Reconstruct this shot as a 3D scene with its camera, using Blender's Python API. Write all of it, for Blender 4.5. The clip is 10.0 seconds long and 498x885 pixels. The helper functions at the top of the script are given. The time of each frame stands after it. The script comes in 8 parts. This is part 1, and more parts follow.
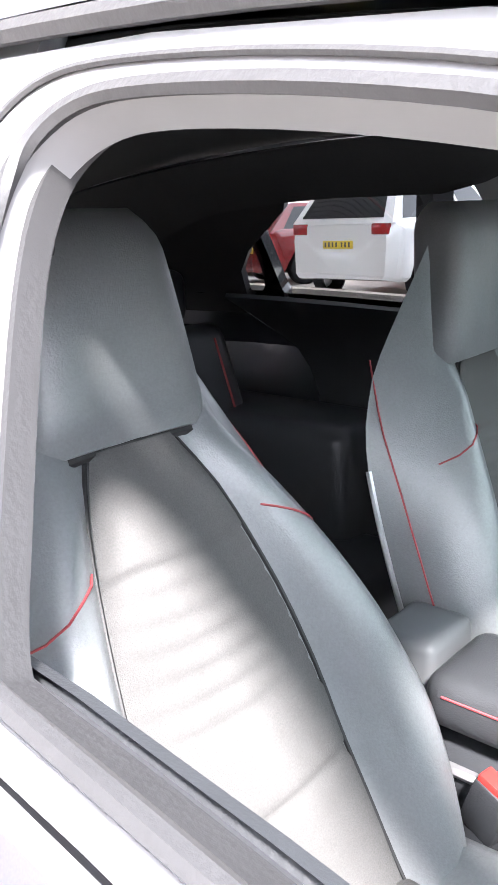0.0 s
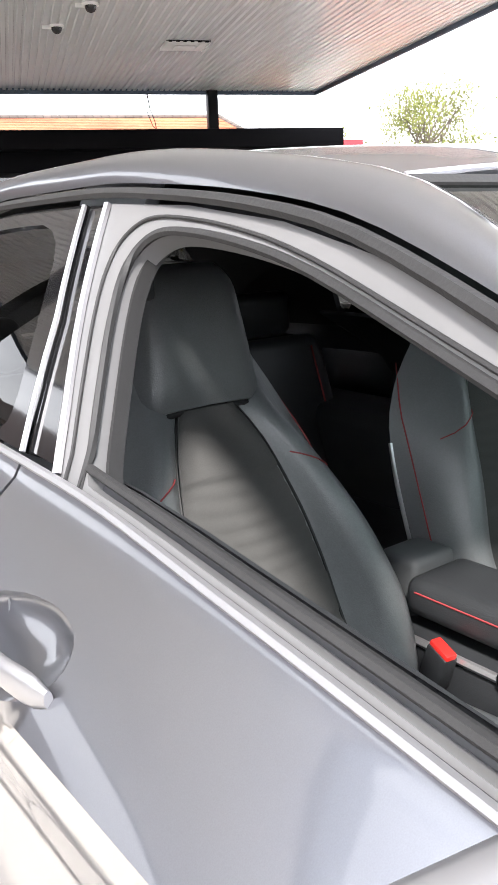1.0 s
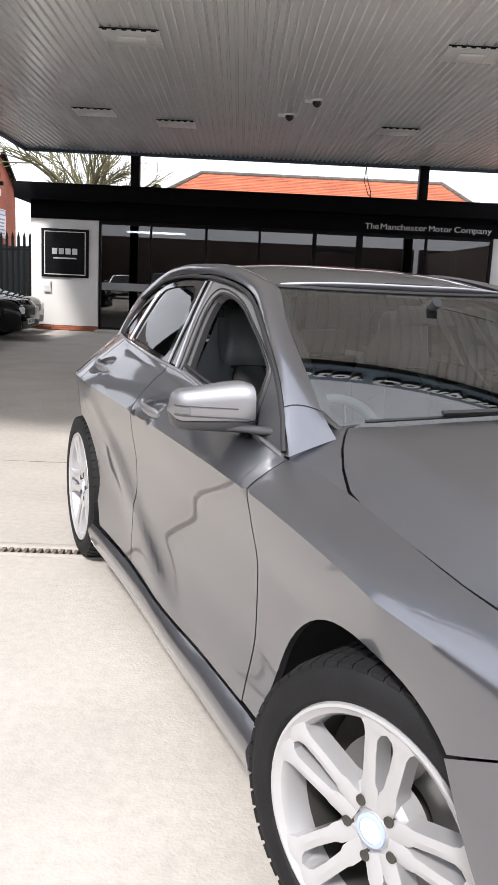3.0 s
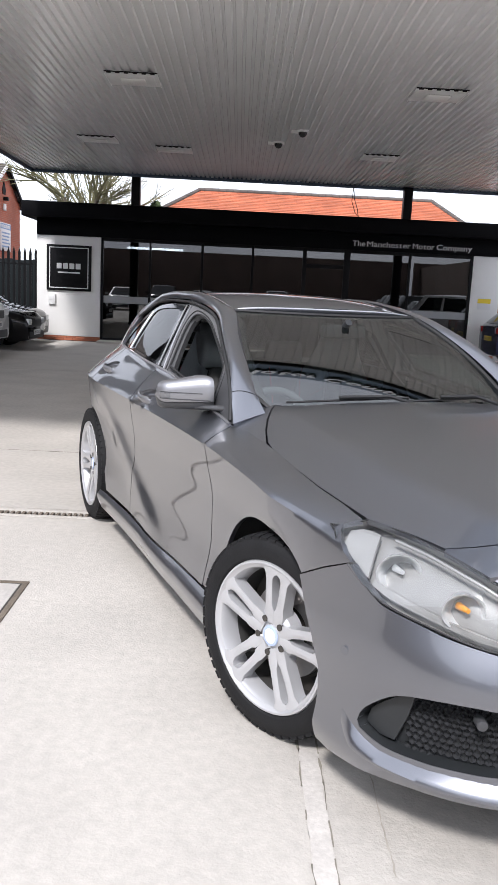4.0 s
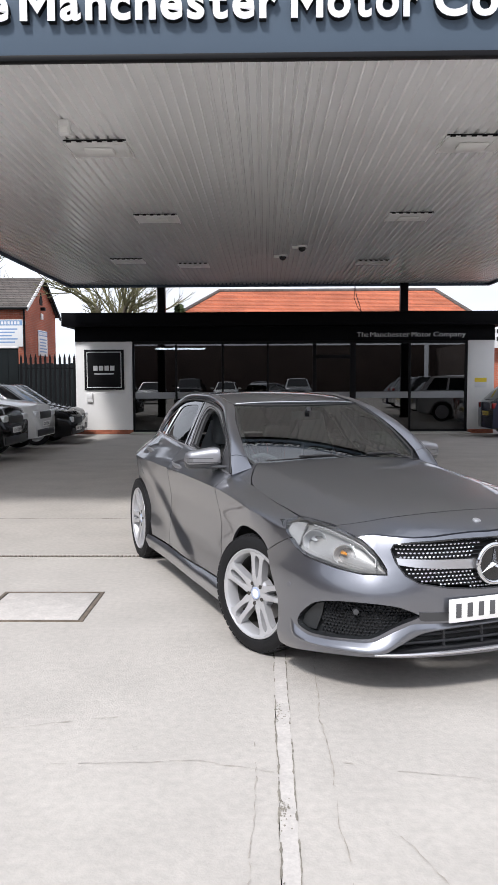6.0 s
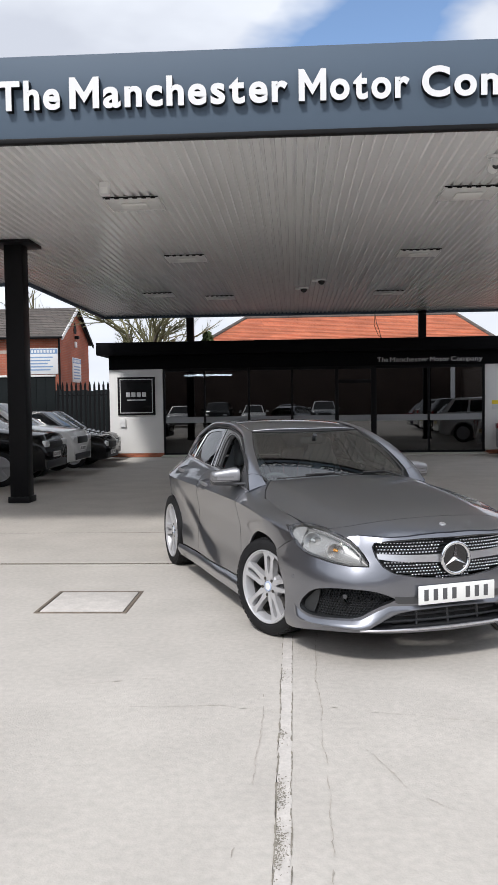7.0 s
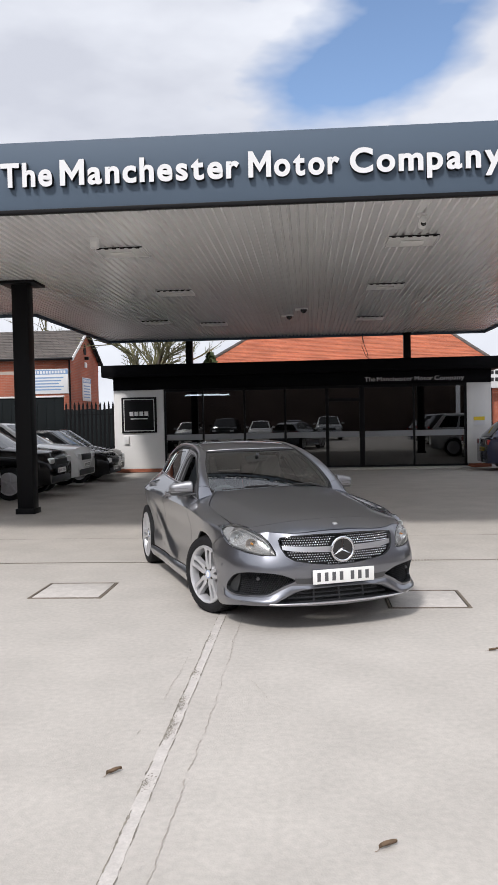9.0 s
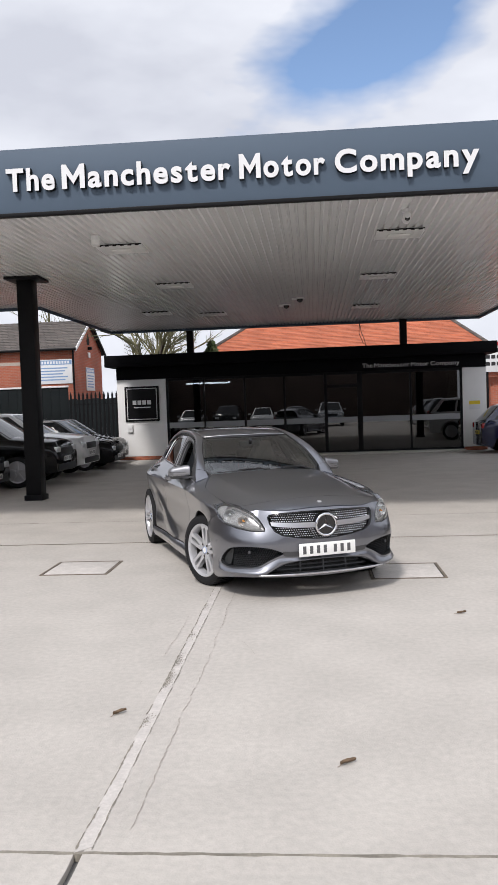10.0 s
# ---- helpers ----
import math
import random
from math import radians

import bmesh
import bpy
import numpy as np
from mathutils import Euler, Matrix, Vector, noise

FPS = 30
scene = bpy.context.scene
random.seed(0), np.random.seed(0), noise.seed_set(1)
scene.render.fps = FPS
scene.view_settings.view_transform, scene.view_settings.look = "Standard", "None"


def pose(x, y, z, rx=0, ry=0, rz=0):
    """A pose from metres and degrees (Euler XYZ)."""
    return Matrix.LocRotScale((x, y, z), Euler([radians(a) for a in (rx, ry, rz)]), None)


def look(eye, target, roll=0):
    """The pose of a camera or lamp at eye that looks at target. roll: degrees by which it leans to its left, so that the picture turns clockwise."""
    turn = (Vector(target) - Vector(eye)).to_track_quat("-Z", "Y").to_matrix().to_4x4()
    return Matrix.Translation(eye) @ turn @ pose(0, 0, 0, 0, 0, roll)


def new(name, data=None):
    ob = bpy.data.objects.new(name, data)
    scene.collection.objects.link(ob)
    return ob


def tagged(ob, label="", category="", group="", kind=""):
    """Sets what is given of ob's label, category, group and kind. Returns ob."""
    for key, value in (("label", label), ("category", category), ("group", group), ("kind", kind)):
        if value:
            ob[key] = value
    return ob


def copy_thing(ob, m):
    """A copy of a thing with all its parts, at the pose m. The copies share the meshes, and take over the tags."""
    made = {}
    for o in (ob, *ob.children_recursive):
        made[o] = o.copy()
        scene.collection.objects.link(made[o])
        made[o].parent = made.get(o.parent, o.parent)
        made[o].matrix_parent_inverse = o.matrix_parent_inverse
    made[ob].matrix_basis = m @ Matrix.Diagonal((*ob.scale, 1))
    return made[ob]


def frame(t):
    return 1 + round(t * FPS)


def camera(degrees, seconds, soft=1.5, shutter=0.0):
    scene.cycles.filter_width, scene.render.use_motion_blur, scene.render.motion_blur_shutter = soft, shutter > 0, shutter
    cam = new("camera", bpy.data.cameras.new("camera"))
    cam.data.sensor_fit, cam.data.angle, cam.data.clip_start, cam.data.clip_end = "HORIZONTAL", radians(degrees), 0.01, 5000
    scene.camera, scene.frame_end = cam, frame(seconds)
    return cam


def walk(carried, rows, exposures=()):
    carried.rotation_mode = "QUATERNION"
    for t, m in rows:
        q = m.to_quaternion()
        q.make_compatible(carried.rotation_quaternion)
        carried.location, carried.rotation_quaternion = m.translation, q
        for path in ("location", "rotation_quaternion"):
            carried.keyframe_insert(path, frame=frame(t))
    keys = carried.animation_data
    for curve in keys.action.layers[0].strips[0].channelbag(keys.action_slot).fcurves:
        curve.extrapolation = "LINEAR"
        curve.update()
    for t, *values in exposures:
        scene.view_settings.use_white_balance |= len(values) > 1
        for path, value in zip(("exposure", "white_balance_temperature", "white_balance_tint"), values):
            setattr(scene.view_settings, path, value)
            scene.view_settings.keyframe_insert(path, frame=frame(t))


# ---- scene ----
cam = camera(34.1, 10.0)
PATH = [
    (0, (-0.873, 1.354, 1.242), (0.561, 2.641, 0.705), -1.8),
    (0.2, (-0.955, 1.283, 1.262), (0.442, 2.612, 0.732), -1.9),
    (0.5, (-1.026, 1.140, 1.274), (0.281, 2.558, 0.743), -3.0),
    (1, (-1.107, 0.864, 1.305), (0.057, 2.410, 0.802), -2.4),
    (1.5, (-1.314, 0.447, 1.338), (-0.305, 2.111, 0.876), -0.4),
    (2, (-1.414, -0.041, 1.320), (-0.546, 1.706, 0.884), 1.0),
    (2.5, (-1.553, -0.564, 1.344), (-0.760, 1.225, 0.929), 2.0),
    (2.7, (-1.580, -0.775, 1.345), (-0.815, 1.033, 0.954), 2.3),
    (3.8, (-1.82, -1.992, 1.408), (-1.068, -0.178, 1.027), 2.8),
    (4, (-1.892, -2.189, 1.424), (-1.134, -0.373, 1.064), 2.8),
    (4.5, (-2.011, -2.682, 1.442), (-1.267, -0.852, 1.133), 2.2),
    (5, (-2.214, -3.167, 1.485), (-1.484, -1.322, 1.236), 1.3),
    (5.5, (-2.339, -3.647, 1.492), (-1.622, -1.79, 1.296), 0.5),
    (6.8, (-2.629, -4.902, 1.575), (-1.987, -3.011, 1.473), -0.8),
    (7, (-2.684, -5.126, 1.586), (-2.056, -3.23, 1.49), -0.8),
    (7.5, (-2.7, -5.566, 1.626), (-2.096, -3.662, 1.544), -0.9),
    (8, (-2.65, -5.971, 1.653), (-2.06, -4.061, 1.584), -0.9),
    (8.5, (-2.639, -6.373, 1.685), (-2.045, -4.464, 1.625), -1.0),
    (9, (-2.567, -6.778, 1.686), (-1.974, -4.868, 1.626), -1.2),
    (9.5, (-2.644, -7.147, 1.704), (-2.053, -5.237, 1.634), -1.5),
    (10, (-2.632, -7.394, 1.693), (-2.051, -5.482, 1.601), -2.0),
]
walk(cam, [(t, look(eye, target, roll)) for t, eye, target, roll in PATH],
     [(0, 3.35, 6200, 16), (0.5, 2.4, 6350, 13), (1.0, 1.37, 6400, 12), (1.5, 0.82, 6500, 14), (2.0, 0.55, 6550, 15), (2.7, 0.24, 6450, 13), (4.0, -0.04, 6060, 13), (5.5, -0.24, 6060, 13), (7.0, -0.55, 6150, 11), (10, -0.62, 6250, 13)])

# ---- world, sun ----
SITE = pose(0, 0, 0, 0, 0, -21.5)          # the forecourt is turned against the car
LIGHT = SITE.to_3x3() @ Vector((1.25, 3.5, -4.13))
sun = new("sun", bpy.data.lights.new("sun", "SUN"))
sun.data.energy, sun.data.angle, sun.data.color = 4.3, radians(7), (1.0, 0.95, 0.88)
sun.matrix_world = Matrix.Translation((0, -20, 30)) @ LIGHT.to_track_quat("-Z", "Y").to_matrix().to_4x4()

world = bpy.data.worlds.new("sky")
scene.world = world
world.use_nodes = True
wn, wl = world.node_tree.nodes, world.node_tree.links
wn.clear()
GAP_AT = (0.394, 0.823, 0.612)
w_out, w_bg = wn.new("ShaderNodeOutputWorld"), wn.new("ShaderNodeBackground")
w_sky = wn.new("ShaderNodeTexSky")
w_sky.sky_type, w_sky.sun_disc = "NISHITA", False
w_sky.sun_elevation = math.asin(-LIGHT.normalized().z)
w_sky.sun_rotation = math.atan2(-LIGHT.x, -LIGHT.y)
w_sky.air_density, w_sky.dust_density = 1.0, 0.6
w_co, w_map = wn.new("ShaderNodeTexCoord"), wn.new("ShaderNodeMapping")
w_map.inputs["Scale"].default_value = (1.0, 1.0, 2.4)
w_map.inputs["Location"].default_value = (0.35, 0.1, 0.0)
w_noise = wn.new("ShaderNodeTexNoise")
w_noise.inputs["Scale"].default_value, w_noise.inputs["Detail"].default_value, w_noise.inputs["Roughness"].default_value = 2.1, 7, 0.55
w_ramp = wn.new("ShaderNodeValToRGB")
w_ramp.color_ramp.elements[0].position, w_ramp.color_ramp.elements[1].position = 0.26, 0.38
w_n2 = wn.new("ShaderNodeTexNoise")
w_n2.inputs["Scale"].default_value, w_n2.inputs["Detail"].default_value = 3.4, 5
w_r2 = wn.new("ShaderNodeValToRGB")
w_r2.color_ramp.elements[0].position, w_r2.color_ramp.elements[1].position = 0.35, 0.68
w_r2.color_ramp.elements[0].color, w_r2.color_ramp.elements[1].color = (6.8, 7.0, 7.5, 1), (10.0, 10.2, 10.4, 1)
w_mix = wn.new("ShaderNodeMixRGB")
# a break in the cloud that shows blue, ragged by the same noise
w_far, w_add, w_gap, w_min = wn.new("ShaderNodeVectorMath"), wn.new("ShaderNodeMath"), wn.new("ShaderNodeMapRange"), wn.new("ShaderNodeMath")
w_far.operation, w_add.operation, w_min.operation = "DISTANCE", "MULTIPLY_ADD", "MINIMUM"
w_gmap = wn.new("ShaderNodeMapping")
w_gmap.inputs["Scale"].default_value = (1.0, 1.0, 1.5)
w_far.inputs[1].default_value = GAP_AT
w_add.inputs[1].default_value = 0.55
w_gap.inputs["From Min"].default_value, w_gap.inputs["From Max"].default_value = 0.31, 0.40
wl.new(w_co.outputs["Generated"], w_gmap.inputs["Vector"])
wl.new(w_gmap.outputs["Vector"], w_far.inputs[0])
wl.new(w_n2.outputs["Fac"], w_add.inputs[0])
wl.new(w_far.outputs["Value"], w_add.inputs[2])
wl.new(w_add.outputs["Value"], w_gap.inputs["Value"])
wl.new(w_ramp.outputs["Color"], w_min.inputs[0])
wl.new(w_gap.outputs["Result"], w_min.inputs[1])
# cloud is brighter towards the sun
w_dot, w_glow, w_lit = wn.new("ShaderNodeVectorMath"), wn.new("ShaderNodeMapRange"), wn.new("ShaderNodeVectorMath")
w_dot.operation, w_lit.operation = "DOT_PRODUCT", "SCALE"
w_dot.inputs[1].default_value = -LIGHT.normalized()
w_glow.interpolation_type = "SMOOTHSTEP"
w_glow.inputs["From Min"].default_value, w_glow.inputs["From Max"].default_value = -0.2, 1.0
w_glow.inputs["To Min"].default_value, w_glow.inputs["To Max"].default_value = 1.0, 1.25
wl.new(w_co.outputs["Generated"], w_dot.inputs[0])
wl.new(w_dot.outputs["Value"], w_glow.inputs["Value"])
wl.new(w_r2.outputs["Color"], w_lit.inputs[0])
wl.new(w_glow.outputs["Result"], w_lit.inputs["Scale"])
wl.new(w_co.outputs["Generated"], w_map.inputs["Vector"])
wl.new(w_map.outputs["Vector"], w_noise.inputs["Vector"])
wl.new(w_map.outputs["Vector"], w_n2.inputs["Vector"])
wl.new(w_noise.outputs["Fac"], w_ramp.inputs["Fac"])
wl.new(w_n2.outputs["Fac"], w_r2.inputs["Fac"])
wl.new(w_min.outputs["Value"], w_mix.inputs["Fac"])
w_blue = wn.new("ShaderNodeVectorMath")
w_blue.operation = "SCALE"
w_blue.inputs["Scale"].default_value = 1.7
wl.new(w_sky.outputs["Color"], w_blue.inputs[0])
wl.new(w_blue.outputs["Vector"], w_mix.inputs["Color1"])
wl.new(w_lit.outputs["Vector"], w_mix.inputs["Color2"])
wl.new(w_mix.outputs["Color"], w_bg.inputs["Color"])
w_bg.inputs["Strength"].default_value = 0.15
wl.new(w_bg.outputs["Background"], w_out.inputs["Surface"])


# ---- materials ----
def mat(name, color, rough=0.6, metal=0.0, var=0.0, scale=8.0, fine=0.0, fine_scale=120.0, bump=0.0, bump_scale=60.0,
        coat=0.0, spec=0.5, rough_var=0.0, stretch=(1, 1, 1), random=0.0, emit=0.0, trans=0.0, coat_ior=1.5, coat_rough=0.03):
    """A principled surface whose colour varies at two scales, with bump, in object metres."""
    m = bpy.data.materials.new(name)
    m.use_nodes = True
    n, l = m.node_tree.nodes, m.node_tree.links
    b = n["Principled BSDF"]
    b.inputs["Base Color"].default_value = (*color, 1)
    b.inputs["Roughness"].default_value, b.inputs["Metallic"].default_value = rough, metal
    b.inputs["Coat Weight"].default_value, b.inputs["Coat Roughness"].default_value = coat, coat_rough
    b.inputs["Coat IOR"].default_value = coat_ior
    b.inputs["Specular IOR Level"].default_value = spec
    b.inputs["Transmission Weight"].default_value = trans
    if emit:
        b.inputs["Emission Color"].default_value, b.inputs["Emission Strength"].default_value = (*color, 1), emit
    co, mp = n.new("ShaderNodeTexCoord"), n.new("ShaderNodeMapping")
    mp.inputs["Scale"].default_value = stretch
    l.new(co.outputs["Object"], mp.inputs["Vector"])
    last = None

    def blend(fac_socket, amount, prev):
        """Lightens and darkens the colour by a factor texture."""
        mr = n.new("ShaderNodeMapRange")
        mr.inputs["From Min"].default_value, mr.inputs["From Max"].default_value = 0.25, 0.75
        mr.inputs["To Min"].default_value, mr.inputs["To Max"].default_value = 1 - amount, 1 + amount
        l.new(fac_socket, mr.inputs["Value"])
        mx = n.new("ShaderNodeVectorMath")
        mx.operation = "SCALE"
        if prev is None:
            mx.inputs[0].default_value = color
        else:
            l.new(prev, mx.inputs[0])
        l.new(mr.outputs["Result"], mx.inputs["Scale"])
        return mx.outputs["Vector"]

    if var:
        t = n.new("ShaderNodeTexNoise")
        t.inputs["Scale"].default_value, t.inputs["Detail"].default_value = scale, 5
        l.new(mp.outputs["Vector"], t.inputs["Vector"])
        last = blend(t.outputs["Fac"], var, last)
        if rough_var:
            mr = n.new("ShaderNodeMapRange")
            mr.inputs["From Min"].default_value, mr.inputs["From Max"].default_value = 0.3, 0.7
            mr.inputs["To Min"].default_value, mr.inputs["To Max"].default_value = max(0, rough - rough_var), min(1, rough + rough_var)
            l.new(t.outputs["Fac"], mr.inputs["Value"])
            l.new(mr.outputs["Result"], b.inputs["Roughness"])
    if fine:
        t = n.new("ShaderNodeTexNoise")
        t.inputs["Scale"].default_value, t.inputs["Detail"].default_value = fine_scale, 3
        l.new(mp.outputs["Vector"], t.inputs["Vector"])
        last = blend(t.outputs["Fac"], fine, last)
    if random:
        oi = n.new("ShaderNodeObjectInfo")
        last = blend(oi.outputs["Random"], random, last)
    if last is not None:
        l.new(last, b.inputs["Base Color"])
    if bump:
        t = n.new("ShaderNodeTexNoise")
        t.inputs["Scale"].default_value, t.inputs["Detail"].default_value = bump_scale, 4
        l.new(mp.outputs["Vector"], t.inputs["Vector"])
        bp = n.new("ShaderNodeBump")
        bp.inputs["Strength"].default_value, bp.inputs["Distance"].default_value = bump, 0.01
        l.new(t.outputs["Fac"], bp.inputs["Height"])
        l.new(bp.outputs["Normal"], b.inputs["Normal"])
    return m


def glass(name, tint, mix_clear, rough=0.0):
    """Tinted pane: part clear, part mirror by Fresnel, so that daylight passes it."""
    m = bpy.data.materials.new(name)
    m.use_nodes = True
    n, l = m.node_tree.nodes, m.node_tree.links
    n.clear()
    out, mx = n.new("ShaderNodeOutputMaterial"), n.new("ShaderNodeMixShader")
    tr, gl, lw = n.new("ShaderNodeBsdfTransparent"), n.new("ShaderNodeBsdfGlossy"), n.new("ShaderNodeLayerWeight")
    pw, fr = n.new("ShaderNodeMath"), n.new("ShaderNodeMapRange")
    lw.inputs["Blend"].default_value = 0.5
    pw.operation = "POWER"
    pw.inputs[1].default_value = 5.0
    l.new(lw.outputs["Facing"], pw.inputs[0])
    l.new(pw.outputs["Value"], fr.inputs["Value"])
    tr.inputs["Color"].default_value = (*tint, 1)
    gl.inputs["Roughness"].default_value = rough
    fr.inputs["To Min"].default_value = ((mix_clear - 1) / (mix_clear + 1)) ** 2
    l.new(fr.outputs["Result"], mx.inputs["Fac"])
    l.new(tr.outputs["BSDF"], mx.inputs[1])
    l.new(gl.outputs["BSDF"], mx.inputs[2])
    l.new(mx.outputs["Shader"], out.inputs["Surface"])
    return m


# ---- building blocks ----
def thing(name, label, category, m=None, group="", kind=""):
    ob = new(name)
    ob.empty_display_size = 0.1
    if m is not None:
        ob.matrix_world = m
    return tagged(ob, label, category, group, kind)


def finish(bm, smooth=None):
    """smooth: the angle in degrees above which an edge stays sharp."""
    if smooth:
        bm.normal_update()
        for f in bm.faces:
            f.smooth = True
        for e in bm.edges:
            if len(e.link_faces) == 2 and e.calc_face_angle(0) > radians(smooth):
                e.smooth = False
    return bm


def mesh_of(name, bm, material):
    me = bpy.data.meshes.new(name)
    bm.to_mesh(me)
    bm.free()
    for one in (material if isinstance(material, (list, tuple)) else [material]):
        me.materials.append(one)
    return me


def part(name, bm, material, parent, label="", m=None):
    ob = new(name, mesh_of(name, bm, material))
    ob.parent = parent
    if m is not None:
        ob.matrix_basis = m
    return tagged(ob, label)


def solo(name, bm, material, label, category, m=None, group="", kind=""):
    ob = new(name, mesh_of(name, bm, material))
    if m is not None:
        ob.matrix_world = m
    return tagged(ob, label, category, group, kind)


def box(lo, hi, bevel=0.0, bm=None, segs=2):
    """A box between two corners, with rounded edges."""
    b = bmesh.new()
    r = bmesh.ops.create_cube(b, size=1)
    c, s = [(p + q) / 2 for p, q in zip(lo, hi)], [abs(q - p) for p, q in zip(lo, hi)]
    for v in r["verts"]:
        v.co = Vector((c[0] + v.co.x * s[0], c[1] + v.co.y * s[1], c[2] + v.co.z * s[2]))
    if bevel:
        bmesh.ops.bevel(b, geom=b.edges[:], offset=bevel, segments=segs, affect="EDGES", profile=0.5)
        finish(b, 40)
    if bm is None:
        return b
    add(bm, b)
    return bm


def add(bm, other, m=None, slot=0):
    """Adds a bmesh to another and frees it."""
    if m is not None:
        bmesh.ops.transform(other, matrix=m, verts=other.verts)
    me = bpy.data.meshes.new("tmp")
    other.to_mesh(me)
    other.free()
    k = len(bm.faces)
    bm.from_mesh(me)
    if slot:
        bm.faces.ensure_lookup_table()
        for i in range(k, len(bm.faces)):
            bm.faces[i].material_index = slot
    bpy.data.meshes.remove(me)
    return bm


def cyl(r1, r2, depth, m=None, segs=24, caps=True, bevel=0.0):
    b = bmesh.new()
    bmesh.ops.create_cone(b, cap_ends=caps, segments=segs, radius1=r1, radius2=r2, depth=depth)
    if bevel:
        rim = [e for e in b.edges if len(e.link_faces) == 2 and e.calc_face_angle(0) > 0.9]
        bmesh.ops.bevel(b, geom=rim, offset=bevel, segments=2, affect="EDGES", profile=0.5)
    finish(b, 35)
    if m is not None:
        bmesh.ops.transform(b, matrix=m, verts=b.verts)
    return b


def tube(points, radius, segs=8, taper=None, closed=False):
    """A round tube along points."""
    b = bmesh.new()
    pts = [Vector(p) for p in points]
    rings = []
    up = Vector((0, 0, 1))
    for i, p in enumerate(pts):
        if closed:
            d = (pts[(i + 1) % len(pts)] - pts[i - 1]).normalized()
        else:
            d = (pts[min(i + 1, len(pts) - 1)] - pts[max(i - 1, 0)]).normalized()
        a = d.cross(up)
        a = a.normalized() if a.length > 1e-4 else Vector((1, 0, 0))
        c = d.cross(a).normalized()
        r = radius if taper is None else radius * (1 + (taper - 1) * i / (len(pts) - 1))
        rings.append([b.verts.new(p + r * (math.cos(t) * a + math.sin(t) * c)) for t in (2 * math.pi * k / segs for k in range(segs))])
    pairs = list(zip(rings, rings[1:])) + ([(rings[-1], rings[0])] if closed else [])
    for p, q in pairs:
        for k in range(segs):
            b.faces.new((p[k], p[(k + 1) % segs], q[(k + 1) % segs], q[k]))
    if not closed:
        b.faces.new(rings[0][::-1])
        b.faces.new(rings[-1])
    bmesh.ops.recalc_face_normals(b, faces=b.faces[:])
    return finish(b, 50)


def prism(poly, axis, lo, hi, bevel=0.0):
    """A polygon in the two other axes, pushed out along one axis."""
    b = bmesh.new()

    def at(p, d):
        return {"x": (d, p[0], p[1]), "y": (p[0], d, p[1]), "z": (p[0], p[1], d)}[axis]
    one, two = [b.verts.new(at(p, lo)) for p in poly], [b.verts.new(at(p, hi)) for p in poly]
    b.faces.new(one)
    b.faces.new(two[::-1])
    for i in range(len(poly)):
        j = (i + 1) % len(poly)
        b.faces.new((one[i], two[i], two[j], one[j]))
    bmesh.ops.recalc_face_normals(b, faces=b.faces[:])
    if bevel:
        bmesh.ops.bevel(b, geom=b.edges[:], offset=bevel, segments=2, affect="EDGES", profile=0.5)
        finish(b, 40)
    return b


def at_site(u, v, z=0.0, turn=0.0):
    return SITE @ pose(u, v, z, 0, 0, turn)


M_CONCRETE = mat("concrete", (0.455, 0.425, 0.388), 0.85, var=0.09, scale=1.7, fine=0.09, fine_scale=26, bump=0.25, bump_scale=90, spec=0.3)
M_FILLER = mat("joint_filler", (0.51, 0.478, 0.445), 0.9, var=0.12, scale=9.0, fine=0.10, fine_scale=60, bump=0.2, bump_scale=70)
M_ASPHALT = mat("asphalt", (0.16, 0.155, 0.15), 0.9, var=0.15, scale=0.3, fine=0.2, fine_scale=60, bump=0.4, bump_scale=120)
M_CRACK = mat("hairline_crack", (0.36, 0.33, 0.29), 0.95, var=0.35, scale=14)
M_MOSS = mat("mossy_dirt", (0.22, 0.20, 0.165), 0.95, var=0.4, scale=6, fine=0.2, fine_scale=80)
M_DARK_GAP = mat("gap_dirt_and_hole_shade", (0.05, 0.045, 0.04), 0.95, var=0.3, scale=20)
M_IRON = mat("rusty_iron", (0.20, 0.165, 0.13), 0.75, metal=0.4, var=0.3, scale=9, fine=0.2, bump=0.3)
M_SOFFIT = mat("silver_profiled_sheet", (0.97, 0.97, 0.97), 0.24, metal=0.22, spec=0.9, var=0.03, scale=0.8)
M_FASCIA = mat("slate_blue_cladding", (0.085, 0.115, 0.155), 0.55, var=0.03, scale=0.6, spec=0.2)
M_BLACK = mat("black_powder_coat", (0.009, 0.009, 0.010), 0.45, var=0.1, scale=3, spec=0.12)
M_BLACK_CLAD = mat("black_cladding", (0.004, 0.004, 0.005), 0.55, var=0.12, scale=2, spec=0.06)
M_WHITE_SIGN = mat("white_letter_acrylic", (0.72, 0.72, 0.72), 0.35)
M_WHITE_WALL = mat("white_render", (0.80, 0.79, 0.77), 0.85, var=0.05, scale=1.5, fine=0.03, fine_scale=80, bump=0.15, bump_scale=150)
M_LAMP_WHITE = mat("white_lamp_enamel", (0.78, 0.78, 0.77), 0.4, var=0.05, scale=6)
M_DIFFUSER = mat("frosted_diffuser", (0.85, 0.85, 0.83), 0.5)
M_TUBE = mat("lit_tube", (0.95, 0.97, 1.0), 0.5, emit=40.0)
M_SHOP_GLASS = glass("shop_glass", (0.16, 0.17, 0.17), 2.05)
# the unlit room's darkness is put into its wall and floor colours
M_INTERIOR = mat("unlit_showroom_wall", (0.025, 0.025, 0.028), 0.8, var=0.15, scale=1.5)
M_FLOOR = mat("unlit_showroom_floor", (0.04, 0.04, 0.04), 0.35, var=0.1, scale=2)
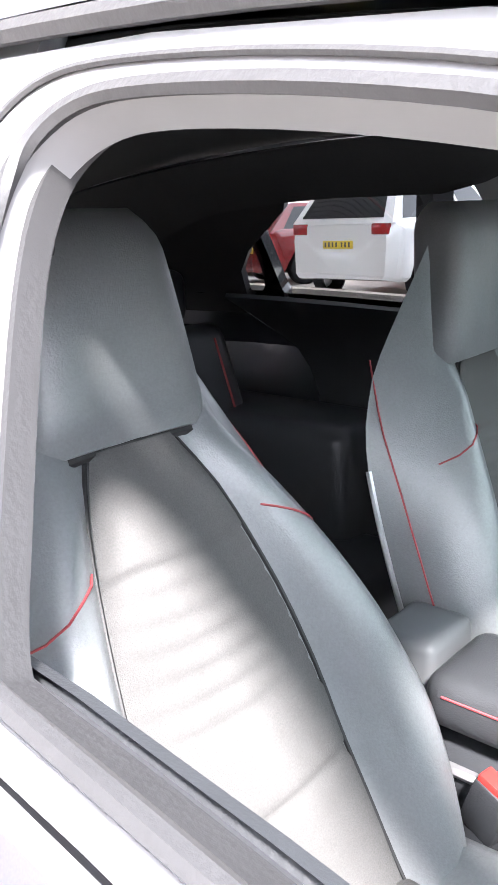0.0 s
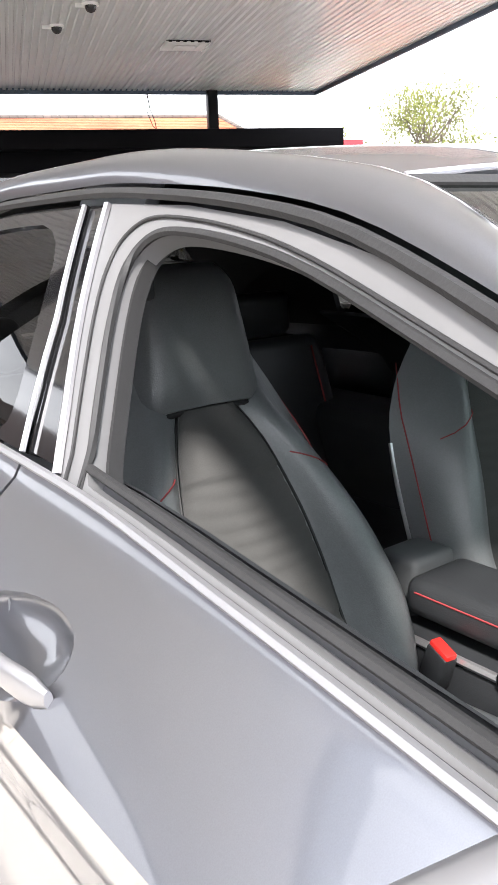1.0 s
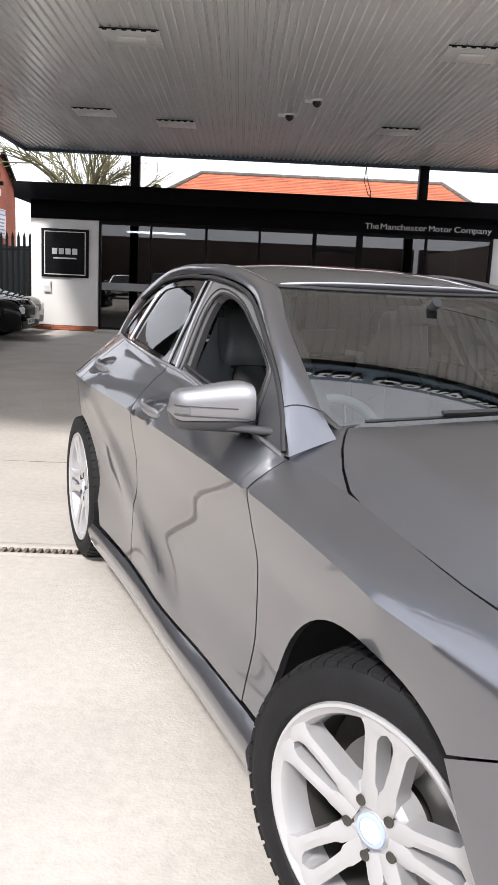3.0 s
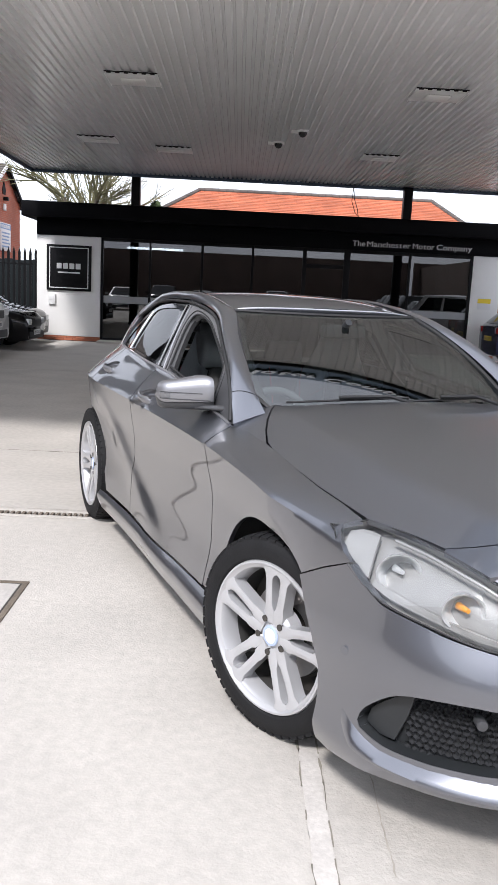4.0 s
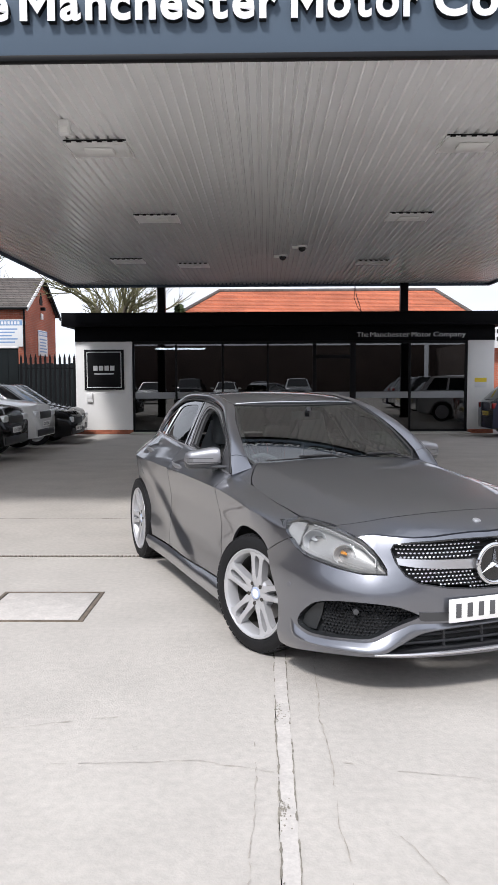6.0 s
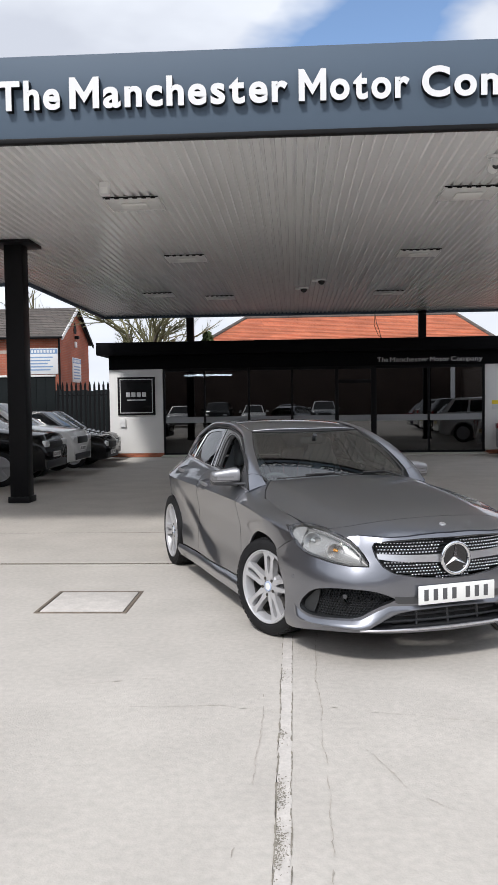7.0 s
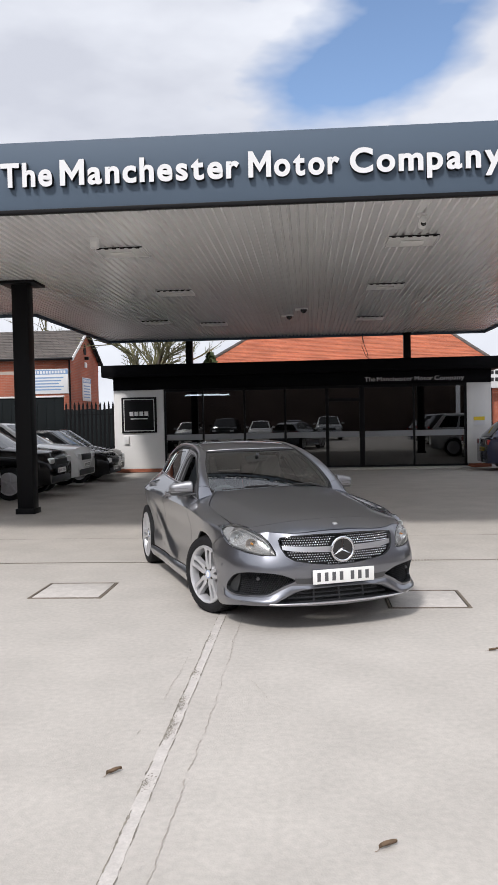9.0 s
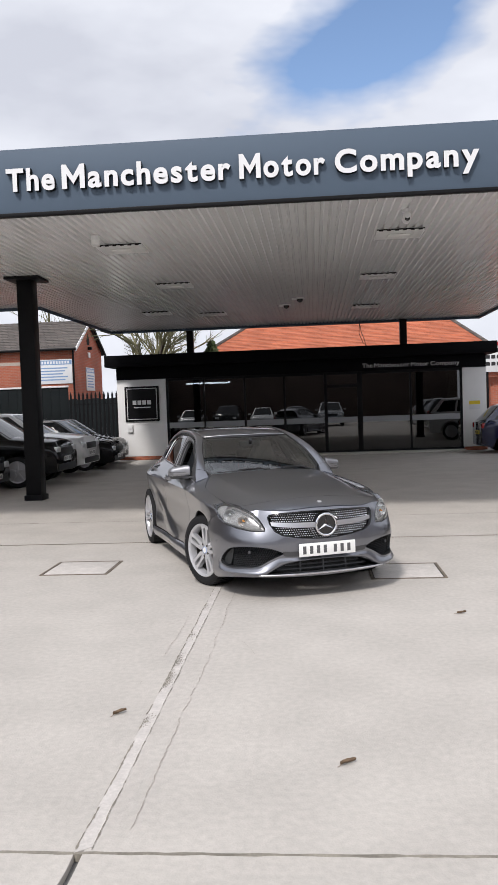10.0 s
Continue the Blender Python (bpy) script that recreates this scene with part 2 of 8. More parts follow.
M_FROST = mat("frosted_film", (0.30, 0.31, 0.32), 0.6)
def courses(name, color, other, joint, w, h, gap, rough=0.9):
    """Small units laid in courses, for surfaces far off: u along the wall, v up it (object x or y, and z)."""
    m = bpy.data.materials.new(name)
    m.use_nodes = True
    n, l = m.node_tree.nodes, m.node_tree.links
    b = n["Principled BSDF"]
    b.inputs["Roughness"].default_value = rough
    co, sep, ad, cmb = n.new("ShaderNodeTexCoord"), n.new("ShaderNodeSeparateXYZ"), n.new("ShaderNodeMath"), n.new("ShaderNodeCombineXYZ")
    l.new(co.outputs["Object"], sep.inputs[0])
    l.new(sep.outputs["X"], ad.inputs[0])
    l.new(sep.outputs["Y"], ad.inputs[1])
    l.new(ad.outputs[0], cmb.inputs["X"])
    l.new(sep.outputs["Z"], cmb.inputs["Y"])
    t = n.new("ShaderNodeTexBrick")
    t.inputs["Color1"].default_value, t.inputs["Color2"].default_value, t.inputs["Mortar"].default_value = (*color, 1), (*other, 1), (*joint, 1)
    t.inputs["Scale"].default_value, t.inputs["Mortar Size"].default_value = 1.0, gap
    t.inputs["Brick Width"].default_value, t.inputs["Row Height"].default_value = w, h
    l.new(cmb.outputs[0], t.inputs["Vector"])
    nz = n.new("ShaderNodeTexNoise")
    nz.inputs["Scale"].default_value, nz.inputs["Detail"].default_value = 0.9, 6
    l.new(co.outputs["Object"], nz.inputs["Vector"])
    mr = n.new("ShaderNodeMapRange")
    mr.inputs["From Min"].default_value, mr.inputs["From Max"].default_value = 0.3, 0.7
    mr.inputs["To Min"].default_value, mr.inputs["To Max"].default_value = 0.78, 1.15
    l.new(nz.outputs["Fac"], mr.inputs["Value"])
    sc = n.new("ShaderNodeVectorMath")
    sc.operation = "SCALE"
    l.new(t.outputs["Color"], sc.inputs[0])
    l.new(mr.outputs["Result"], sc.inputs["Scale"])
    l.new(sc.outputs["Vector"], b.inputs["Base Color"])
    bp = n.new("ShaderNodeBump")
    bp.inputs["Distance"].default_value, bp.inputs["Strength"].default_value = 0.02, 0.5
    l.new(t.outputs["Fac"], bp.inputs["Height"])
    bp.invert = True
    l.new(bp.outputs["Normal"], b.inputs["Normal"])
    return m


M_BRICK_FAR = courses("red_brickwork", (0.42, 0.12, 0.065), (0.36, 0.10, 0.055), (0.35, 0.20, 0.15), 0.225, 0.075, 0.008)
M_TILE_FAR = courses("orange_roof_tiles", (0.52, 0.17, 0.085), (0.44, 0.135, 0.07), (0.28, 0.10, 0.06), 0.27, 0.10, 0.008)
M_SLATE_FAR = courses("grey_brown_roof_tiles", (0.13, 0.11, 0.10), (0.10, 0.088, 0.08), (0.05, 0.045, 0.04), 0.30, 0.16, 0.012)
M_BARK = mat("bark", (0.13, 0.11, 0.085), 0.95, var=0.25, scale=4, bump=0.4)
M_TWIG = mat("mossy_twigs", (0.17, 0.16, 0.085), 0.95, var=0.25, scale=2)
M_LEAF = mat("spring_leaves", (0.17, 0.19, 0.045), 0.7, var=0.35, scale=1.2)
M_CONIFER = mat("conifer_needles", (0.045, 0.065, 0.02), 0.8, var=0.35, scale=2)
M_DRY_LEAF = mat("dry_brown_leaf", (0.15, 0.10, 0.06), 0.8, var=0.3, scale=40)
M_FENCE_DARK = mat("dark_green_boards", (0.010, 0.013, 0.014), 0.8, var=0.15, scale=1.5, spec=0.15)
M_BRICK = mat("red_brick", (0.40, 0.135, 0.075), 0.9, var=0.2, scale=5, fine=0.15, fine_scale=60, bump=0.3, random=0.18)
M_MORTAR = mat("mortar", (0.42, 0.36, 0.31), 0.95, var=0.1, scale=10)
M_BOARD_BLUE = mat("blue_sign_print", (0.20, 0.32, 0.52), 0.5)
M_YELLOW = mat("yellow_print", (0.80, 0.60, 0.03), 0.5)
M_RED_PRINT = mat("red_print", (0.62, 0.03, 0.04), 0.5)


# ---- ground ----
def slab_edge(a, b, seed):
    """A slightly chipped line from a to b."""
    rnd = random.Random(seed)
    n = max(2, int(math.dist(a, b) / 0.12))
    dx, dy = (b[0] - a[0]) / n, (b[1] - a[1]) / n
    ln = math.hypot(dx, dy)
    return [(a[0] + dx * i - dy / ln * o, a[1] + dy * i + dx / ln * o) for i in range(n) for o in ((0.0 if i == 0 else rnd.gauss(0, 0.004)),)]


def slab(u0, v0, u1, v1, seed):
    cs = [(u0, v0), (u1, v0), (u1, v1), (u0, v1)]
    pts = []
    for i in range(4):
        pts += slab_edge(cs[i], cs[(i + 1) % 4], seed * 7 + i)
    return prism(pts, "z", -0.03, 0.0)


ground_bm = bmesh.new()
bmesh.ops.create_grid(ground_bm, x_segments=8, y_segments=8, size=600)
ground = solo("ground", ground_bm, M_ASPHALT, "grey worn ground reaching to the horizon", "ground", SITE @ pose(0, 0, -0.032), kind="structure")
US = (-16.0, -8.4, -0.70, 6.9, 14.4)
# the rows beyond -19 are unseen, added to bounce daylight up to the soffit
VS = (-33.0, -26.0, -19.0, -12.0, -4.87, 2.15, 2.35, 4.2, 11.0, 18.6)
for i in range(len(US) - 1):
    for j in range(len(VS) - 1):
        if j == 5:
            continue
        left = 0.028 if i == 2 and VS[j] < 2 else 0.004
        part("concrete_slab", slab(US[i] + (left if i else 0), VS[j] + 0.006, US[i + 1] - (0.006 if i == 1 else 0.004), VS[j + 1] - 0.006, i * 10 + j), M_CONCRETE, ground, m=pose(0, 0, 0.032))

# filled joint that runs out from under the car, with cracks beside it
rnd = random.Random(4)
fil = [(-0.706 + rnd.gauss(0, 0.0016), -4.87 + 0.04 * i) for i in range(172)] + [(-0.645 + rnd.gauss(0, 0.0016), 1.97 - 0.04 * i) for i in range(171)]
part("joint_filler", prism(fil, "z", -0.03, 0.002), M_FILLER, ground, "pale patched concrete joint", pose(0, 0, 0.032))


def wander(bm, pts, wide, seed, skip, wave=0.004, z=0.0035):
    """A thin broken line of uneven width along pts."""
    rnd = random.Random(seed)
    line = []
    for p, q in zip(pts, pts[1:]):
        n = max(2, int(math.dist(p, q) / 0.022))
        line += [Vector(p).lerp(Vector(q), i / n) for i in range(n)]
    line.append(Vector(pts[-1]))
    off, open_run, one, two = 0.0, True, [], []
    for i, p in enumerate(line):
        d = (line[min(i + 1, len(line) - 1)] - line[max(i - 1, 0)]).normalized()
        side_v = Vector((-d.y, d.x))
        off = off * 0.88 + rnd.gauss(0, wave * 0.45)
        w = wide * min(2.4, max(0.25, math.exp(rnd.gauss(0, 0.55))))
        one.append((p + side_v * (off + w)).to_3d())
        two.append((p + side_v * (off - w)).to_3d())
    for i in range(len(line) - 1):
        if rnd.random() < (0.25 if open_run else 0.45):
            open_run = rnd.random() > skip
        if open_run:
            bm.faces.new([bm.verts.new((q.x, q.y, z)) for q in (two[i], two[i + 1], one[i + 1], one[i])])


crack = bmesh.new()
for k, (pts, wide, skip) in enumerate((
        ([(-0.46, 0.3), (-0.50, -0.73), (-0.495, -2.6), (-0.515, -3.7), (-0.53, -4.86)], 0.0016, 0.18),
        ([(-0.80, -1.38), (-0.80, -2.32), (-0.85, -3.0)], 0.0011, 0.6),
        ([(-1.98, -1.30), (-1.42, -1.15)], 0.0014, 0.35),
        ([(-1.61, -1.61), (-1.03, -1.56), (-0.72, -1.66)], 0.0014, 0.3),
        ([(-0.45, -1.58), (-0.26, -1.64), (0.43, -1.78)], 0.0012, 0.35),
        ([(-0.30, -2.1), (-0.16, -2.5), (0.08, -2.72)], 0.0010, 0.5),
        ([(-1.53, 1.84), (-1.2, 1.2), (-1.06, 0.6)], 0.0012, 0.35),
        ([(-5.5, 4.9), (-3.9, 5.2), (-2.0, 5.5)], 0.0016, 0.35))):
    wander(crack, pts, wide, 20 + k, skip, 0.006)
part("crack", crack, M_CRACK, ground, "thin dark crack in the concrete", pose(0, 0, 0.032))

edge_dirt = bmesh.new()
wander(edge_dirt, [(-0.706, -4.85), (-0.706, 1.95)], 0.0026, 9, 0.25, 0.0026)
wander(edge_dirt, [(-0.645, -4.85), (-0.645, 1.95)], 0.0019, 10, 0.45, 0.0026)
part("joint_crack", edge_dirt, M_MOSS, ground, "dark dirt along the patched joint", pose(0, 0, 0.032))
worn = bmesh.new()
rnd = random.Random(31)
for v0, v1, n in ((-2.62, -2.42, 60), (-3.05, -2.80, 90), (-2.0, -1.86, 26), (-1.2, -1.0, 20), (-3.62, -3.5, 22), (0.2, 0.6, 40)):
    for i in range(3 * n):
        u, v, r = -0.703 + abs(rnd.gauss(0, 0.020)), rnd.gauss((v0 + v1) / 2, (v1 - v0) / 3), rnd.uniform(0.001, 0.0055)
        a0 = rnd.uniform(0, 6)
        worn.faces.new([worn.verts.new((u + r * math.cos(a0 + k * 1.05) * rnd.uniform(0.5, 1.0), v + 1.5 * r * math.sin(a0 + k * 1.05) * rnd.uniform(0.5, 1.0), 0.0027 + 0.000004 * i)) for k in range(6)])
part("joint_dirt", worn, M_MOSS, ground, "dark patches where the filler has worn away", pose(0, 0, 0.032))

# mossy dirt in the cross joints
for v, wide in ((-4.87, 0.011), (4.2, 0.006), (-12.0, 0.010)):
    rnd = random.Random(int(v * 10))
    lo = [(-8.4 + 0.07 * i, v - wide * (0.45 + 0.75 * rnd.random())) for i in range(320)]
    hi = [(-8.4 + 0.07 * i, v + wide * (0.45 + 0.75 * rnd.random())) for i in range(320)]
    part("joint_dirt", prism(lo + hi[::-1], "z", -0.03, 0.001), M_MOSS, ground, "dark mossy dirt in the slab joint", pose(0, 0, 0.032))

# drain channel across the forecourt
drain = thing("drain_channel", "long narrow slotted drain channel set in the concrete", "drain", SITE, kind="structure")
part("channel", box((-16, 2.16, -0.028), (14.4, 2.34, -0.02)), M_DARK_GAP, drain)
for a, b in ((2.16, 2.205), (2.285, 2.34)):
    part("edge_rail", box((-16, a, -0.025), (14.4, b, 0.002), 0.003), M_CONCRETE, drain)
bars = bmesh.new()
for i in range(420):
    u = -9.0 + 0.036 * i
    box((u, 2.205, -0.02), (u + 0.018, 2.285, -0.002), bm=bars)
tagged(part("grating", bars, M_IRON, drain, "dark iron grating bars"), kind="stuff")


def manhole(label, u, v, turn, size):
    m = thing("manhole_cover", label, "manhole cover", at_site(u, v, 0.0, turn), group="manhole covers")
    h = size / 2
    for a, b in (((-h, -h), (h, -h + 0.026)), ((-h, h - 0.026), (h, h)), ((-h, -h + 0.027), (-h + 0.026, h - 0.027)), ((h - 0.026, -h + 0.027), (h, h - 0.027))):
        part("frame_bar", box((*a, -0.01), (*b, 0.007), 0.002), M_IRON, m)
    part("infill", box((-h + 0.036, -h + 0.036, -0.01), (h - 0.036, h - 0.036, 0.006), 0.004), M_FILLER, m)
    part("gap", box((-h + 0.025, -h + 0.025, -0.012), (h - 0.025, h - 0.025, 0.003)), M_DARK_GAP, m)
    return m


manhole("square iron-framed concrete manhole cover in the forecourt", -2.27, 0.665, 0, 0.72)
manhole("square iron-framed manhole cover, partly under the car", 1.12, 0.22, 0, 0.72)

# ---- canopy over the forecourt ----
Z_SOF, U0, U1, V0, V1, U_WIDE, V_WIDE = 4.27, -6.3, 5.6, 2.16, 18.75, -9.6, 11.7
rib = bmesh.new()
PITCH = 0.115


def ribbed(bm, u0, u1, v0, v1):
    """Profiled sheet: flat pans with narrow raised ribs along v."""
    prof = []
    u = u0
    while u < u1 - 1e-6:
        for du, dz in ((0.0, 0.0), (0.066, 0.0), (0.074, 0.036), (0.107, 0.036)):
            if u + du < u1:
                prof.append((u + du, Z_SOF + dz))
        u += PITCH
    prof.append((u1, Z_SOF))
    a = [bm.verts.new((p[0], v0, p[1])) for p in prof]
    b = [bm.verts.new((p[0], v1, p[1])) for p in prof]
    for i in range(len(prof) - 1):
        bm.faces.new((a[i], b[i], b[i + 1], a[i + 1]))


ribbed(rib, U_WIDE, U0, V0, V_WIDE)
ribbed(rib, U0, U1, V0, V1)
bmesh.ops.recalc_face_normals(rib, faces=rib.faces[:])
ceiling = solo("ceiling", rib, M_SOFFIT, "silver ribbed metal soffit of the canopy", "ceiling", SITE, kind="structure")
canopy = thing("canopy", "flat forecourt canopy with slate-blue fascia and black trim", "canopy", SITE, kind="structure")
part("roof_deck", prism([(U_WIDE, V0), (U1, V0), (U1, V1), (U0, V1), (U0, V_WIDE), (U_WIDE, V_WIDE)], "z", 4.34, 4.86), M_BLACK_CLAD, canopy)
part("fascia", box((U_WIDE - 0.06, 2.10, 4.17), (U1 + 0.06, 2.16, 4.95), 0.004), M_FASCIA, canopy, "smooth slate-blue fascia panel")
part("drip_trim", box((U_WIDE - 0.06, 2.085, 4.125), (U1 + 0.06, 2.17, 4.17), 0.004), M_BLACK, canopy, "black edge trim")
for a, b in (((U1, 2.17, 4.2), (U1 + 0.06, V1 + 0.05, 4.95)), ((U0 - 0.06, V_WIDE + 0.06, 4.2), (U0, V1 + 0.05, 4.95)), ((U_WIDE - 0.06, 2.17, 4.2), (U_WIDE, V_WIDE + 0.06, 4.95)),
             ((U_WIDE, V_WIDE, 4.2), (U0, V_WIDE + 0.06, 4.95)), ((U0, V1, 4.2), (U1, V1 + 0.05, 4.95))):
    part("edge_panel", box(a, b, 0.004), M_FASCIA, canopy)


def letters(text, width, cap, depth, material, side, parent, origin, bold=0.0, sub=False, gap=0.09):
    """Raised letters, one mesh each, from the built-in font; cap height and overall width in metres."""
    dg = bpy.context.evaluated_depsgraph_get()
    made, x = [], 0.0
    for ch in text:
        if ch == " ":
            x += 0.30
            continue
        if ch == "M" and bold > 0.01:
            # drawn by hand, as the font's own turns ragged when it is made bold
            w, t, lo, hi = 0.76, 0.165, -bold, 0.72 + bold
            em = prism([(0, lo), (t, lo), (t, 0.44), (w / 2, 0.11), (w - t, 0.44), (w - t, lo), (w, lo), (w, hi), (w - t * 0.9, hi), (w / 2, 0.37), (t * 0.9, hi), (0, hi)], "z", -0.5, 0.5)
            me = bpy.data.meshes.new("letter")
            em.to_mesh(me)
            made.append((me, x))
            x += w + gap
            continue
        cu = bpy.data.curves.new("letter", "FONT")
        cu.body, cu.extrude, cu.offset, cu.resolution_u = ch, 0.5, bold, 5
        ob = bpy.data.objects.new("letter", cu)
        scene.collection.objects.link(ob)
        dg.update()
        me = bpy.data.meshes.new_from_object(ob.evaluated_get(dg))
        bpy.data.objects.remove(ob)
        xs = [v.co.x for v in me.vertices]
        made.append((me, x - min(xs)))
        x += max(xs) - min(xs) + gap
    total = x - gap
    k, c = width / total, cap / 0.72
    out = []
    for me, dx in made:
        for v in me.vertices:
            v.co = Vector(((v.co.x + dx) * k, -(v.co.z + 0.5) * depth, v.co.y * c))
        me.materials.clear()
        me.materials.append(material)
        me.materials.append(side)
        for p in me.polygons:
            p.material_index = 0 if abs(p.normal.y) > 0.7 else 1
        me.update()
        ob = new("letter", me)
        ob.parent = parent
        ob.matrix_basis = Matrix.Translation(origin)
        out.append(ob)
    return out


sign = thing("fascia_lettering", "large white raised letters with black edges on the fascia", "sign", SITE)
for word, u0, u1 in (("The", -3.42, -2.81), ("Manchester", -2.72, -0.64), ("Motor", -0.537, 0.494), ("Company", 0.608, 2.30)):
    letters(word, u1 - u0, 0.272, 0.07, M_WHITE_SIGN, M_BLACK, sign, (u0, 2.10, 4.425), bold=0.031, gap=0.10)


def soffit_lamp(u, v):
    m = thing("canopy_lamp", "flat square white lamp recessed in the canopy soffit", "lamp", at_site(u, v, Z_SOF, 180), group="canopy lamps")
    part("tray", box((-0.35, -0.32, -0.03), (0.35, 0.32, 0.012), 0.008), M_LAMP_WHITE, m)
    part("hinge_edge", box((-0.36, 0.321, -0.016), (0.36, 0.345, -0.002), 0.004), M_BLACK, m, "dark hinged edge")
    for k in range(6):
        part("fin", box((-0.325 + 0.118 * k, 0.322, -0.030), (-0.265 + 0.118 * k, 0.344, -0.0165), 0.004), M_BLACK, m)
    for k in (-1, 1):
        part("tray_lip", box((k * 0.345, -0.32, -0.042), (k * 0.357, 0.32, -0.0305), 0.003), M_LAMP_WHITE, m)
    part("diffuser", box((-0.17, -0.13, -0.062), (0.17, 0.13, -0.03), 0.02), M_DIFFUSER, m, "frosted glass box")
    part("gear_box", box((-0.30, -0.25, -0.04), (-0.2, 0.25, -0.031), 0.004), M_LAMP_WHITE, m)
    return m


for u, v in ((-2.69, 5.08), (-2.55, 9.2), (-2.42, 14.75), (-3.85, 14.0), (1.66, 5.0), (1.66, 9.2), (1.74, 14.45), (-7.0, 5.0)):
    soffit_lamp(u, v)


def post(label, u, v, z0, z1, w, plate=True):
    m = thing("canopy_post", label, "post", at_site(u, v), group="canopy posts")
    part("shaft", box((-w / 2, -w / 2, z0), (w / 2, w / 2, z1), 0.008), M_BLACK, m)
    if plate:
        part("cap_plate", box((-0.33, -0.33, z1 - 0.05), (0.33, 0.33, z1), 0.004), M_BLACK, m)
        part("foot", box((-w / 2 - 0.03, -w / 2 - 0.03, 0.0), (w / 2 + 0.03, w / 2 + 0.03, 0.10), 0.004), M_BLACK, m)
    return m


post("square black steel post carrying the canopy", -5.15, 7.5, 0, Z_SOF, 0.30)
post("square black steel post carrying the canopy", 5.0, 8.6, 0, Z_SOF, 0.30)
post("black post rising from the showroom roof to the canopy", -3.72, 18.9, 3.30, Z_SOF, 0.22, False)
post("black post rising from the showroom roof to the canopy", 3.22, 18.75, 3.30, Z_SOF, 0.22, False)

# ---- showroom ----
VF = 18.7
shop = thing("showroom", "single-storey black showroom with large dark shop windows", "building", SITE, kind="structure")
part("wall", box((-6.2, VF, 0.12), (-4.57, VF + 0.25, 2.66), 0.004), M_WHITE_WALL, shop, "white rendered wall panel")
part("wall", box((5.05, VF, 0.12), (5.80, VF + 0.25, 2.66), 0.004), M_WHITE_WALL, shop, "white rendered wall panel")
part("header", box((-6.2, VF - 0.02, 2.66), (5.80, VF + 0.25, 3.10), 0.004), M_BLACK_CLAD, shop, "black header cladding")
part("roof_band", box((-6.48, VF - 0.45, 3.08), (6.08, VF + 8.2, 3.45), 0.006), M_BLACK_CLAD, shop, "deep black roof edge")
part("side_wall", box((-6.2, VF + 0.25, 0), (-5.95, VF + 8, 3.08)), M_WHITE_WALL, shop)
part("side_wall", box((5.55, VF + 0.25, 0), (5.80, VF + 8, 3.08)), M_WHITE_WALL, shop)
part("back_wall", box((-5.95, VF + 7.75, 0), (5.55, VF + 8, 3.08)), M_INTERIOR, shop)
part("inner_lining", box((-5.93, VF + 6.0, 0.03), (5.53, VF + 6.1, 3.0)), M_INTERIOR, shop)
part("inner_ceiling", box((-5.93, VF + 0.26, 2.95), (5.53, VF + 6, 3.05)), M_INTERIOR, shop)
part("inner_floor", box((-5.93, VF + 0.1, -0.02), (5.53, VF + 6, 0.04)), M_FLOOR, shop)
part("door_step", box((-4.57, VF - 0.5, -0.03), (5.05, VF + 0.1, 0.055), 0.01), M_CONCRETE, shop, "concrete entrance step")
for a, b in ((-6.2, -4.57), (5.05, 5.8)):
    n = int((b - a) / 0.235)
    for r in range(2):
        for i in range(n + 1):
            u = a + 0.235 * i + (0.117 if r else 0) - (0.05 if r else 0)
            w = min(0.225, b - u)
            if w > 0.03:
                part("plinth_brick", box((u, VF + 0.004, 0.055 * r + 0.005), (u + w, VF + 0.2, 0.055 * r + 0.055), 0.003, segs=1), M_BRICK, shop)
# window frames
MULL = ((-4.53, 0.06), (-3.30, 0.05), (-1.96, 0.06), (-0.66, 0.06), (0.68, 0.10), (1.78, 0.16), (3.41, 0.06), (5.02, 0.08))
for u, w in MULL:
    part("mullion", box((u - w / 2, VF + 0.02, 0.06), (u + w / 2, VF + 0.12, 2.66), 0.004), M_BLACK, shop)
for (u, w), (u2, w2) in zip(MULL, MULL[1:]):
    part("sill_rail", box((u + w / 2, VF + 0.03, 0.06), (u2 - w2 / 2, VF + 0.11, 0.12), 0.003), M_BLACK, shop)
    part("head_rail", box((u + w / 2, VF + 0.03, 2.58), (u2 - w2 / 2, VF + 0.11, 2.66), 0.003), M_BLACK, shop)
    if abs(u - 0.68) < 0.01:
        part("door_rail", box((u + w / 2, VF + 0.03, 2.16), (u2 - w2 / 2, VF + 0.11, 2.26), 0.003), M_BLACK, shop)
    p = part("window_pane", box((u + w / 2, VF + 0.06, 0.12), (u2 - w2 / 2, VF + 0.068, 2.58)), M_SHOP_GLASS, shop, "dark reflective shop window pane")
    p.visible_shadow = False
    part("frost_strip", box((u + w / 2 + 0.01, VF + 0.052, 1.02), (u2 - w2 / 2 - 0.01, VF + 0.058, 1.20)), M_FROST, shop, "frosted manifestation strip")
for u in (-3.3,):
    lamp = thing("strip_light", "lit white ceiling strip light inside the showroom", "lamp", at_site(u, VF + 1.2, 2.52))
    part("tube", box((-0.75, -0.05, -0.05), (0.75, 0.05, 0.0), 0.015), M_TUBE, lamp)
    part("housing", box((-0.78, -0.07, 0.001), (0.78, 0.07, 0.05), 0.006), M_LAMP_WHITE, lamp)

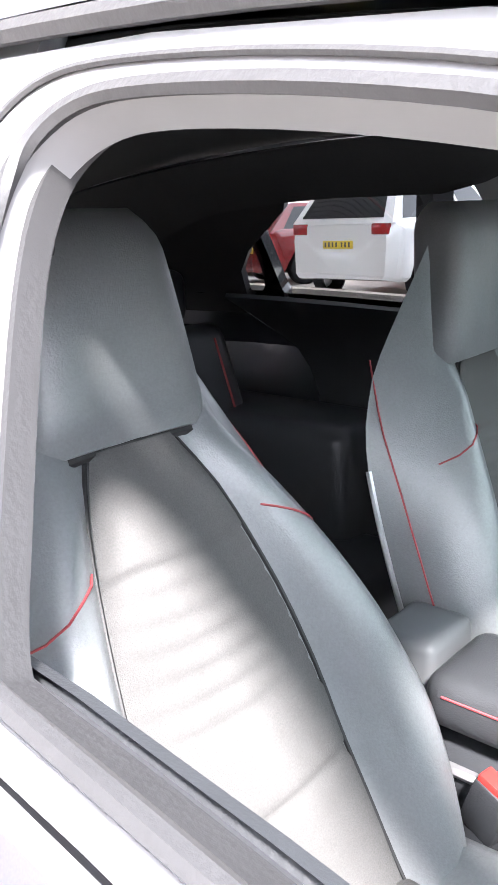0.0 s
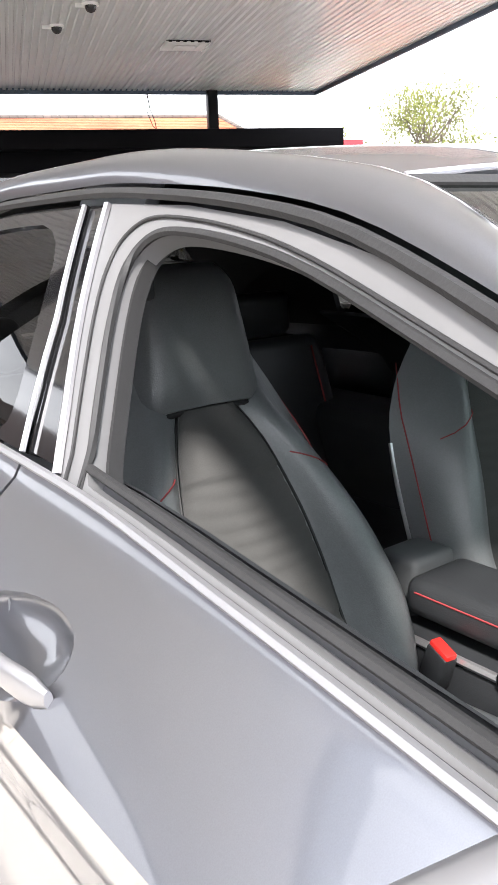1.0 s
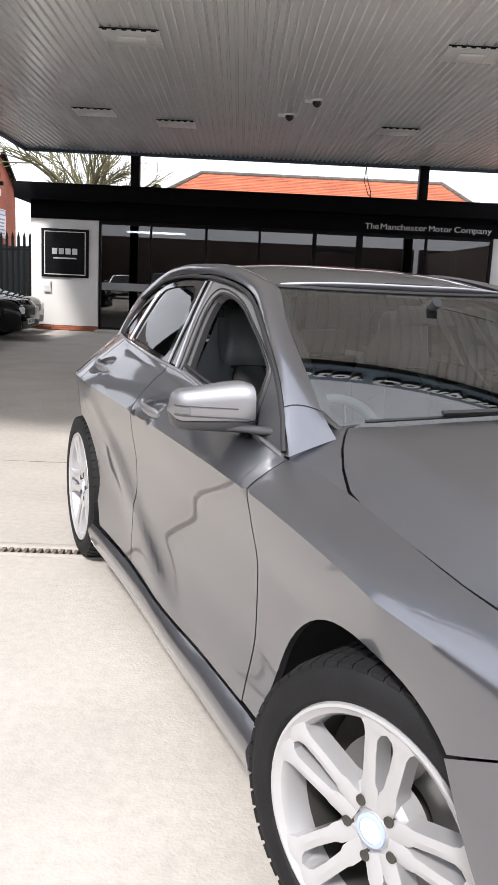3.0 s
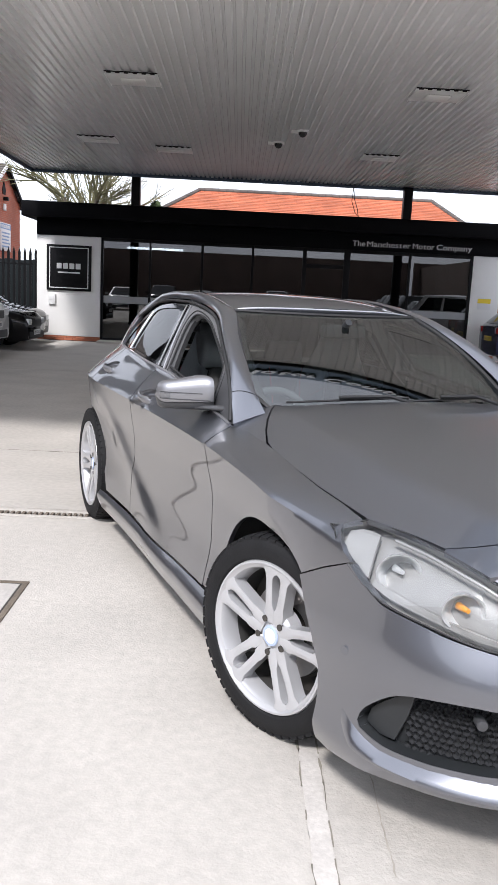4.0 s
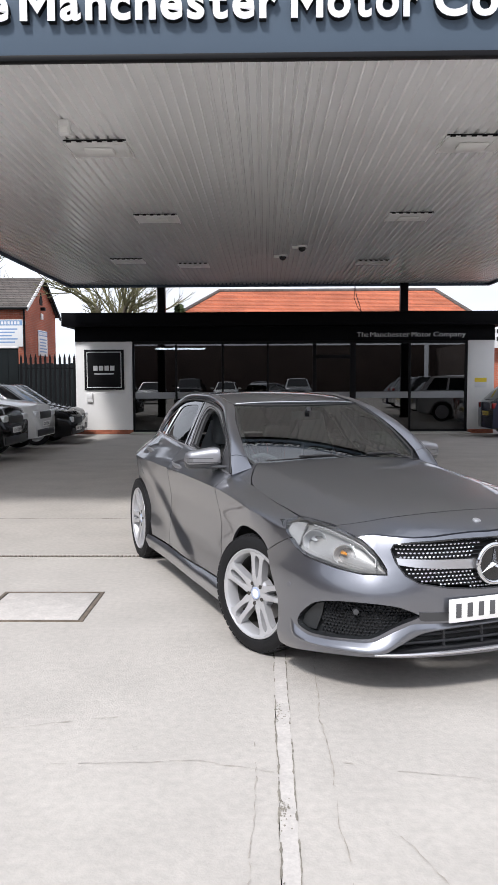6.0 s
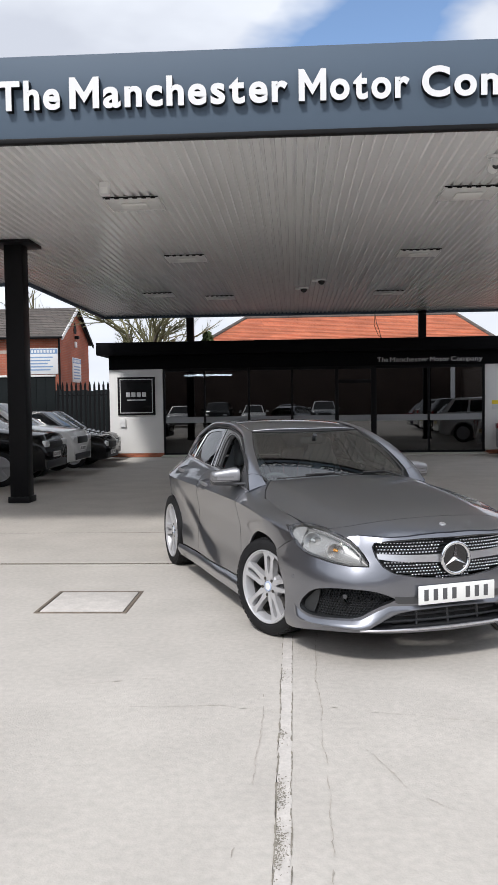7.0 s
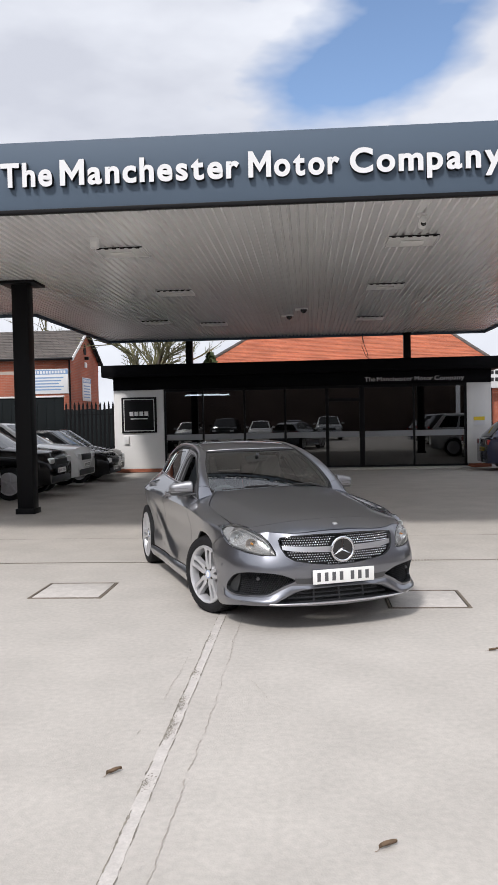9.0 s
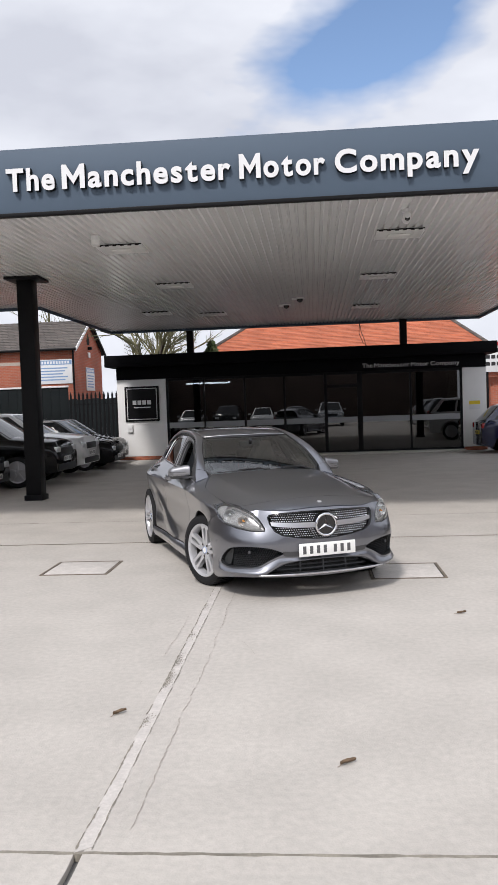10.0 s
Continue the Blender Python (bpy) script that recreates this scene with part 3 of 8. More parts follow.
small_sign = thing("door_lettering", "small white raised letters on the black header", "sign", SITE)
for word, u0, u1 in (("The", -3.42, -2.81), ("Manchester", -2.72, -0.64), ("Motor", -0.537, 0.494), ("Company", 0.608, 2.30)):
    letters(word, (u1 - u0) * 0.54, 0.140, 0.02, M_WHITE_SIGN, M_WHITE_SIGN, small_sign, (1.87 + (u0 + 3.44) * 0.54, VF - 0.02, 2.765), bold=0.0)

badge = thing("wall_sign", "square black sign with white border and plain white bars", "sign", at_site(-5.37, VF))
part("panel", box((-0.57, -0.05, 1.28), (0.57, 0.0, 2.43), 0.006), M_BLACK, badge)
for a, b in (((-0.50, 1.34), (0.50, 1.36)), ((-0.50, 2.35), (0.50, 2.37)), ((-0.50, 1.361), (-0.48, 2.349)), ((0.48, 1.361), (0.50, 2.349))):
    part("border", box((a[0], -0.056, a[1]), (b[0], -0.05, b[1])), M_WHITE_SIGN, badge)
for i in range(4):
    part("logo_bar", box((-0.31 + 0.162 * i, -0.058, 1.83), (-0.31 + 0.162 * i + 0.125, -0.05, 1.97), 0.004), M_WHITE_SIGN, badge)
part("caption_bar", box((-0.28, -0.056, 1.72), (0.28, -0.05, 1.755)), M_WHITE_SIGN, badge)
mb = thing("meter_box", "small white box fixed to the white wall", "meter box", at_site(-5.8, VF, 1.05))
part("case", box((-0.09, -0.06, -0.13), (0.09, 0, 0.13), 0.01), M_LAMP_WHITE, mb)
part("lid", box((-0.08, -0.07, -0.02), (0.08, -0.061, 0.12), 0.004), M_LAMP_WHITE, mb)
yn = thing("notice", "small yellow and white notice on the white wall", "notice", at_site(5.42, VF, 1.45))
part("sheet", box((-0.17, -0.008, -0.14), (0.17, 0, 0.14), 0.002), M_WHITE_SIGN, yn)
part("header_band", box((-0.17, -0.012, 0.02), (0.17, -0.0085, 0.135)), M_YELLOW, yn)


# ---- the hatchback ----
M_PAINT = mat("grey_metallic_paint", (0.205, 0.212, 0.238), 0.34, metal=0.95, coat=1.0, coat_ior=1.6, coat_rough=0.04, fine=0.05, fine_scale=900)
M_SATIN = mat("satin_dark_trim", (0.055, 0.056, 0.06), 0.36, var=0.05, scale=10)
M_FRAME = mat("satin_grey_window_frame", (0.17, 0.17, 0.175), 0.42, metal=0.2, var=0.05, scale=10)
M_RUBBER = mat("black_rubber", (0.018, 0.018, 0.019), 0.65, var=0.1, scale=20, bump=0.1, bump_scale=200)
M_GLOSS_BLACK = mat("gloss_black", (0.008, 0.008, 0.009), 0.08, coat=0.5)
M_CHROME = mat("chrome", (0.75, 0.76, 0.78), 0.12, metal=1.0)
M_SILVER = mat("silver_wheel_paint", (0.50, 0.50, 0.515), 0.32, metal=0.35, coat=0.6, var=0.03, scale=15)
M_TRIM_SILVER = mat("silver_trim", (0.62, 0.62, 0.64), 0.28, metal=0.8)
M_BELT_STRIP = mat("dull_silver_strip", (0.42, 0.42, 0.44), 0.35, metal=0.8)
M_MIRROR_SILVER = mat("grey_metallic_cap", (0.30, 0.30, 0.315), 0.40, metal=0.75, coat=0.5)
M_TYRE = mat("tyre_rubber", (0.011, 0.011, 0.012), 0.7, spec=0.25, var=0.2, scale=14, bump=0.15, bump_scale=150)
M_DISC = mat("brake_steel", (0.35, 0.34, 0.33), 0.4, metal=0.9, var=0.2, scale=12)
M_CAR_GLASS = glass("clear_car_glass", (0.36, 0.43, 0.41), 2.5)
M_TINT_GLASS = glass("tinted_car_glass", (0.20, 0.21, 0.215), 1.8)
M_LENS = glass("headlamp_lens", (0.92, 0.93, 0.93), 1.6)
M_LAMP_BODY = mat("headlamp_inner", (0.34, 0.335, 0.33), 0.35, metal=0.3, var=0.08, scale=18)
M_AMBER = mat("amber_bulb", (0.85, 0.36, 0.05), 0.3)
M_REFLECTOR = mat("lamp_reflector", (0.80, 0.81, 0.82), 0.34, metal=0.6)
M_PLATE = mat("white_plate", (0.82, 0.82, 0.80), 0.35)
M_PLATE_Y = mat("yellow_plate", (0.82, 0.62, 0.05), 0.35)
M_PLATE_INK = mat("grey_plate_ink", (0.09, 0.09, 0.095), 0.5)
M_INK = mat("black_ink", (0.015, 0.015, 0.016), 0.5)
M_MESH = mat("black_mesh_plastic", (0.020, 0.022, 0.024), 0.5, var=0.1, scale=30)
M_HONEY = mat("dark_grey_mesh_plastic", (0.036, 0.037, 0.040), 0.45, var=0.1, scale=30)
M_CAP_BLUE = mat("pale_blue_ring", (0.42, 0.50, 0.68), 0.4)
# leather toned for the daylight on the front seats; the bench has a shaded copy
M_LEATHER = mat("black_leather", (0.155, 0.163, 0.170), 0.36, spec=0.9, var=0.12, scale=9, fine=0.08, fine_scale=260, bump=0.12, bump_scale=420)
M_FABRIC = mat("dark_grey_fabric", (0.072, 0.071, 0.070), 0.88, var=0.08, scale=10, fine=0.15, fine_scale=500, bump=0.25, bump_scale=600)
# the same leather, with the shade of the rear cabin put into its colour
M_LEATHER_SHADED = mat("shaded_leather", (0.030, 0.032, 0.035), 0.42, var=0.12, scale=9, bump=0.1, bump_scale=420)
M_RED = mat("red_stitching", (0.30, 0.04, 0.045), 0.7)
M_RED_BTN = mat("red_plastic_button", (0.75, 0.03, 0.025), 0.4)
M_CONSOLE = mat("grey_console_plastic", (0.10, 0.105, 0.11), 0.55, var=0.06, scale=10)
M_PLASTIC = mat("black_cabin_plastic", (0.022, 0.024, 0.027), 0.6, var=0.1, scale=12, bump=0.1, bump_scale=300)
M_HEADLINING = mat("black_headlining", (0.014, 0.015, 0.018), 0.9, fine=0.1)
M_CARPET = mat("black_carpet", (0.015, 0.015, 0.016), 0.95, fine=0.2, fine_scale=300)
M_BELT = mat("black_webbing", (0.03, 0.031, 0.034), 0.7, fine=0.15, fine_scale=400)
M_GREY_TRIM = mat("light_grey_pillar_trim", (0.22, 0.23, 0.24), 0.7, var=0.05, scale=8)
M_TAIL = mat("red_lamp_lens", (0.35, 0.01, 0.012), 0.12, coat=0.6)

def spline(keys, x):
    """A smooth curve through (x, value) keys, flat beyond its ends."""
    if x <= keys[0][0]:
        return keys[0][1]
    if x >= keys[-1][0]:
        return keys[-1][1]
    i = 0
    while keys[i + 1][0] < x:
        i += 1
    (x0, a), (x1, b) = keys[i], keys[i + 1]
    h = x1 - x0
    s = (b - a) / h

    def slope(k):
        if k == 0 or k == len(keys) - 1:
            j = min(k, len(keys) - 2)
            return (keys[j + 1][1] - keys[j][1]) / (keys[j + 1][0] - keys[j][0])
        p = (keys[k][1] - keys[k - 1][1]) / (keys[k][0] - keys[k - 1][0])
        q = (keys[k + 1][1] - keys[k][1]) / (keys[k + 1][0] - keys[k][0])
        return 0.0 if p * q <= 0 else 2 * p * q / (p + q)
    m0, m1 = slope(i), slope(i + 1)
    t = (x - x0) / h
    return (a * (1 + 2 * t) * (1 - t) ** 2 + m0 * h * t * (1 - t) ** 2 + b * t * t * (3 - 2 * t) + m1 * h * t * t * (t - 1))


# plan of the body at its widest: half width by length (y), the front at -0.93
PLAN = [(-0.93, 0.0), (-0.926, 0.12), (-0.913, 0.28), (-0.87, 0.48), (-0.79, 0.635), (-0.66, 0.755), (-0.46, 0.840), (-0.25, 0.872), (0.05, 0.884), (0.5, 0.889),
        (1.2, 0.889), (1.8, 0.890), (2.25, 0.900), (2.55, 0.912), (2.76, 0.905), (2.93, 0.872), (3.10, 0.795), (3.23, 0.67), (3.32, 0.48), (3.35, 0.30), (3.36, 0.0)]
CREASE = [(-0.5, 0.74), (-0.2, 0.775), (0.2, 0.828), (0.4, 0.845), (0.6, 0.856), (1.0, 0.864), (1.3, 0.866), (1.9, 0.868), (2.4, 0.876), (2.9, 0.890), (3.3, 0.90)]
BELT = [(-0.4, 0.80), (-0.27, 0.816), (0.0, 0.843), (0.4, 0.89), (0.6, 0.914), (0.75, 0.922), (1.18, 0.965), (1.45, 0.99), (1.8, 1.01), (2.3, 1.035), (2.6, 1.05), (2.95, 1.06), (3.4, 1.07)]
# inset from the widest by height under the crease (share of the way from 0.17 m up to the crease)
LOWER = [(0.0, 0.030), (0.10, 0.012), (0.22, 0.022), (0.45, 0.046), (0.70, 0.040), (0.90, 0.012), (1.0, 0.0)]
BELT_X = [(-0.4, 0.72), (-0.27, 0.724), (0.0, 0.737), (0.4, 0.725), (0.6, 0.735), (0.75, 0.768), (1.2, 0.762), (1.84, 0.750), (2.4, 0.720), (2.95, 0.660), (3.3, 0.58)]
RAIL_X = [(0.7, 0.60), (1.0, 0.60), (1.45, 0.560), (2.0, 0.548), (2.5, 0.525), (3.0, 0.475), (3.3, 0.44)]


def side(y, z):
    """Half width of the body's side at length y and height z."""
    w, zc, zb = spline(PLAN, y), spline(CREASE, y), spline(BELT, y)
    f = min(1.0, max(0.0, (0.05 - y) / 0.28))      # flush with the bumper towards the nose
    if z <= zc:
        d = spline(LOWER, (z - 0.17) / (zc - 0.17))
        # ridge that rises from the sill to the rear wheel, hollow above it
        zr = spline([(0.9, 0.22), (1.3, 0.30), (1.8, 0.46), (2.2, 0.66), (2.5, 0.80), (3.0, 0.86)], y)
        k = min(1.0, max(0.0, (y - 0.95) / 0.5)) * min(1.0, max(0.0, (2.6 - y) / 0.4))
        e = (z - zr) / 0.075
        d -= 0.016 * k * math.exp(-e * e * (2.4 if e > 0 else 0.45))
        d += (spline(FRONT_D[2], z) - d) * f
        # the wing swells out round the rear wheel
        d -= 0.042 * math.exp(-((y - 2.79) / 0.26) ** 2) * math.exp(-((z - 0.47) / 0.27) ** 2)
        return w - d
    if z <= zb:
        t = (z - zc) / (zb - zc)
        k = spline([(0.3, 1.0), (1.1, 0.18)], y)
        w -= f * spline(FRONT_D[2], zc)
        return w + (spline(BELT_X, y) - w) * ((1 - k) * t + k * t * t)
    t = (z - zb) / (1.345 - zb)
    return spline(BELT_X, y) + (spline(RAIL_X, y) - spline(BELT_X, y)) * (0.82 * t + 0.18 * t * t)


RIDGE = [(-0.9, 0.30), (-0.35, 0.49), (0.07, 0.55), (0.36, 0.565), (0.8, 0.585)]
HOOD_Z = [(-0.93, 0.760), (-0.88, 0.793), (-0.82, 0.817), (-0.75, 0.838), (-0.65, 0.861), (-0.5, 0.886), (-0.2, 0.921), (0.1, 0.955), (0.4, 0.985), (0.7, 1.01), (1.0, 1.02)]


def hood(x, y):
    """Height of the bonnet and the wings' tops."""
    a = abs(x)
    r = spline(RIDGE, y)
    drop = 0.026 * (a / r) ** 2.2 if a < r else 0.026 + 0.069 * (a - r) / (0.72 - r)
    return spline(HOOD_Z, y) - drop


FRONT_D = {  # inset of the nose by height: at the middle, at the lamp, at the corner
    0: [(0.12, 0.10), (0.185, 0.05), (0.21, 0.026), (0.24, 0.02), (0.30, 0.035), (0.36, 0.02), (0.44, 0.0), (0.55, 0.005), (0.66, 0.012), (0.74, 0.028), (0.79, 0.048), (0.83, 0.085)],
    1: [(0.12, 0.10), (0.19, 0.045), (0.215, 0.024), (0.24, 0.010), (0.285, 0.022), (0.36, 0.026), (0.43, 0.012), (0.48, -0.002), (0.52, 0.002), (0.56, 0.014), (0.61, 0.036), (0.66, 0.060), (0.74, 0.092), (0.80, 0.122), (0.86, 0.17)],
    2: [(0.12, 0.08), (0.155, 0.04), (0.20, 0.018), (0.24, 0.008), (0.29, 0.012), (0.40, 0.010), (0.48, 0.004), (0.54, 0.008), (0.60, 0.018), (0.66, 0.027), (0.74, 0.038), (0.80, 0.052), (0.84, 0.07), (0.88, 0.10)],
}
_pts = []
for i in range(400):
    yy = -0.93 + 0.93 * (i / 399) ** 2.2
    _pts.append((spline(PLAN, yy), yy))
_arc = [0.0]
for p, q in zip(_pts, _pts[1:]):
    _arc.append(_arc[-1] + math.dist(p, q))


def nose(s, z):
    """A point of the nose: s metres round from the middle of the front, at height z."""
    a = min(abs(s), _arc[-1] - 1e-4)
    lo, hi = 0, len(_arc) - 1
    while hi - lo > 1:
        m = (lo + hi) // 2
        lo, hi = (m, hi) if _arc[m] <= a else (lo, m)
    t = (a - _arc[lo]) / (_arc[hi] - _arc[lo])
    x, y = _pts[lo][0] + t * (_pts[hi][0] - _pts[lo][0]), _pts[lo][1] + t * (_pts[hi][1] - _pts[lo][1])
    i, j = max(lo - 9, 0), min(hi + 9, len(_pts) - 1)
    tx, ty = _pts[j][0] - _pts[i][0], _pts[j][1] - _pts[i][1]
    if i == 0:
        tx, ty = (1.0, 0.03) if a < 0.02 else (tx, ty)
    n = math.hypot(tx, ty)
    nx, ny = ty / n, -tx / n
    d0, d1, d2 = (spline(FRONT_D[k], z) for k in (0, 1, 2))
    w = spline([(0.0, 0.0), (0.30, 0.15), (0.62, 1.0), (0.85, 1.4), (1.05, 2.0), (1.4, 2.0)], a)
    d = d0 + (d1 - d0) * w if w <= 1 else d1 + (d2 - d1) * (w - 1)
    x, y = x - nx * d, y - ny * d
    return (math.copysign(x, s) if abs(s) > 1e-9 else 0.0, y, z)

def brow(s):
    """Height at which the nose runs into the bonnet, s metres round from the middle."""
    lo, hi = 0.60, 0.90
    for _ in range(24):
        z = (lo + hi) / 2
        x, y, _z = nose(s, z)
        lo, hi = (z, hi) if hood(x, y) > z else (lo, z)
    return lo


def cut(poly, step):
    """Points along a closed outline at most a step apart."""
    out = []
    for i, p in enumerate(poly):
        q = poly[(i + 1) % len(poly)]
        n = max(1, math.ceil(math.dist(p, q) / step))
        out += [(p[0] + (q[0] - p[0]) * k / n, p[1] + (q[1] - p[1]) * k / n) for k in range(n)]
    return out


def cut_open(points, step):
    out = []
    for p, q in zip(points, points[1:]):
        n = max(1, math.ceil(math.dist(p, q) / step))
        out += [(p[0] + (q[0] - p[0]) * k / n, p[1] + (q[1] - p[1]) * k / n) for k in range(n)]
    return out + [points[-1]]


def inside(p, poly):
    hit, j = False, len(poly) - 1
    for i in range(len(poly)):
        (x0, y0), (x1, y1) = poly[i], poly[j]
        if (y0 > p[1]) != (y1 > p[1]) and p[0] < (x1 - x0) * (p[1] - y0) / (y1 - y0) + x0:
            hit = not hit
        j = i
    return hit


def panel(poly, fn, step=0.03, flange=0.018, holes=(), lift=0.0, flip=False, lines=()):
    """A sheet with the outline poly in the plane of fn's two numbers, bent to fn, with edges turned inwards."""
    from mathutils.geometry import delaunay_2d_cdt
    loops = [cut(poly, step)] + [cut(h, step) for h in holes]
    pts, edges = [], []
    for lp in loops:
        k = len(pts)
        pts += lp
        edges += [(k + i, k + (i + 1) % len(lp)) for i in range(len(lp))]
    for ln in lines:
        run = []
        for p in cut_open(ln, step):
            if inside(p, loops[0]) and not any(inside(p, h) for h in loops[1:]) and min(math.dist(p, q) for lp in loops for q in lp) > 0.4 * step:
                pts.append(p)
                run.append(len(pts) - 1)
            else:
                run.append(None)
        edges += [(i, j) for i, j in zip(run, run[1:]) if i is not None and j is not None]
    a0, a1 = min(p[0] for p in loops[0]), max(p[0] for p in loops[0])
    b0, b1 = min(p[1] for p in loops[0]), max(p[1] for p in loops[0])
    ring = pts[:]
    i = 0
    a = a0 + step / 2
    while a < a1:
        b = b0 + (step / 2 if i % 2 else step)
        while b < b1:
            p = (a, b)
            if inside(p, loops[0]) and not any(inside(p, h) for h in loops[1:]) and min((p[0] - q[0]) ** 2 + (p[1] - q[1]) ** 2 for q in ring) > (0.55 * step) ** 2:
                pts.append(p)
            b += step
        a += step * 0.87
        i += 1
    vs, es, fs, *_ = delaunay_2d_cdt([Vector(p) for p in pts], edges, [], 0, 1e-6)
    bm = bmesh.new()

    def spot(p, deep):
        e = 0.004
        o = Vector(fn(p[0], p[1]))
        n = (Vector(fn(p[0] + e, p[1])) - Vector(fn(p[0] - e, p[1]))).cross(Vector(fn(p[0], p[1] + e)) - Vector(fn(p[0], p[1] - e)))
        n.normalize()
        return o + n * ((-deep if not flip else deep) + (lift if not flip else -lift))
    vv = [bm.verts.new(spot(v, 0.0)) for v in vs]
    for f in fs:
        mid_p = (sum(vs[k][0] for k in f) / len(f), sum(vs[k][1] for k in f) / len(f))
        if not inside(mid_p, loops[0]) or any(inside(mid_p, h) for h in loops[1:]):
            continue
        try:
            bm.faces.new([vv[k] for k in (f if not flip else f[::-1])])
        except ValueError:
            pass
    if flange:
        rim = [e for e in bm.edges if len(e.link_faces) == 1]
        low = {}
        idx = {v: k for k, v in enumerate(vv)}
        for e in rim:
            for v in e.verts:
                if v not in low:
                    low[v] = bm.verts.new(spot(vs[idx[v]], flange))
        for e in rim:
            lp = e.link_loops[0]
            p, q = lp.vert, lp.link_loop_next.vert
            bm.faces.new((q, p, low[p], low[q]))
    for v in list(bm.verts):
        if not v.link_faces:
            bm.verts.remove(v)
    return finish(bm, 38)


CAR = thing("hatchback_car", "dark grey metallic five-door hatchback with driver's window open", "car")


def pair(name, make, material, label="", parent=None):
    """A part on each side of the car; make(side) with side -1 for the driver's side."""
    return [part(name, make(s), material, parent or CAR, label) for s in (-1, 1)]


def on_side(s, lift=0.0):
    return lambda y, z: (s * (side(y, z) + lift), y, z)


FEATURES = [[(-0.5 + 0.05 * i, spline(CREASE, -0.5 + 0.05 * i) + dz) for i in range(77)] for dz in (-0.03, -0.015, 0.0, 0.015, 0.03)] + [[(-0.3 + 0.05 * i, spline(BELT, -0.3 + 0.05 * i) + dz) for i in range(70)] for dz in (-0.03, -0.012, 0.0)]


def side_panel(poly, s, **kw):
    return panel(poly, on_side(s), flip=(s < 0), lines=FEATURES, **kw)


def arc(cy, cz, r, a0, a1, n=22):
    return [(cy + r * math.cos(radians(a0 + (a1 - a0) * i / n)), cz + r * math.sin(radians(a0 + (a1 - a0) * i / n))) for i in range(n + 1)]


def front_arch(a0, a1, n=22):
    """The wing's arch, drawn out towards the door."""
    out = []
    for i in range(n + 1):
        a = radians(a0 + (a1 - a0) * i / n)
        r = F_ARCH[2] + 0.088 * max(0.0, math.cos(a)) ** 1.3
        out.append((F_ARCH[0] + r * math.cos(a), F_ARCH[1] + r * math.sin(a)))
    return out


GL = [(0.70, 0.921), (0.90, 0.946), (1.39, 1.003), (1.66, 1.028), (1.83, 1.034), (2.06, 1.040), (2.51, 1.057), (2.95, 1.068)]
F_ARCH, R_ARCH = (0.075, 0.325, 0.371), (2.76, 0.335, 0.368)
G = 0.0035


def rounded(poly, n=2):
    """The outline with its corners cut n times."""
    for _ in range(n):
        out = []
        for p, q in zip(poly, poly[1:] + poly[:1]):
            out += [(p[0] * 0.75 + q[0] * 0.25, p[1] * 0.75 + q[1] * 0.25), (p[0] * 0.25 + q[0] * 0.75, p[1] * 0.25 + q[1] * 0.75)]
        poly = out
    return poly


def gl_line(y0, y1, n=10, dz=0.0):
    return [(y0 + (y1 - y0) * i / n, spline(GL, y0 + (y1 - y0) * i / n) + dz) for i in range(n + 1)]


# outlines as (length, height)
wing = ([(-0.145, 0.624), (-0.262, 0.682), (-0.372, 0.729), (-0.335, 0.747), (-0.305, 0.776), (-0.252, 0.801), (-0.266, 0.8145)] + [(y, spline(BELT, y)) for y in (-0.15, 0.0, 0.15, 0.3, 0.45, 0.58)]
        + [(0.66, 0.918), (0.70 - G, 0.918), (0.664 - G, 0.880), (0.648 - G, 0.845), (0.642 - G, 0.80), (0.643 - G, 0.72), (0.648 - G, 0.64), (0.654 - G, 0.55), (0.659 - G, 0.43), (0.66 - G, 0.30), (0.54, 0.30)]
        + front_arch(-3, 122))
door_f = ([(0.70 + G, 0.921), (0.664 + G, 0.880), (0.648 + G, 0.845), (0.642 + G, 0.80), (0.643 + G, 0.72), (0.648 + G, 0.64), (0.654 + G, 0.55), (0.659 + G, 0.43), (0.66 + G, 0.295), (1.2, 0.283), (1.80, 0.28)]
          + [(1.835 - G, 0.36), (1.845 - G, 0.5), (1.84 - G, 0.7), (1.815 - G, 0.80), (1.80 - G, 0.86), (1.835 - G, 0.92), (1.845 - G, 0.975), (1.835 - G, 1.034)] + gl_line(1.82, 0.72))
door_r = ([(1.835 + G, 1.034), (1.845 + G, 0.975), (1.835 + G, 0.92), (1.80 + G, 0.86), (1.815 + G, 0.80), (1.84 + G, 0.7), (1.845 + G, 0.5), (1.835 + G, 0.36), (1.81, 0.28), (2.31, 0.275)]
          + [(2.38 - G, 0.36), (2.405 - G, 0.45)] + [(y - 0.012, z + 0.012) for y, z in arc(*R_ARCH, 150, 122, 6)] + [(2.56 - G, 0.74), (2.64 - G, 0.86), (2.70 - G, 0.97), (2.73 - G, 1.063)] + gl_line(2.72, 1.85))
quarter = ([(2.31, 0.27), (2.38 + G, 0.36)] + arc(*R_ARCH, 176, 0, 30) + [(3.16, 0.30), (3.21, 0.55), (3.20, 0.80), (3.18, 1.0), (3.12, 1.14), (3.06, 1.24)]
           + [(2.98, 1.29), (2.92, 1.25), (2.97, 1.15), (2.985, 1.07)] + gl_line(2.95, 2.74, 4) + [(2.70 + G, 0.97), (2.64 + G, 0.86), (2.56 + G, 0.74), (2.50, 0.66)])
skirt = [(0.535, 0.284), (0.62, 0.286), (1.2, 0.277), (1.8, 0.274), (2.0, 0.271), (2.38, 0.266), (2.39, 0.20), (2.35, 0.165), (1.2, 0.165), (0.56, 0.165), (0.54, 0.22)]
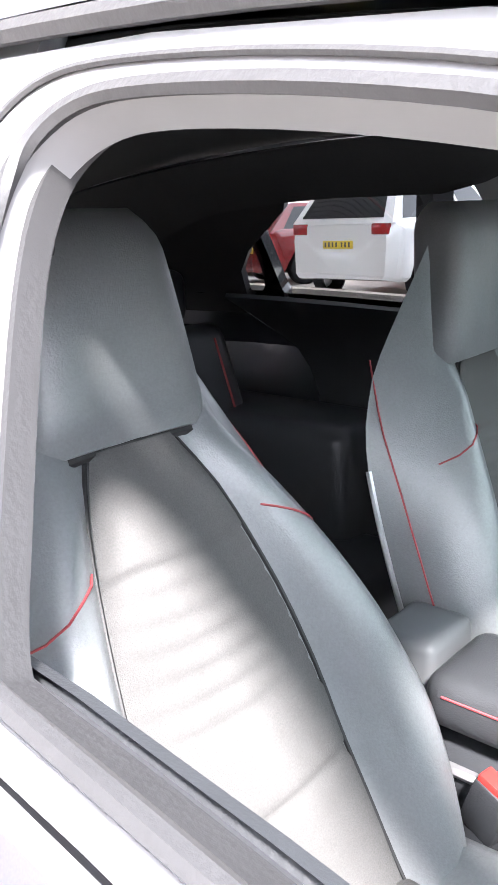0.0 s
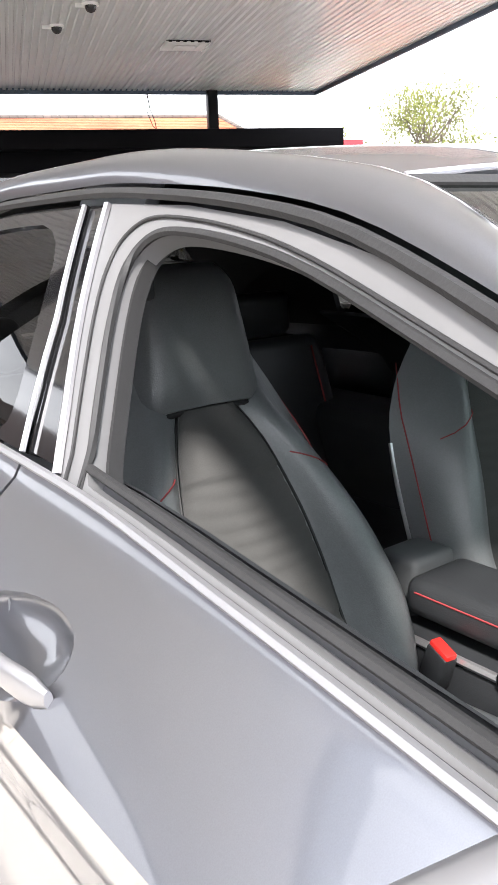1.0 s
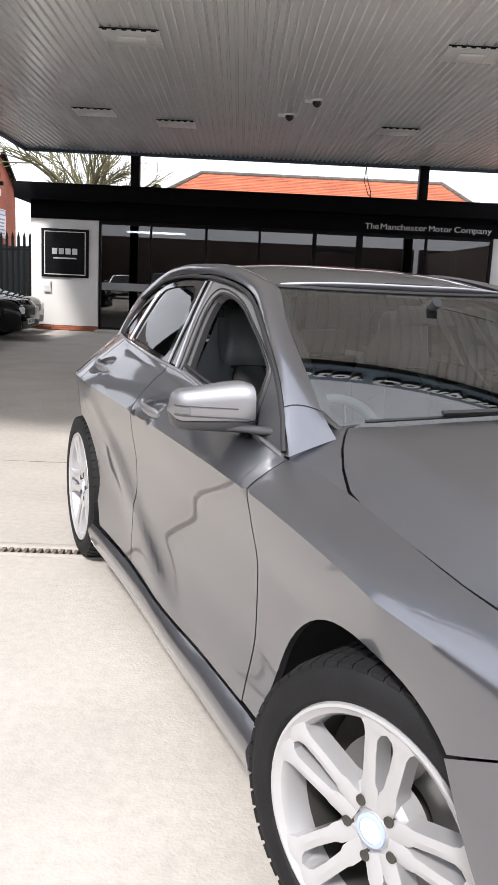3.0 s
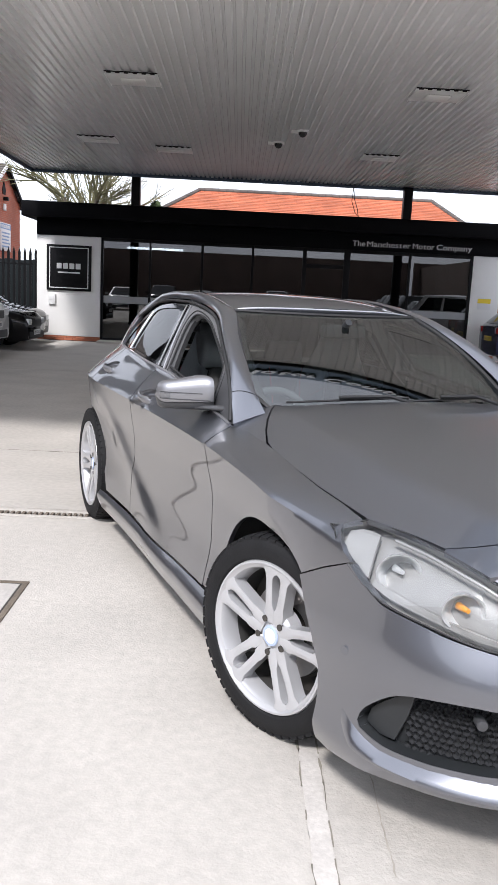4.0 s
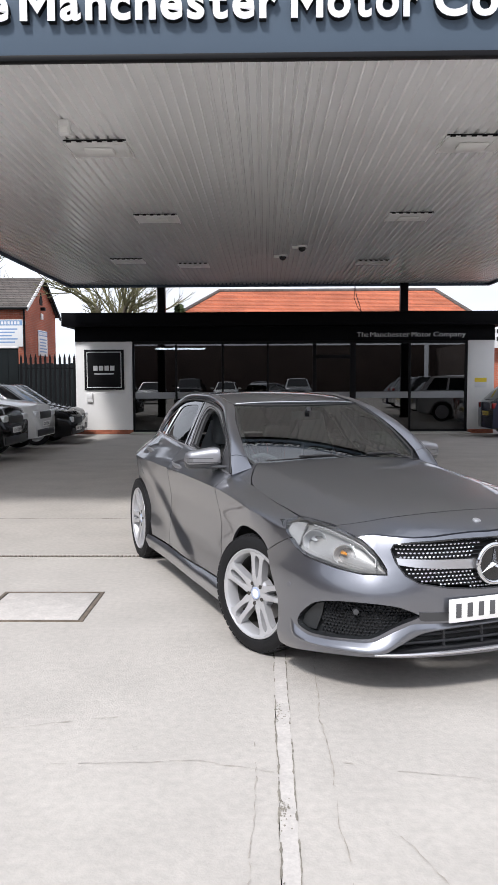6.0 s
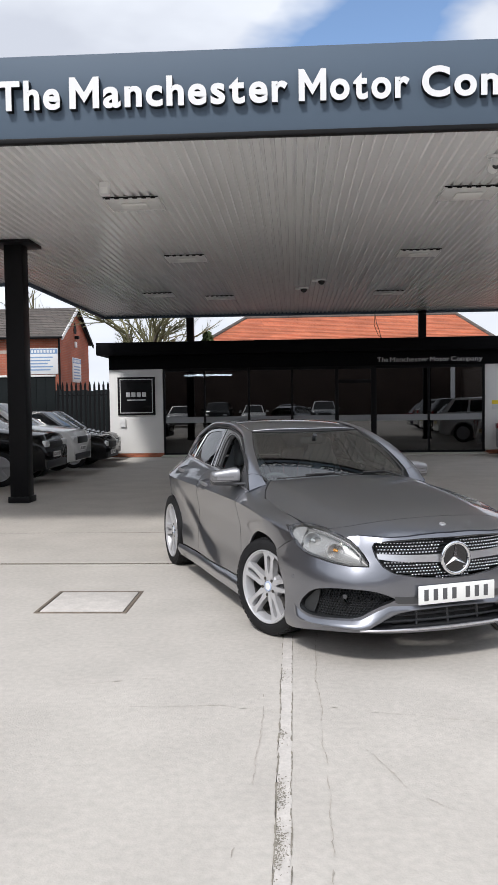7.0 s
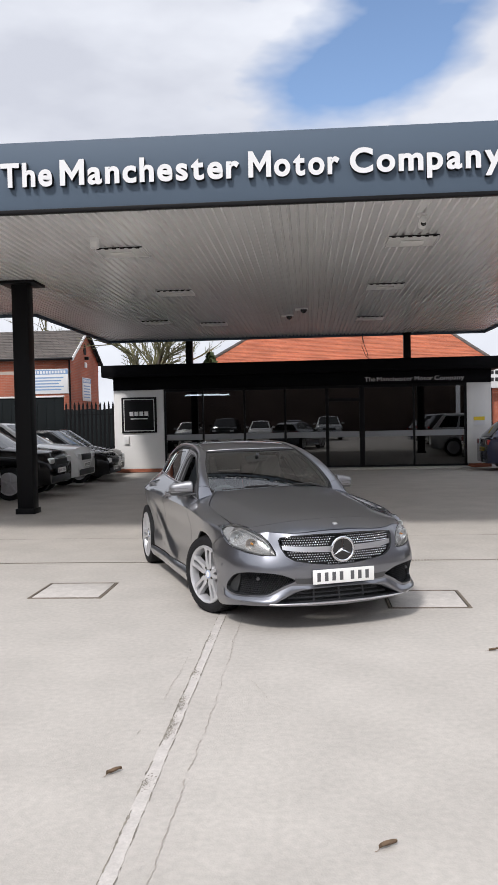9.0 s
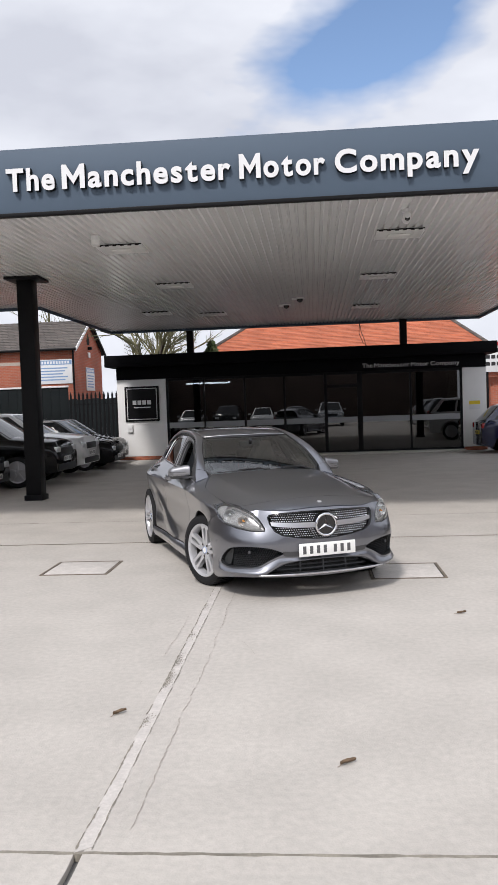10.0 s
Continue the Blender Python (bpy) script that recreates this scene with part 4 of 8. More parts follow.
pair("front_wing", lambda s: side_panel(wing, s), M_PAINT)
HANDLES = ((1.625, 0.905), (2.56, 0.955))


def bowl_ring(c, k=1.0):
    return [(c[0] + k * 0.125 * math.cos(2 * math.pi * i / 28) * (1 + 0.12 * math.cos(2 * math.pi * i / 28)), c[1] + k * 0.040 * math.sin(2 * math.pi * i / 28) - 0.012 * k * math.cos(2 * math.pi * i / 28)) for i in range(28)]


doors_f = pair("front_door", lambda s: side_panel(door_f, s, step=0.028, holes=(bowl_ring(HANDLES[0]),)), M_PAINT)
doors_r = pair("rear_door", lambda s: side_panel(door_r, s, step=0.028, holes=(bowl_ring(HANDLES[1]),)), M_PAINT)
pair("rear_quarter", lambda s: side_panel(quarter, s), M_PAINT)


def skirt_fn(s):
    return lambda y, z: (s * (side(y, z) + 0.030 * math.sin(max(0, min(1, (0.285 - z) / 0.06)) * math.pi / 2)), y, z)


pair("side_skirt", lambda s: panel(skirt, skirt_fn(s), 0.016, 0.05, flip=(s < 0)), M_PAINT, "dark grey side skirt")

# window frames, sail panels, seals and glass
frame_out = [(1.917, 1.350), (1.706, 1.338), (1.505, 1.313), (1.299, 1.269), (1.161, 1.222), (1.021, 1.160), (0.91, 1.100), (0.827, 1.045), (0.767, 1.002), (0.722, 0.950), (0.705, 0.924)] + gl_line(0.72, 1.738, 12) + [(1.772, 1.098), (1.845, 1.219)]
open_in = [(1.677, 1.037), (1.716, 1.115), (1.776, 1.22), (1.789, 1.262), (1.784, 1.288), (1.754, 1.308), (1.70, 1.310), (1.58, 1.297), (1.452, 1.273), (1.276, 1.222), (1.132, 1.178), (1.017, 1.126), (0.990, 1.108), (0.982, 1.05), (0.975, 0.965)] + gl_line(1.0, 1.66, 9, 0.006)
open_in = rounded(open_in)
pair("window_frame", lambda s: panel(frame_out, on_side(s, -0.010), 0.03, 0.035, holes=(open_in,), flip=(s < 0)), M_FRAME, "satin grey window frame", None)
sail = [(0.712, 0.928), (0.727, 0.948), (0.772, 0.998), (0.832, 1.040), (0.913, 1.093), (0.966, 1.122), (0.970, 1.05), (0.963, 0.962)] + gl_line(0.94, 0.74, 5, 0.008)
pair("mirror_sail", lambda s: panel(sail, on_side(s, -0.006), 0.03, 0.006, flip=(s < 0)), M_SATIN, "dark satin mirror sail")
inner_open = [(y + (1.4 - y) * 0.012, z + (1.15 - z) * 0.02) for y, z in open_in]
pair("window_seal", lambda s: panel([(y - (1.4 - y) * 0.004, z - (1.15 - z) * 0.01) for y, z in open_in], on_side(s, -0.034), 0.03, 0.02, holes=(inner_open,), flip=(s < 0)), M_RUBBER)
rear_out = [(1.997, 1.352), (2.28, 1.352), (2.55, 1.335), (2.74, 1.285), (2.87, 1.20), (2.945, 1.115), (2.965, 1.078)] + gl_line(2.94, 1.853, 12, 0.004) + [(1.871, 1.108), (1.903, 1.20)]
rear_in1 = [(2.045, 1.328), (2.28, 1.328), (2.52, 1.313), (2.60, 1.290), (2.60, 1.15), (2.60, 1.075)] + gl_line(2.58, 1.925, 8, 0.018) + [(1.965, 1.18)]
rear_in2 = [(2.635, 1.272), (2.73, 1.255), (2.84, 1.18), (2.905, 1.105), (2.90, 1.088)] + gl_line(2.88, 2.635, 4, 0.02)
rear_in1, rear_in2 = rounded(rear_in1), rounded(rear_in2)
pair("rear_window_frame", lambda s: panel(rear_out, on_side(s, -0.010), 0.03, 0.03, holes=(rear_in1, rear_in2), flip=(s < 0)), M_GLOSS_BLACK, "gloss black rear window frame")
for poly in (rear_in1, rear_in2):
    for ob in pair("rear_side_window", lambda s: panel(poly, on_side(s, -0.016), 0.04, 0.0, flip=(s < 0)), M_TINT_GLASS, "dark tinted side window"):
        ob.visible_shadow = False
passenger = part("passenger_window", panel(open_in, on_side(1, -0.026), 0.04, 0.0), M_CAR_GLASS, CAR, "clear side window")
passenger.visible_shadow = False


def grown(poly, k):
    return [(1.35 + (y - 1.35) * k, 1.13 + (z - 1.13) * k) for y, z in poly]


def seal_run(k):
    run = [(y, z) for y, z in grown(open_in, k) if z > spline(GL, y) + 0.015]
    (ya, _za), (yb, _zb) = run[0], run[-1]
    return [(ya - 0.008, spline(GL, ya) - 0.02)] + run + [(yb, spline(GL, yb) - 0.02)]


for k in (1.0, 1.10):
    pair("frame_seal", lambda s: tube([(s * (side(y, z) - (0.007 if k > 1 else 0.012)), y, z) for y, z in seal_run(k)], 0.0025 if k > 1 else 0.006, 6), M_RUBBER, "black rubber frame seal")


def rail(points, radius, s, lift=0.0, segs=6):
    return tube([(s * (side(y, z) + lift), y, z) for y, z in cut_open(points, 0.05)], radius, segs)


pair("belt_strip", lambda s: rail(gl_line(0.72, 2.95, 40, 0.001), 0.006, s), M_BELT_STRIP, "bright belt-line strip")
pair("pillar_strip", lambda s: rail([(1.741, 1.036), (1.772, 1.098), (1.845, 1.219), (1.917, 1.349)], 0.006, s, -0.004), M_BELT_STRIP, "bright strip along the door pillar")
pair("pillar_cover", lambda s: panel([(1.745, 1.038), (1.846, 1.042), (1.868, 1.108), (1.90, 1.20), (1.99, 1.350), (1.921, 1.349), (1.849, 1.219), (1.776, 1.098)], on_side(s, -0.013), 0.03, 0.02, flip=(s < 0)), M_GLOSS_BLACK, "gloss black pillar cover")
pair("pillar_edge", lambda s: rail([(1.85, 1.042), (1.871, 1.108), (1.903, 1.20), (1.993, 1.350)], 0.0045, s, -0.004), M_TRIM_SILVER, "bright strip along the door pillar")
pair("quarter_strip", lambda s: rail([(2.617, 1.07), (2.617, 1.29)], 0.008, s, -0.006), M_TRIM_SILVER)

# roof, pillars, screen
DRIP = [(0.60, 0.9215), (0.66, 0.919), (0.70, 0.930), (0.772, 1.013), (0.926, 1.126), (1.188, 1.250), (1.473, 1.331), (1.75, 1.365), (1.983, 1.379), (2.3, 1.380), (2.6, 1.362), (2.85, 1.295), (3.02, 1.225), (3.14, 1.14)]
EDGE = [(0.60, (0.610, 0.665, 0.936)), (0.70, (0.620, 0.710, 0.968)), (0.80, (0.628, 0.780, 1.026)), (0.926, (0.616, 0.885, 1.096)), (1.188, (0.574, 1.140, 1.232)), (1.473, (0.498, 1.415, 1.350)), (1.983, (0.470, 1.95, 1.412)), (2.3, (0.462, 2.28, 1.413)), (2.6, (0.45, 2.60, 1.398)), (2.85, (0.43, 2.86, 1.372)), (3.02, (0.42, 3.04, 1.345)), (3.14, (0.41, 3.16, 1.315))]


def edge(y):
    return Vector([spline([(k, v[i]) for k, v in EDGE], y) for i in range(3)])


def cant(s):
    def fn(y, t):
        z = spline(DRIP, y)
        a, b = Vector((side(y, z), y, z)), edge(y)
        m = a.lerp(b, t)
        n = Vector((0.55, -0.12, 0.8))
        m += n * (0.026 * 4 * t * (1 - t) * min(1.0, max(0.0, (y - 0.69) / 0.24)) ** 0.8)
        return (s * m.x, m.y, m.z)
    return fn


pair("roof_rail", lambda s: panel([(0.695, 0), (3.14, 0), (3.14, 1), (0.695, 1)], cant(s), 0.06, 0.02, flip=(s < 0)), M_PAINT, "painted windscreen pillar and roof side")
pair("pillar_seam", lambda s: tube([Vector(cant(s)(0.80, i / 12)) + Vector((0, 0, 0.0005)) for i in range(13)], 0.0014, 5), M_RUBBER)
pair("drip_seal", lambda s: tube([(s * (side(y, spline(DRIP, y) - 0.012) + 0.001), y, spline(DRIP, y) - 0.012) for y in [0.72 + 0.06 * i for i in range(38)]], 0.008, 6), M_RUBBER)
ROOF_C = [(1.20, 1.315), (1.27, 1.336), (1.45, 1.385), (1.7, 1.420), (1.95, 1.433), (2.3, 1.431), (2.6, 1.415), (2.9, 1.385), (3.2, 1.335)]


def roof(x, y):
    e = edge(max(1.473, y))
    zc = spline(ROOF_C, y)
    return (x, y, zc + (e.z - zc - (0.045 if y < 1.45 else 0) * (1.45 - y) / 0.2) * (abs(x) / e.x) ** 2.4)


BOW = 0.045


def header(x):
    return 1.425 - 0.085 * (1 - (x / 0.505) ** 2)


roof_poly = [(x / 10, header(x / 10) + 0.012) for x in range(-4, 5)] + [(0.49, 1.425)] + [(edge(y).x - 0.005, edge(y).y) for y in (1.6, 1.8, 2.0, 2.2, 2.4, 2.6, 2.8, 3.02)] + [(0.3, 3.14), (0, 3.17), (-0.3, 3.14)] + [(-edge(y).x + 0.005, edge(y).y) for y in (3.02, 2.8, 2.6, 2.4, 2.2, 2.0, 1.8, 1.6)] + [(-0.49, 1.425)]
part("roof", panel(roof_poly, roof, 0.05, 0.02), M_PAINT, CAR)


def screen(x, t):
    """The windscreen: x at its foot's scale, t from foot to top."""
    k = 1 - (x / 0.70) ** 2
    foot = Vector((x, 0.745 - BOW * k, 0.958 + 0.007 * k))
    top = Vector((x * 0.735, header(x * 0.735), 1.345 - 0.006 * k))
    m = foot.lerp(top, t)
    return (m.x, m.y - 0.008 * 4 * t * (1 - t), m.z + 0.031 * 4 * t * (1 - t))


SCREEN_R = [(0.53, 0.0), (0.595, 0.045), (0.650, 0.14), (0.668, 0.40), (0.676, 0.64), (0.672, 1.0)]
screen_poly = SCREEN_R + [(x, 1.0) for x in (0.4, 0.2, 0.0, -0.2, -0.4)] + [(-x, t) for x, t in SCREEN_R[::-1]]
frit_hole = [(x * 0.955, 0.03 + t * 0.92) for x, t in screen_poly]
part("screen_border", panel(screen_poly, screen, 0.05, 0.0, holes=(frit_hole,), lift=-0.003), M_INK, CAR, "black printed border of the windscreen")
w_screen = part("windscreen", panel(screen_poly, screen, 0.05, 0.0), M_CAR_GLASS, CAR, "windscreen reflecting the canopy sign")
w_screen.visible_shadow = False
rim_s = bmesh.new()
add(rim_s, tube([screen(*p) for p in cut(screen_poly, 0.04)], 0.009, 6, closed=True))
part("windscreen_seal", rim_s, M_RUBBER, CAR)
# a thin silver tube draws the bright line along the roof's front edge
part("header_strip", tube([Vector(roof(x / 20 * 0.47, header(x / 20 * 0.47) + 0.022)) + Vector((0, 0, 0.001)) for x in range(-20, 21)], 0.004, 6), M_TRIM_SILVER, CAR, "bright line at the roof's front edge")

# bonnet and wing caps
gap_l = [(0.724, -0.27), (0.737, 0.0), (0.735, 0.2), (0.731, 0.36), (0.717, 0.455), (0.680, 0.555), (0.635, 0.645), (0.60, 0.70), (0.565, 0.745)]
hood_poly = [(-x + G, y) for x, y in gap_l] + [(-x, 0.74 - BOW * (1 - (x / 0.70) ** 2) - 0.012) for x in (0.45, 0.3, 0.1)] + [(x, 0.74 - BOW * (1 - (x / 0.70) ** 2) - 0.012) for x in (0.1, 0.3, 0.45)] + [(x - G, y) for x, y in gap_l[::-1]]
FRONT_S = (0.0, 0.1, 0.2, 0.3, 0.4, 0.5, 0.58, 0.64)
LAMP_TOP = [(0.80, (0.618, -0.690)), (0.92, (0.650, -0.540)), (1.06, (0.688, -0.375)), (1.16, (0.722, -0.272)), (1.25, (0.824, -0.238))]
lead = [(nose(s, brow(s))[0], nose(s, brow(s))[1] + 0.004) for s in FRONT_S]
SHUT = [(0.642, -0.535), (0.577, -0.567), (0.50, -0.594), (0.394, -0.622), (0.277, -0.640), (0.14, -0.650), (0.0, -0.653)]
back_half = [p for s, p in LAMP_TOP[3:1:-1]] + SHUT
hood_poly += back_half + [(-x, y) for x, y in back_half[-2::-1]]
front_half = [(x, y - 0.005) for x, y in SHUT[::-1]] + [(0.652, -0.545), (0.618, -0.690)] + lead[:0:-1]
front_poly = front_half + [lead[0]] + [(-x, y) for x, y in front_half[:0:-1]]
part("nose_panel", panel(front_poly, lambda x, y: (x, y, hood(x, y)), 0.03, 0.015, flip=False), M_PAINT, CAR, "painted panel between bonnet and grille")
part("bonnet_badge", cyl(0.021, 0.019, 0.008, Matrix.Translation((0, -0.785, hood(0, -0.785) + 0.002)) @ pose(0, 0, 0, 18, 0, 0), 20, bevel=0.002), M_TRIM_SILVER, CAR, "small round silver bonnet badge")
part("bonnet", panel(hood_poly, lambda x, y: (x, y, hood(x, y)), 0.04, 0.02, lines=[[(sg * spline(RIDGE, -0.6 + 0.1 * i), -0.6 + 0.1 * i) for i in range(14)] for sg in (-1, 1)]), M_PAINT, CAR)
cap_poly = [(0.724 + G, 0.41), (0.717 + G, 0.455), (0.680 + G, 0.555), (0.635 + G, 0.645), (0.60 + G, 0.70), (0.565 + G, 0.745), (0.515, 0.770), (0.556, 0.806), (0.63, 0.775), (0.70, 0.738), (0.760, 0.70), (0.742, 0.60), (0.731, 0.50)]
pair("wing_cap", lambda s: panel([(s * x, y) for x, y in cap_poly], lambda x, y: (x, y, hood(x, y) + 0.02 * max(0, (abs(x) - 0.62) / 0.14) * max(0, min(1, (y - 0.5) / 0.15))), 0.03, 0.03), M_PAINT)
part("scuttle", panel([(-0.6, 0.72), (-0.3, 0.65), (0, 0.63), (0.3, 0.65), (0.6, 0.72), (0.6, 0.86), (0.3, 0.80), (0, 0.77), (-0.3, 0.80), (-0.6, 0.86)], lambda x, y: (x, y, 0.955 - 0.05 * x * x), 0.06, 0.02), M_PLASTIC, CAR, "black plastic scuttle panel")

# ---- nose: bumper, lamps, grille ----


def at_nose(depth=0.0):
    def fn(s, z):
        p = Vector(nose(s, z))
        if depth:
            q = Vector(nose(s + (0.01 if s >= 0 else -0.01), z))
            t = (q - p) if s >= 0 else (p - q)
            n = Vector((t.y, -t.x, 0)).normalized()
            p -= n * depth
        return tuple(p)
    return fn


LAMP_LOW = [(0.545, 0.612), (0.66, 0.612), (0.82, 0.632), (1.00, 0.662), (1.07, 0.684), (1.148, 0.719), (1.193, 0.743), (1.228, 0.771), (1.25, 0.796)]
LAMP_INNER = [(0.545, 0.628), (0.58, 0.675), (0.63, 0.725), (0.70, 0.762), (0.80, 0.785)]


def s_of(y):
    """Metres round the nose at which the plan reaches length y."""
    k = min(range(len(_pts)), key=lambda i: abs(_pts[i][1] - y))
    return _arc[k]


def lamp(sg, deep=0.0):
    """The lamp's surface: s metres round, v from its lower to its upper edge."""
    def fn(s, v):
        a = abs(s)
        lo = Vector(nose(a, spline(LAMP_LOW, a)))
        inner = Vector(nose(a, spline(LAMP_INNER, a)))
        x, y = (spline([(k, p[i]) for k, p in LAMP_TOP], a) for i in (0, 1))
        k = min(1.0, max(0.0, (a - 0.66) / 0.16))
        z = hood(x, y) - 0.003
        if a > 1.16:
            z += (0.800 - z) * (a - 1.16) / 0.09
        hi = inner.lerp(Vector((x, y, z)), k * k * (3 - 2 * k))
        p = lo.lerp(hi, v) + Vector((0.55, -0.55, 0.62)) * (0.022 * 4 * v * (1 - v) * min(1.0, (1.255 - a) / 0.2) - deep)
        return (sg * p.x, p.y, p.z)
    return fn


lamp_r = [(0.545, 0.0), (0.70, 0.0), (0.85, 0.0), (1.0, 0.0), (1.12, 0.0), (1.18, 0.0), (1.246, 0.0), (1.246, 1.0), (1.18, 1.0), (1.12, 1.0), (1.0, 1.0), (0.85, 1.0), (0.70, 1.0), (0.62, 1.0), (0.545, 1.0)]
intake_r = rounded([(1.046, 0.313), (1.029, 0.361), (0.977, 0.407), (0.927, 0.442), (0.863, 0.464), (0.753, 0.480), (0.61, 0.480), (0.50, 0.466), (0.45, 0.448), (0.41, 0.432), (0.380, 0.414),
                    (0.415, 0.396), (0.45, 0.383), (0.509, 0.357), (0.569, 0.324), (0.605, 0.307), (0.655, 0.297), (0.755, 0.294), (0.866, 0.288), (0.941, 0.286), (0.99, 0.295)], 1)
grille_h = [(0.0, 0.764), (0.20, 0.764), (0.40, 0.755), (0.505, 0.742), (0.520, 0.72), (0.500, 0.665), (0.455, 0.605), (0.39, 0.568), (0.25, 0.542), (0.10, 0.528), (0.0, 0.525)]
grille_p = grille_h + [(-s, z) for s, z in grille_h[-2:0:-1]]
low_h = [(0.0, 0.348), (0.136, 0.344), (0.252, 0.338), (0.356, 0.325), (0.431, 0.294), (0.509, 0.259), (0.548, 0.236), (0.36, 0.237), (0.135, 0.238), (0.0, 0.238)]
low_p = low_h + [(-s, z) for s, z in low_h[-2:0:-1]]
edge_s = 1.335
half = [(s, brow(s) - 0.004) for s in FRONT_S] + [(0.72, 0.774), (0.68, 0.760), (0.61, 0.716), (0.572, 0.678), (0.540, 0.632), (0.540, 0.606), (0.66, 0.604), (0.82, 0.624), (1.00, 0.654), (1.10, 0.697)]
half += [(s_of(-0.374), 0.724), (s_of(-0.262), 0.677), (s_of(-0.147), 0.619), (s_of(-0.195), 0.565), (s_of(-0.265), 0.48), (s_of(-0.296), 0.40), (s_of(-0.302), 0.335), (s_of(-0.292), 0.25), (s_of(-0.27), 0.160), (1.18, 0.155), (0.98, 0.188), (0.80, 0.208), (0.60, 0.215), (0.36, 0.210), (0.0, 0.203)]
bump_p = half + [(-s, z) for s, z in half[-2:0:-1]]
bumper = part("front_bumper", panel(bump_p[::-1], at_nose(), 0.021, 0.03, holes=(grille_p, low_p, intake_r, [(-s, z) for s, z in intake_r])), M_PAINT, CAR)


# the blade that frames the intakes: its lower and upper edge by metres round the nose
BLADE_LOW = [(0.0, 0.350), (0.136, 0.346), (0.252, 0.340), (0.356, 0.327), (0.431, 0.296), (0.509, 0.261), (0.552, 0.240), (0.604, 0.234), (0.746, 0.238), (0.91, 0.236), (1.01, 0.240), (1.07, 0.255), (1.105, 0.290)]
BLADE_TOP = [(0.0, 0.382), (0.274, 0.382), (0.364, 0.386), (0.415, 0.393), (0.45, 0.380), (0.509, 0.354), (0.569, 0.321), (0.605, 0.304), (0.655, 0.294), (0.755, 0.291), (0.866, 0.285), (0.941, 0.283), (0.99, 0.291), (1.046, 0.313), (1.105, 0.345)]


def blade_bmesh():
    b = bmesh.new()
    rows = []
    for i in range(-74, 75):
        s = i / 74 * 1.105
        lo, hi = spline(BLADE_LOW, abs(s)), spline(BLADE_TOP, abs(s))
        k = min(1.0, (1.106 - abs(s)) / 0.06)
        rows.append([b.verts.new(at_nose(-d * k)(s, lo + (hi - lo) * w)) for w, d in ((0.0, -0.010), (0.0, 0.010), (0.10, 0.018), (0.26, 0.020), (0.50, 0.012), (0.75, 0.002), (0.97, -0.010), (1.0, -0.022))])
    for p, q in zip(rows, rows[1:]):
        for k in range(7):
            b.faces.new((p[k], p[k + 1], q[k + 1], q[k]))
    bmesh.ops.recalc_face_normals(b, faces=b.faces[:])
    return finish(b, 50)


part("bumper_blade", blade_bmesh(), M_PAINT, bumper, "painted blade framing the air intakes")
splitter = bmesh.new()
rows = []
for i in range(-40, 41):
    s0 = i / 40 * 0.60
    rows.append([splitter.verts.new(at_nose(-d)(s0, z0)) for z0, d in ((0.236, -0.03), (0.236, 0.006), (0.230, 0.012), (0.222, 0.010), (0.218, -0.01))])
for p, q in zip(rows, rows[1:]):
    for k in range(4):
        splitter.faces.new((p[k], p[k + 1], q[k + 1], q[k]))
bmesh.ops.recalc_face_normals(splitter, faces=splitter.faces[:])
part("splitter", finish(splitter, 50), M_TRIM_SILVER, bumper, "silver strip under the lower intake")


def swell(poly, k):
    c = (sum(p[0] for p in poly) / len(poly), sum(p[1] for p in poly) / len(poly))
    return [(c[0] + (p[0] - c[0]) * k, c[1] + (p[1] - c[1]) * k) for p in poly]


def loop_tube(poly, fn, r, step=0.03):
    return tube([fn(*p) for p in cut(poly, step)], r, 6, closed=True)


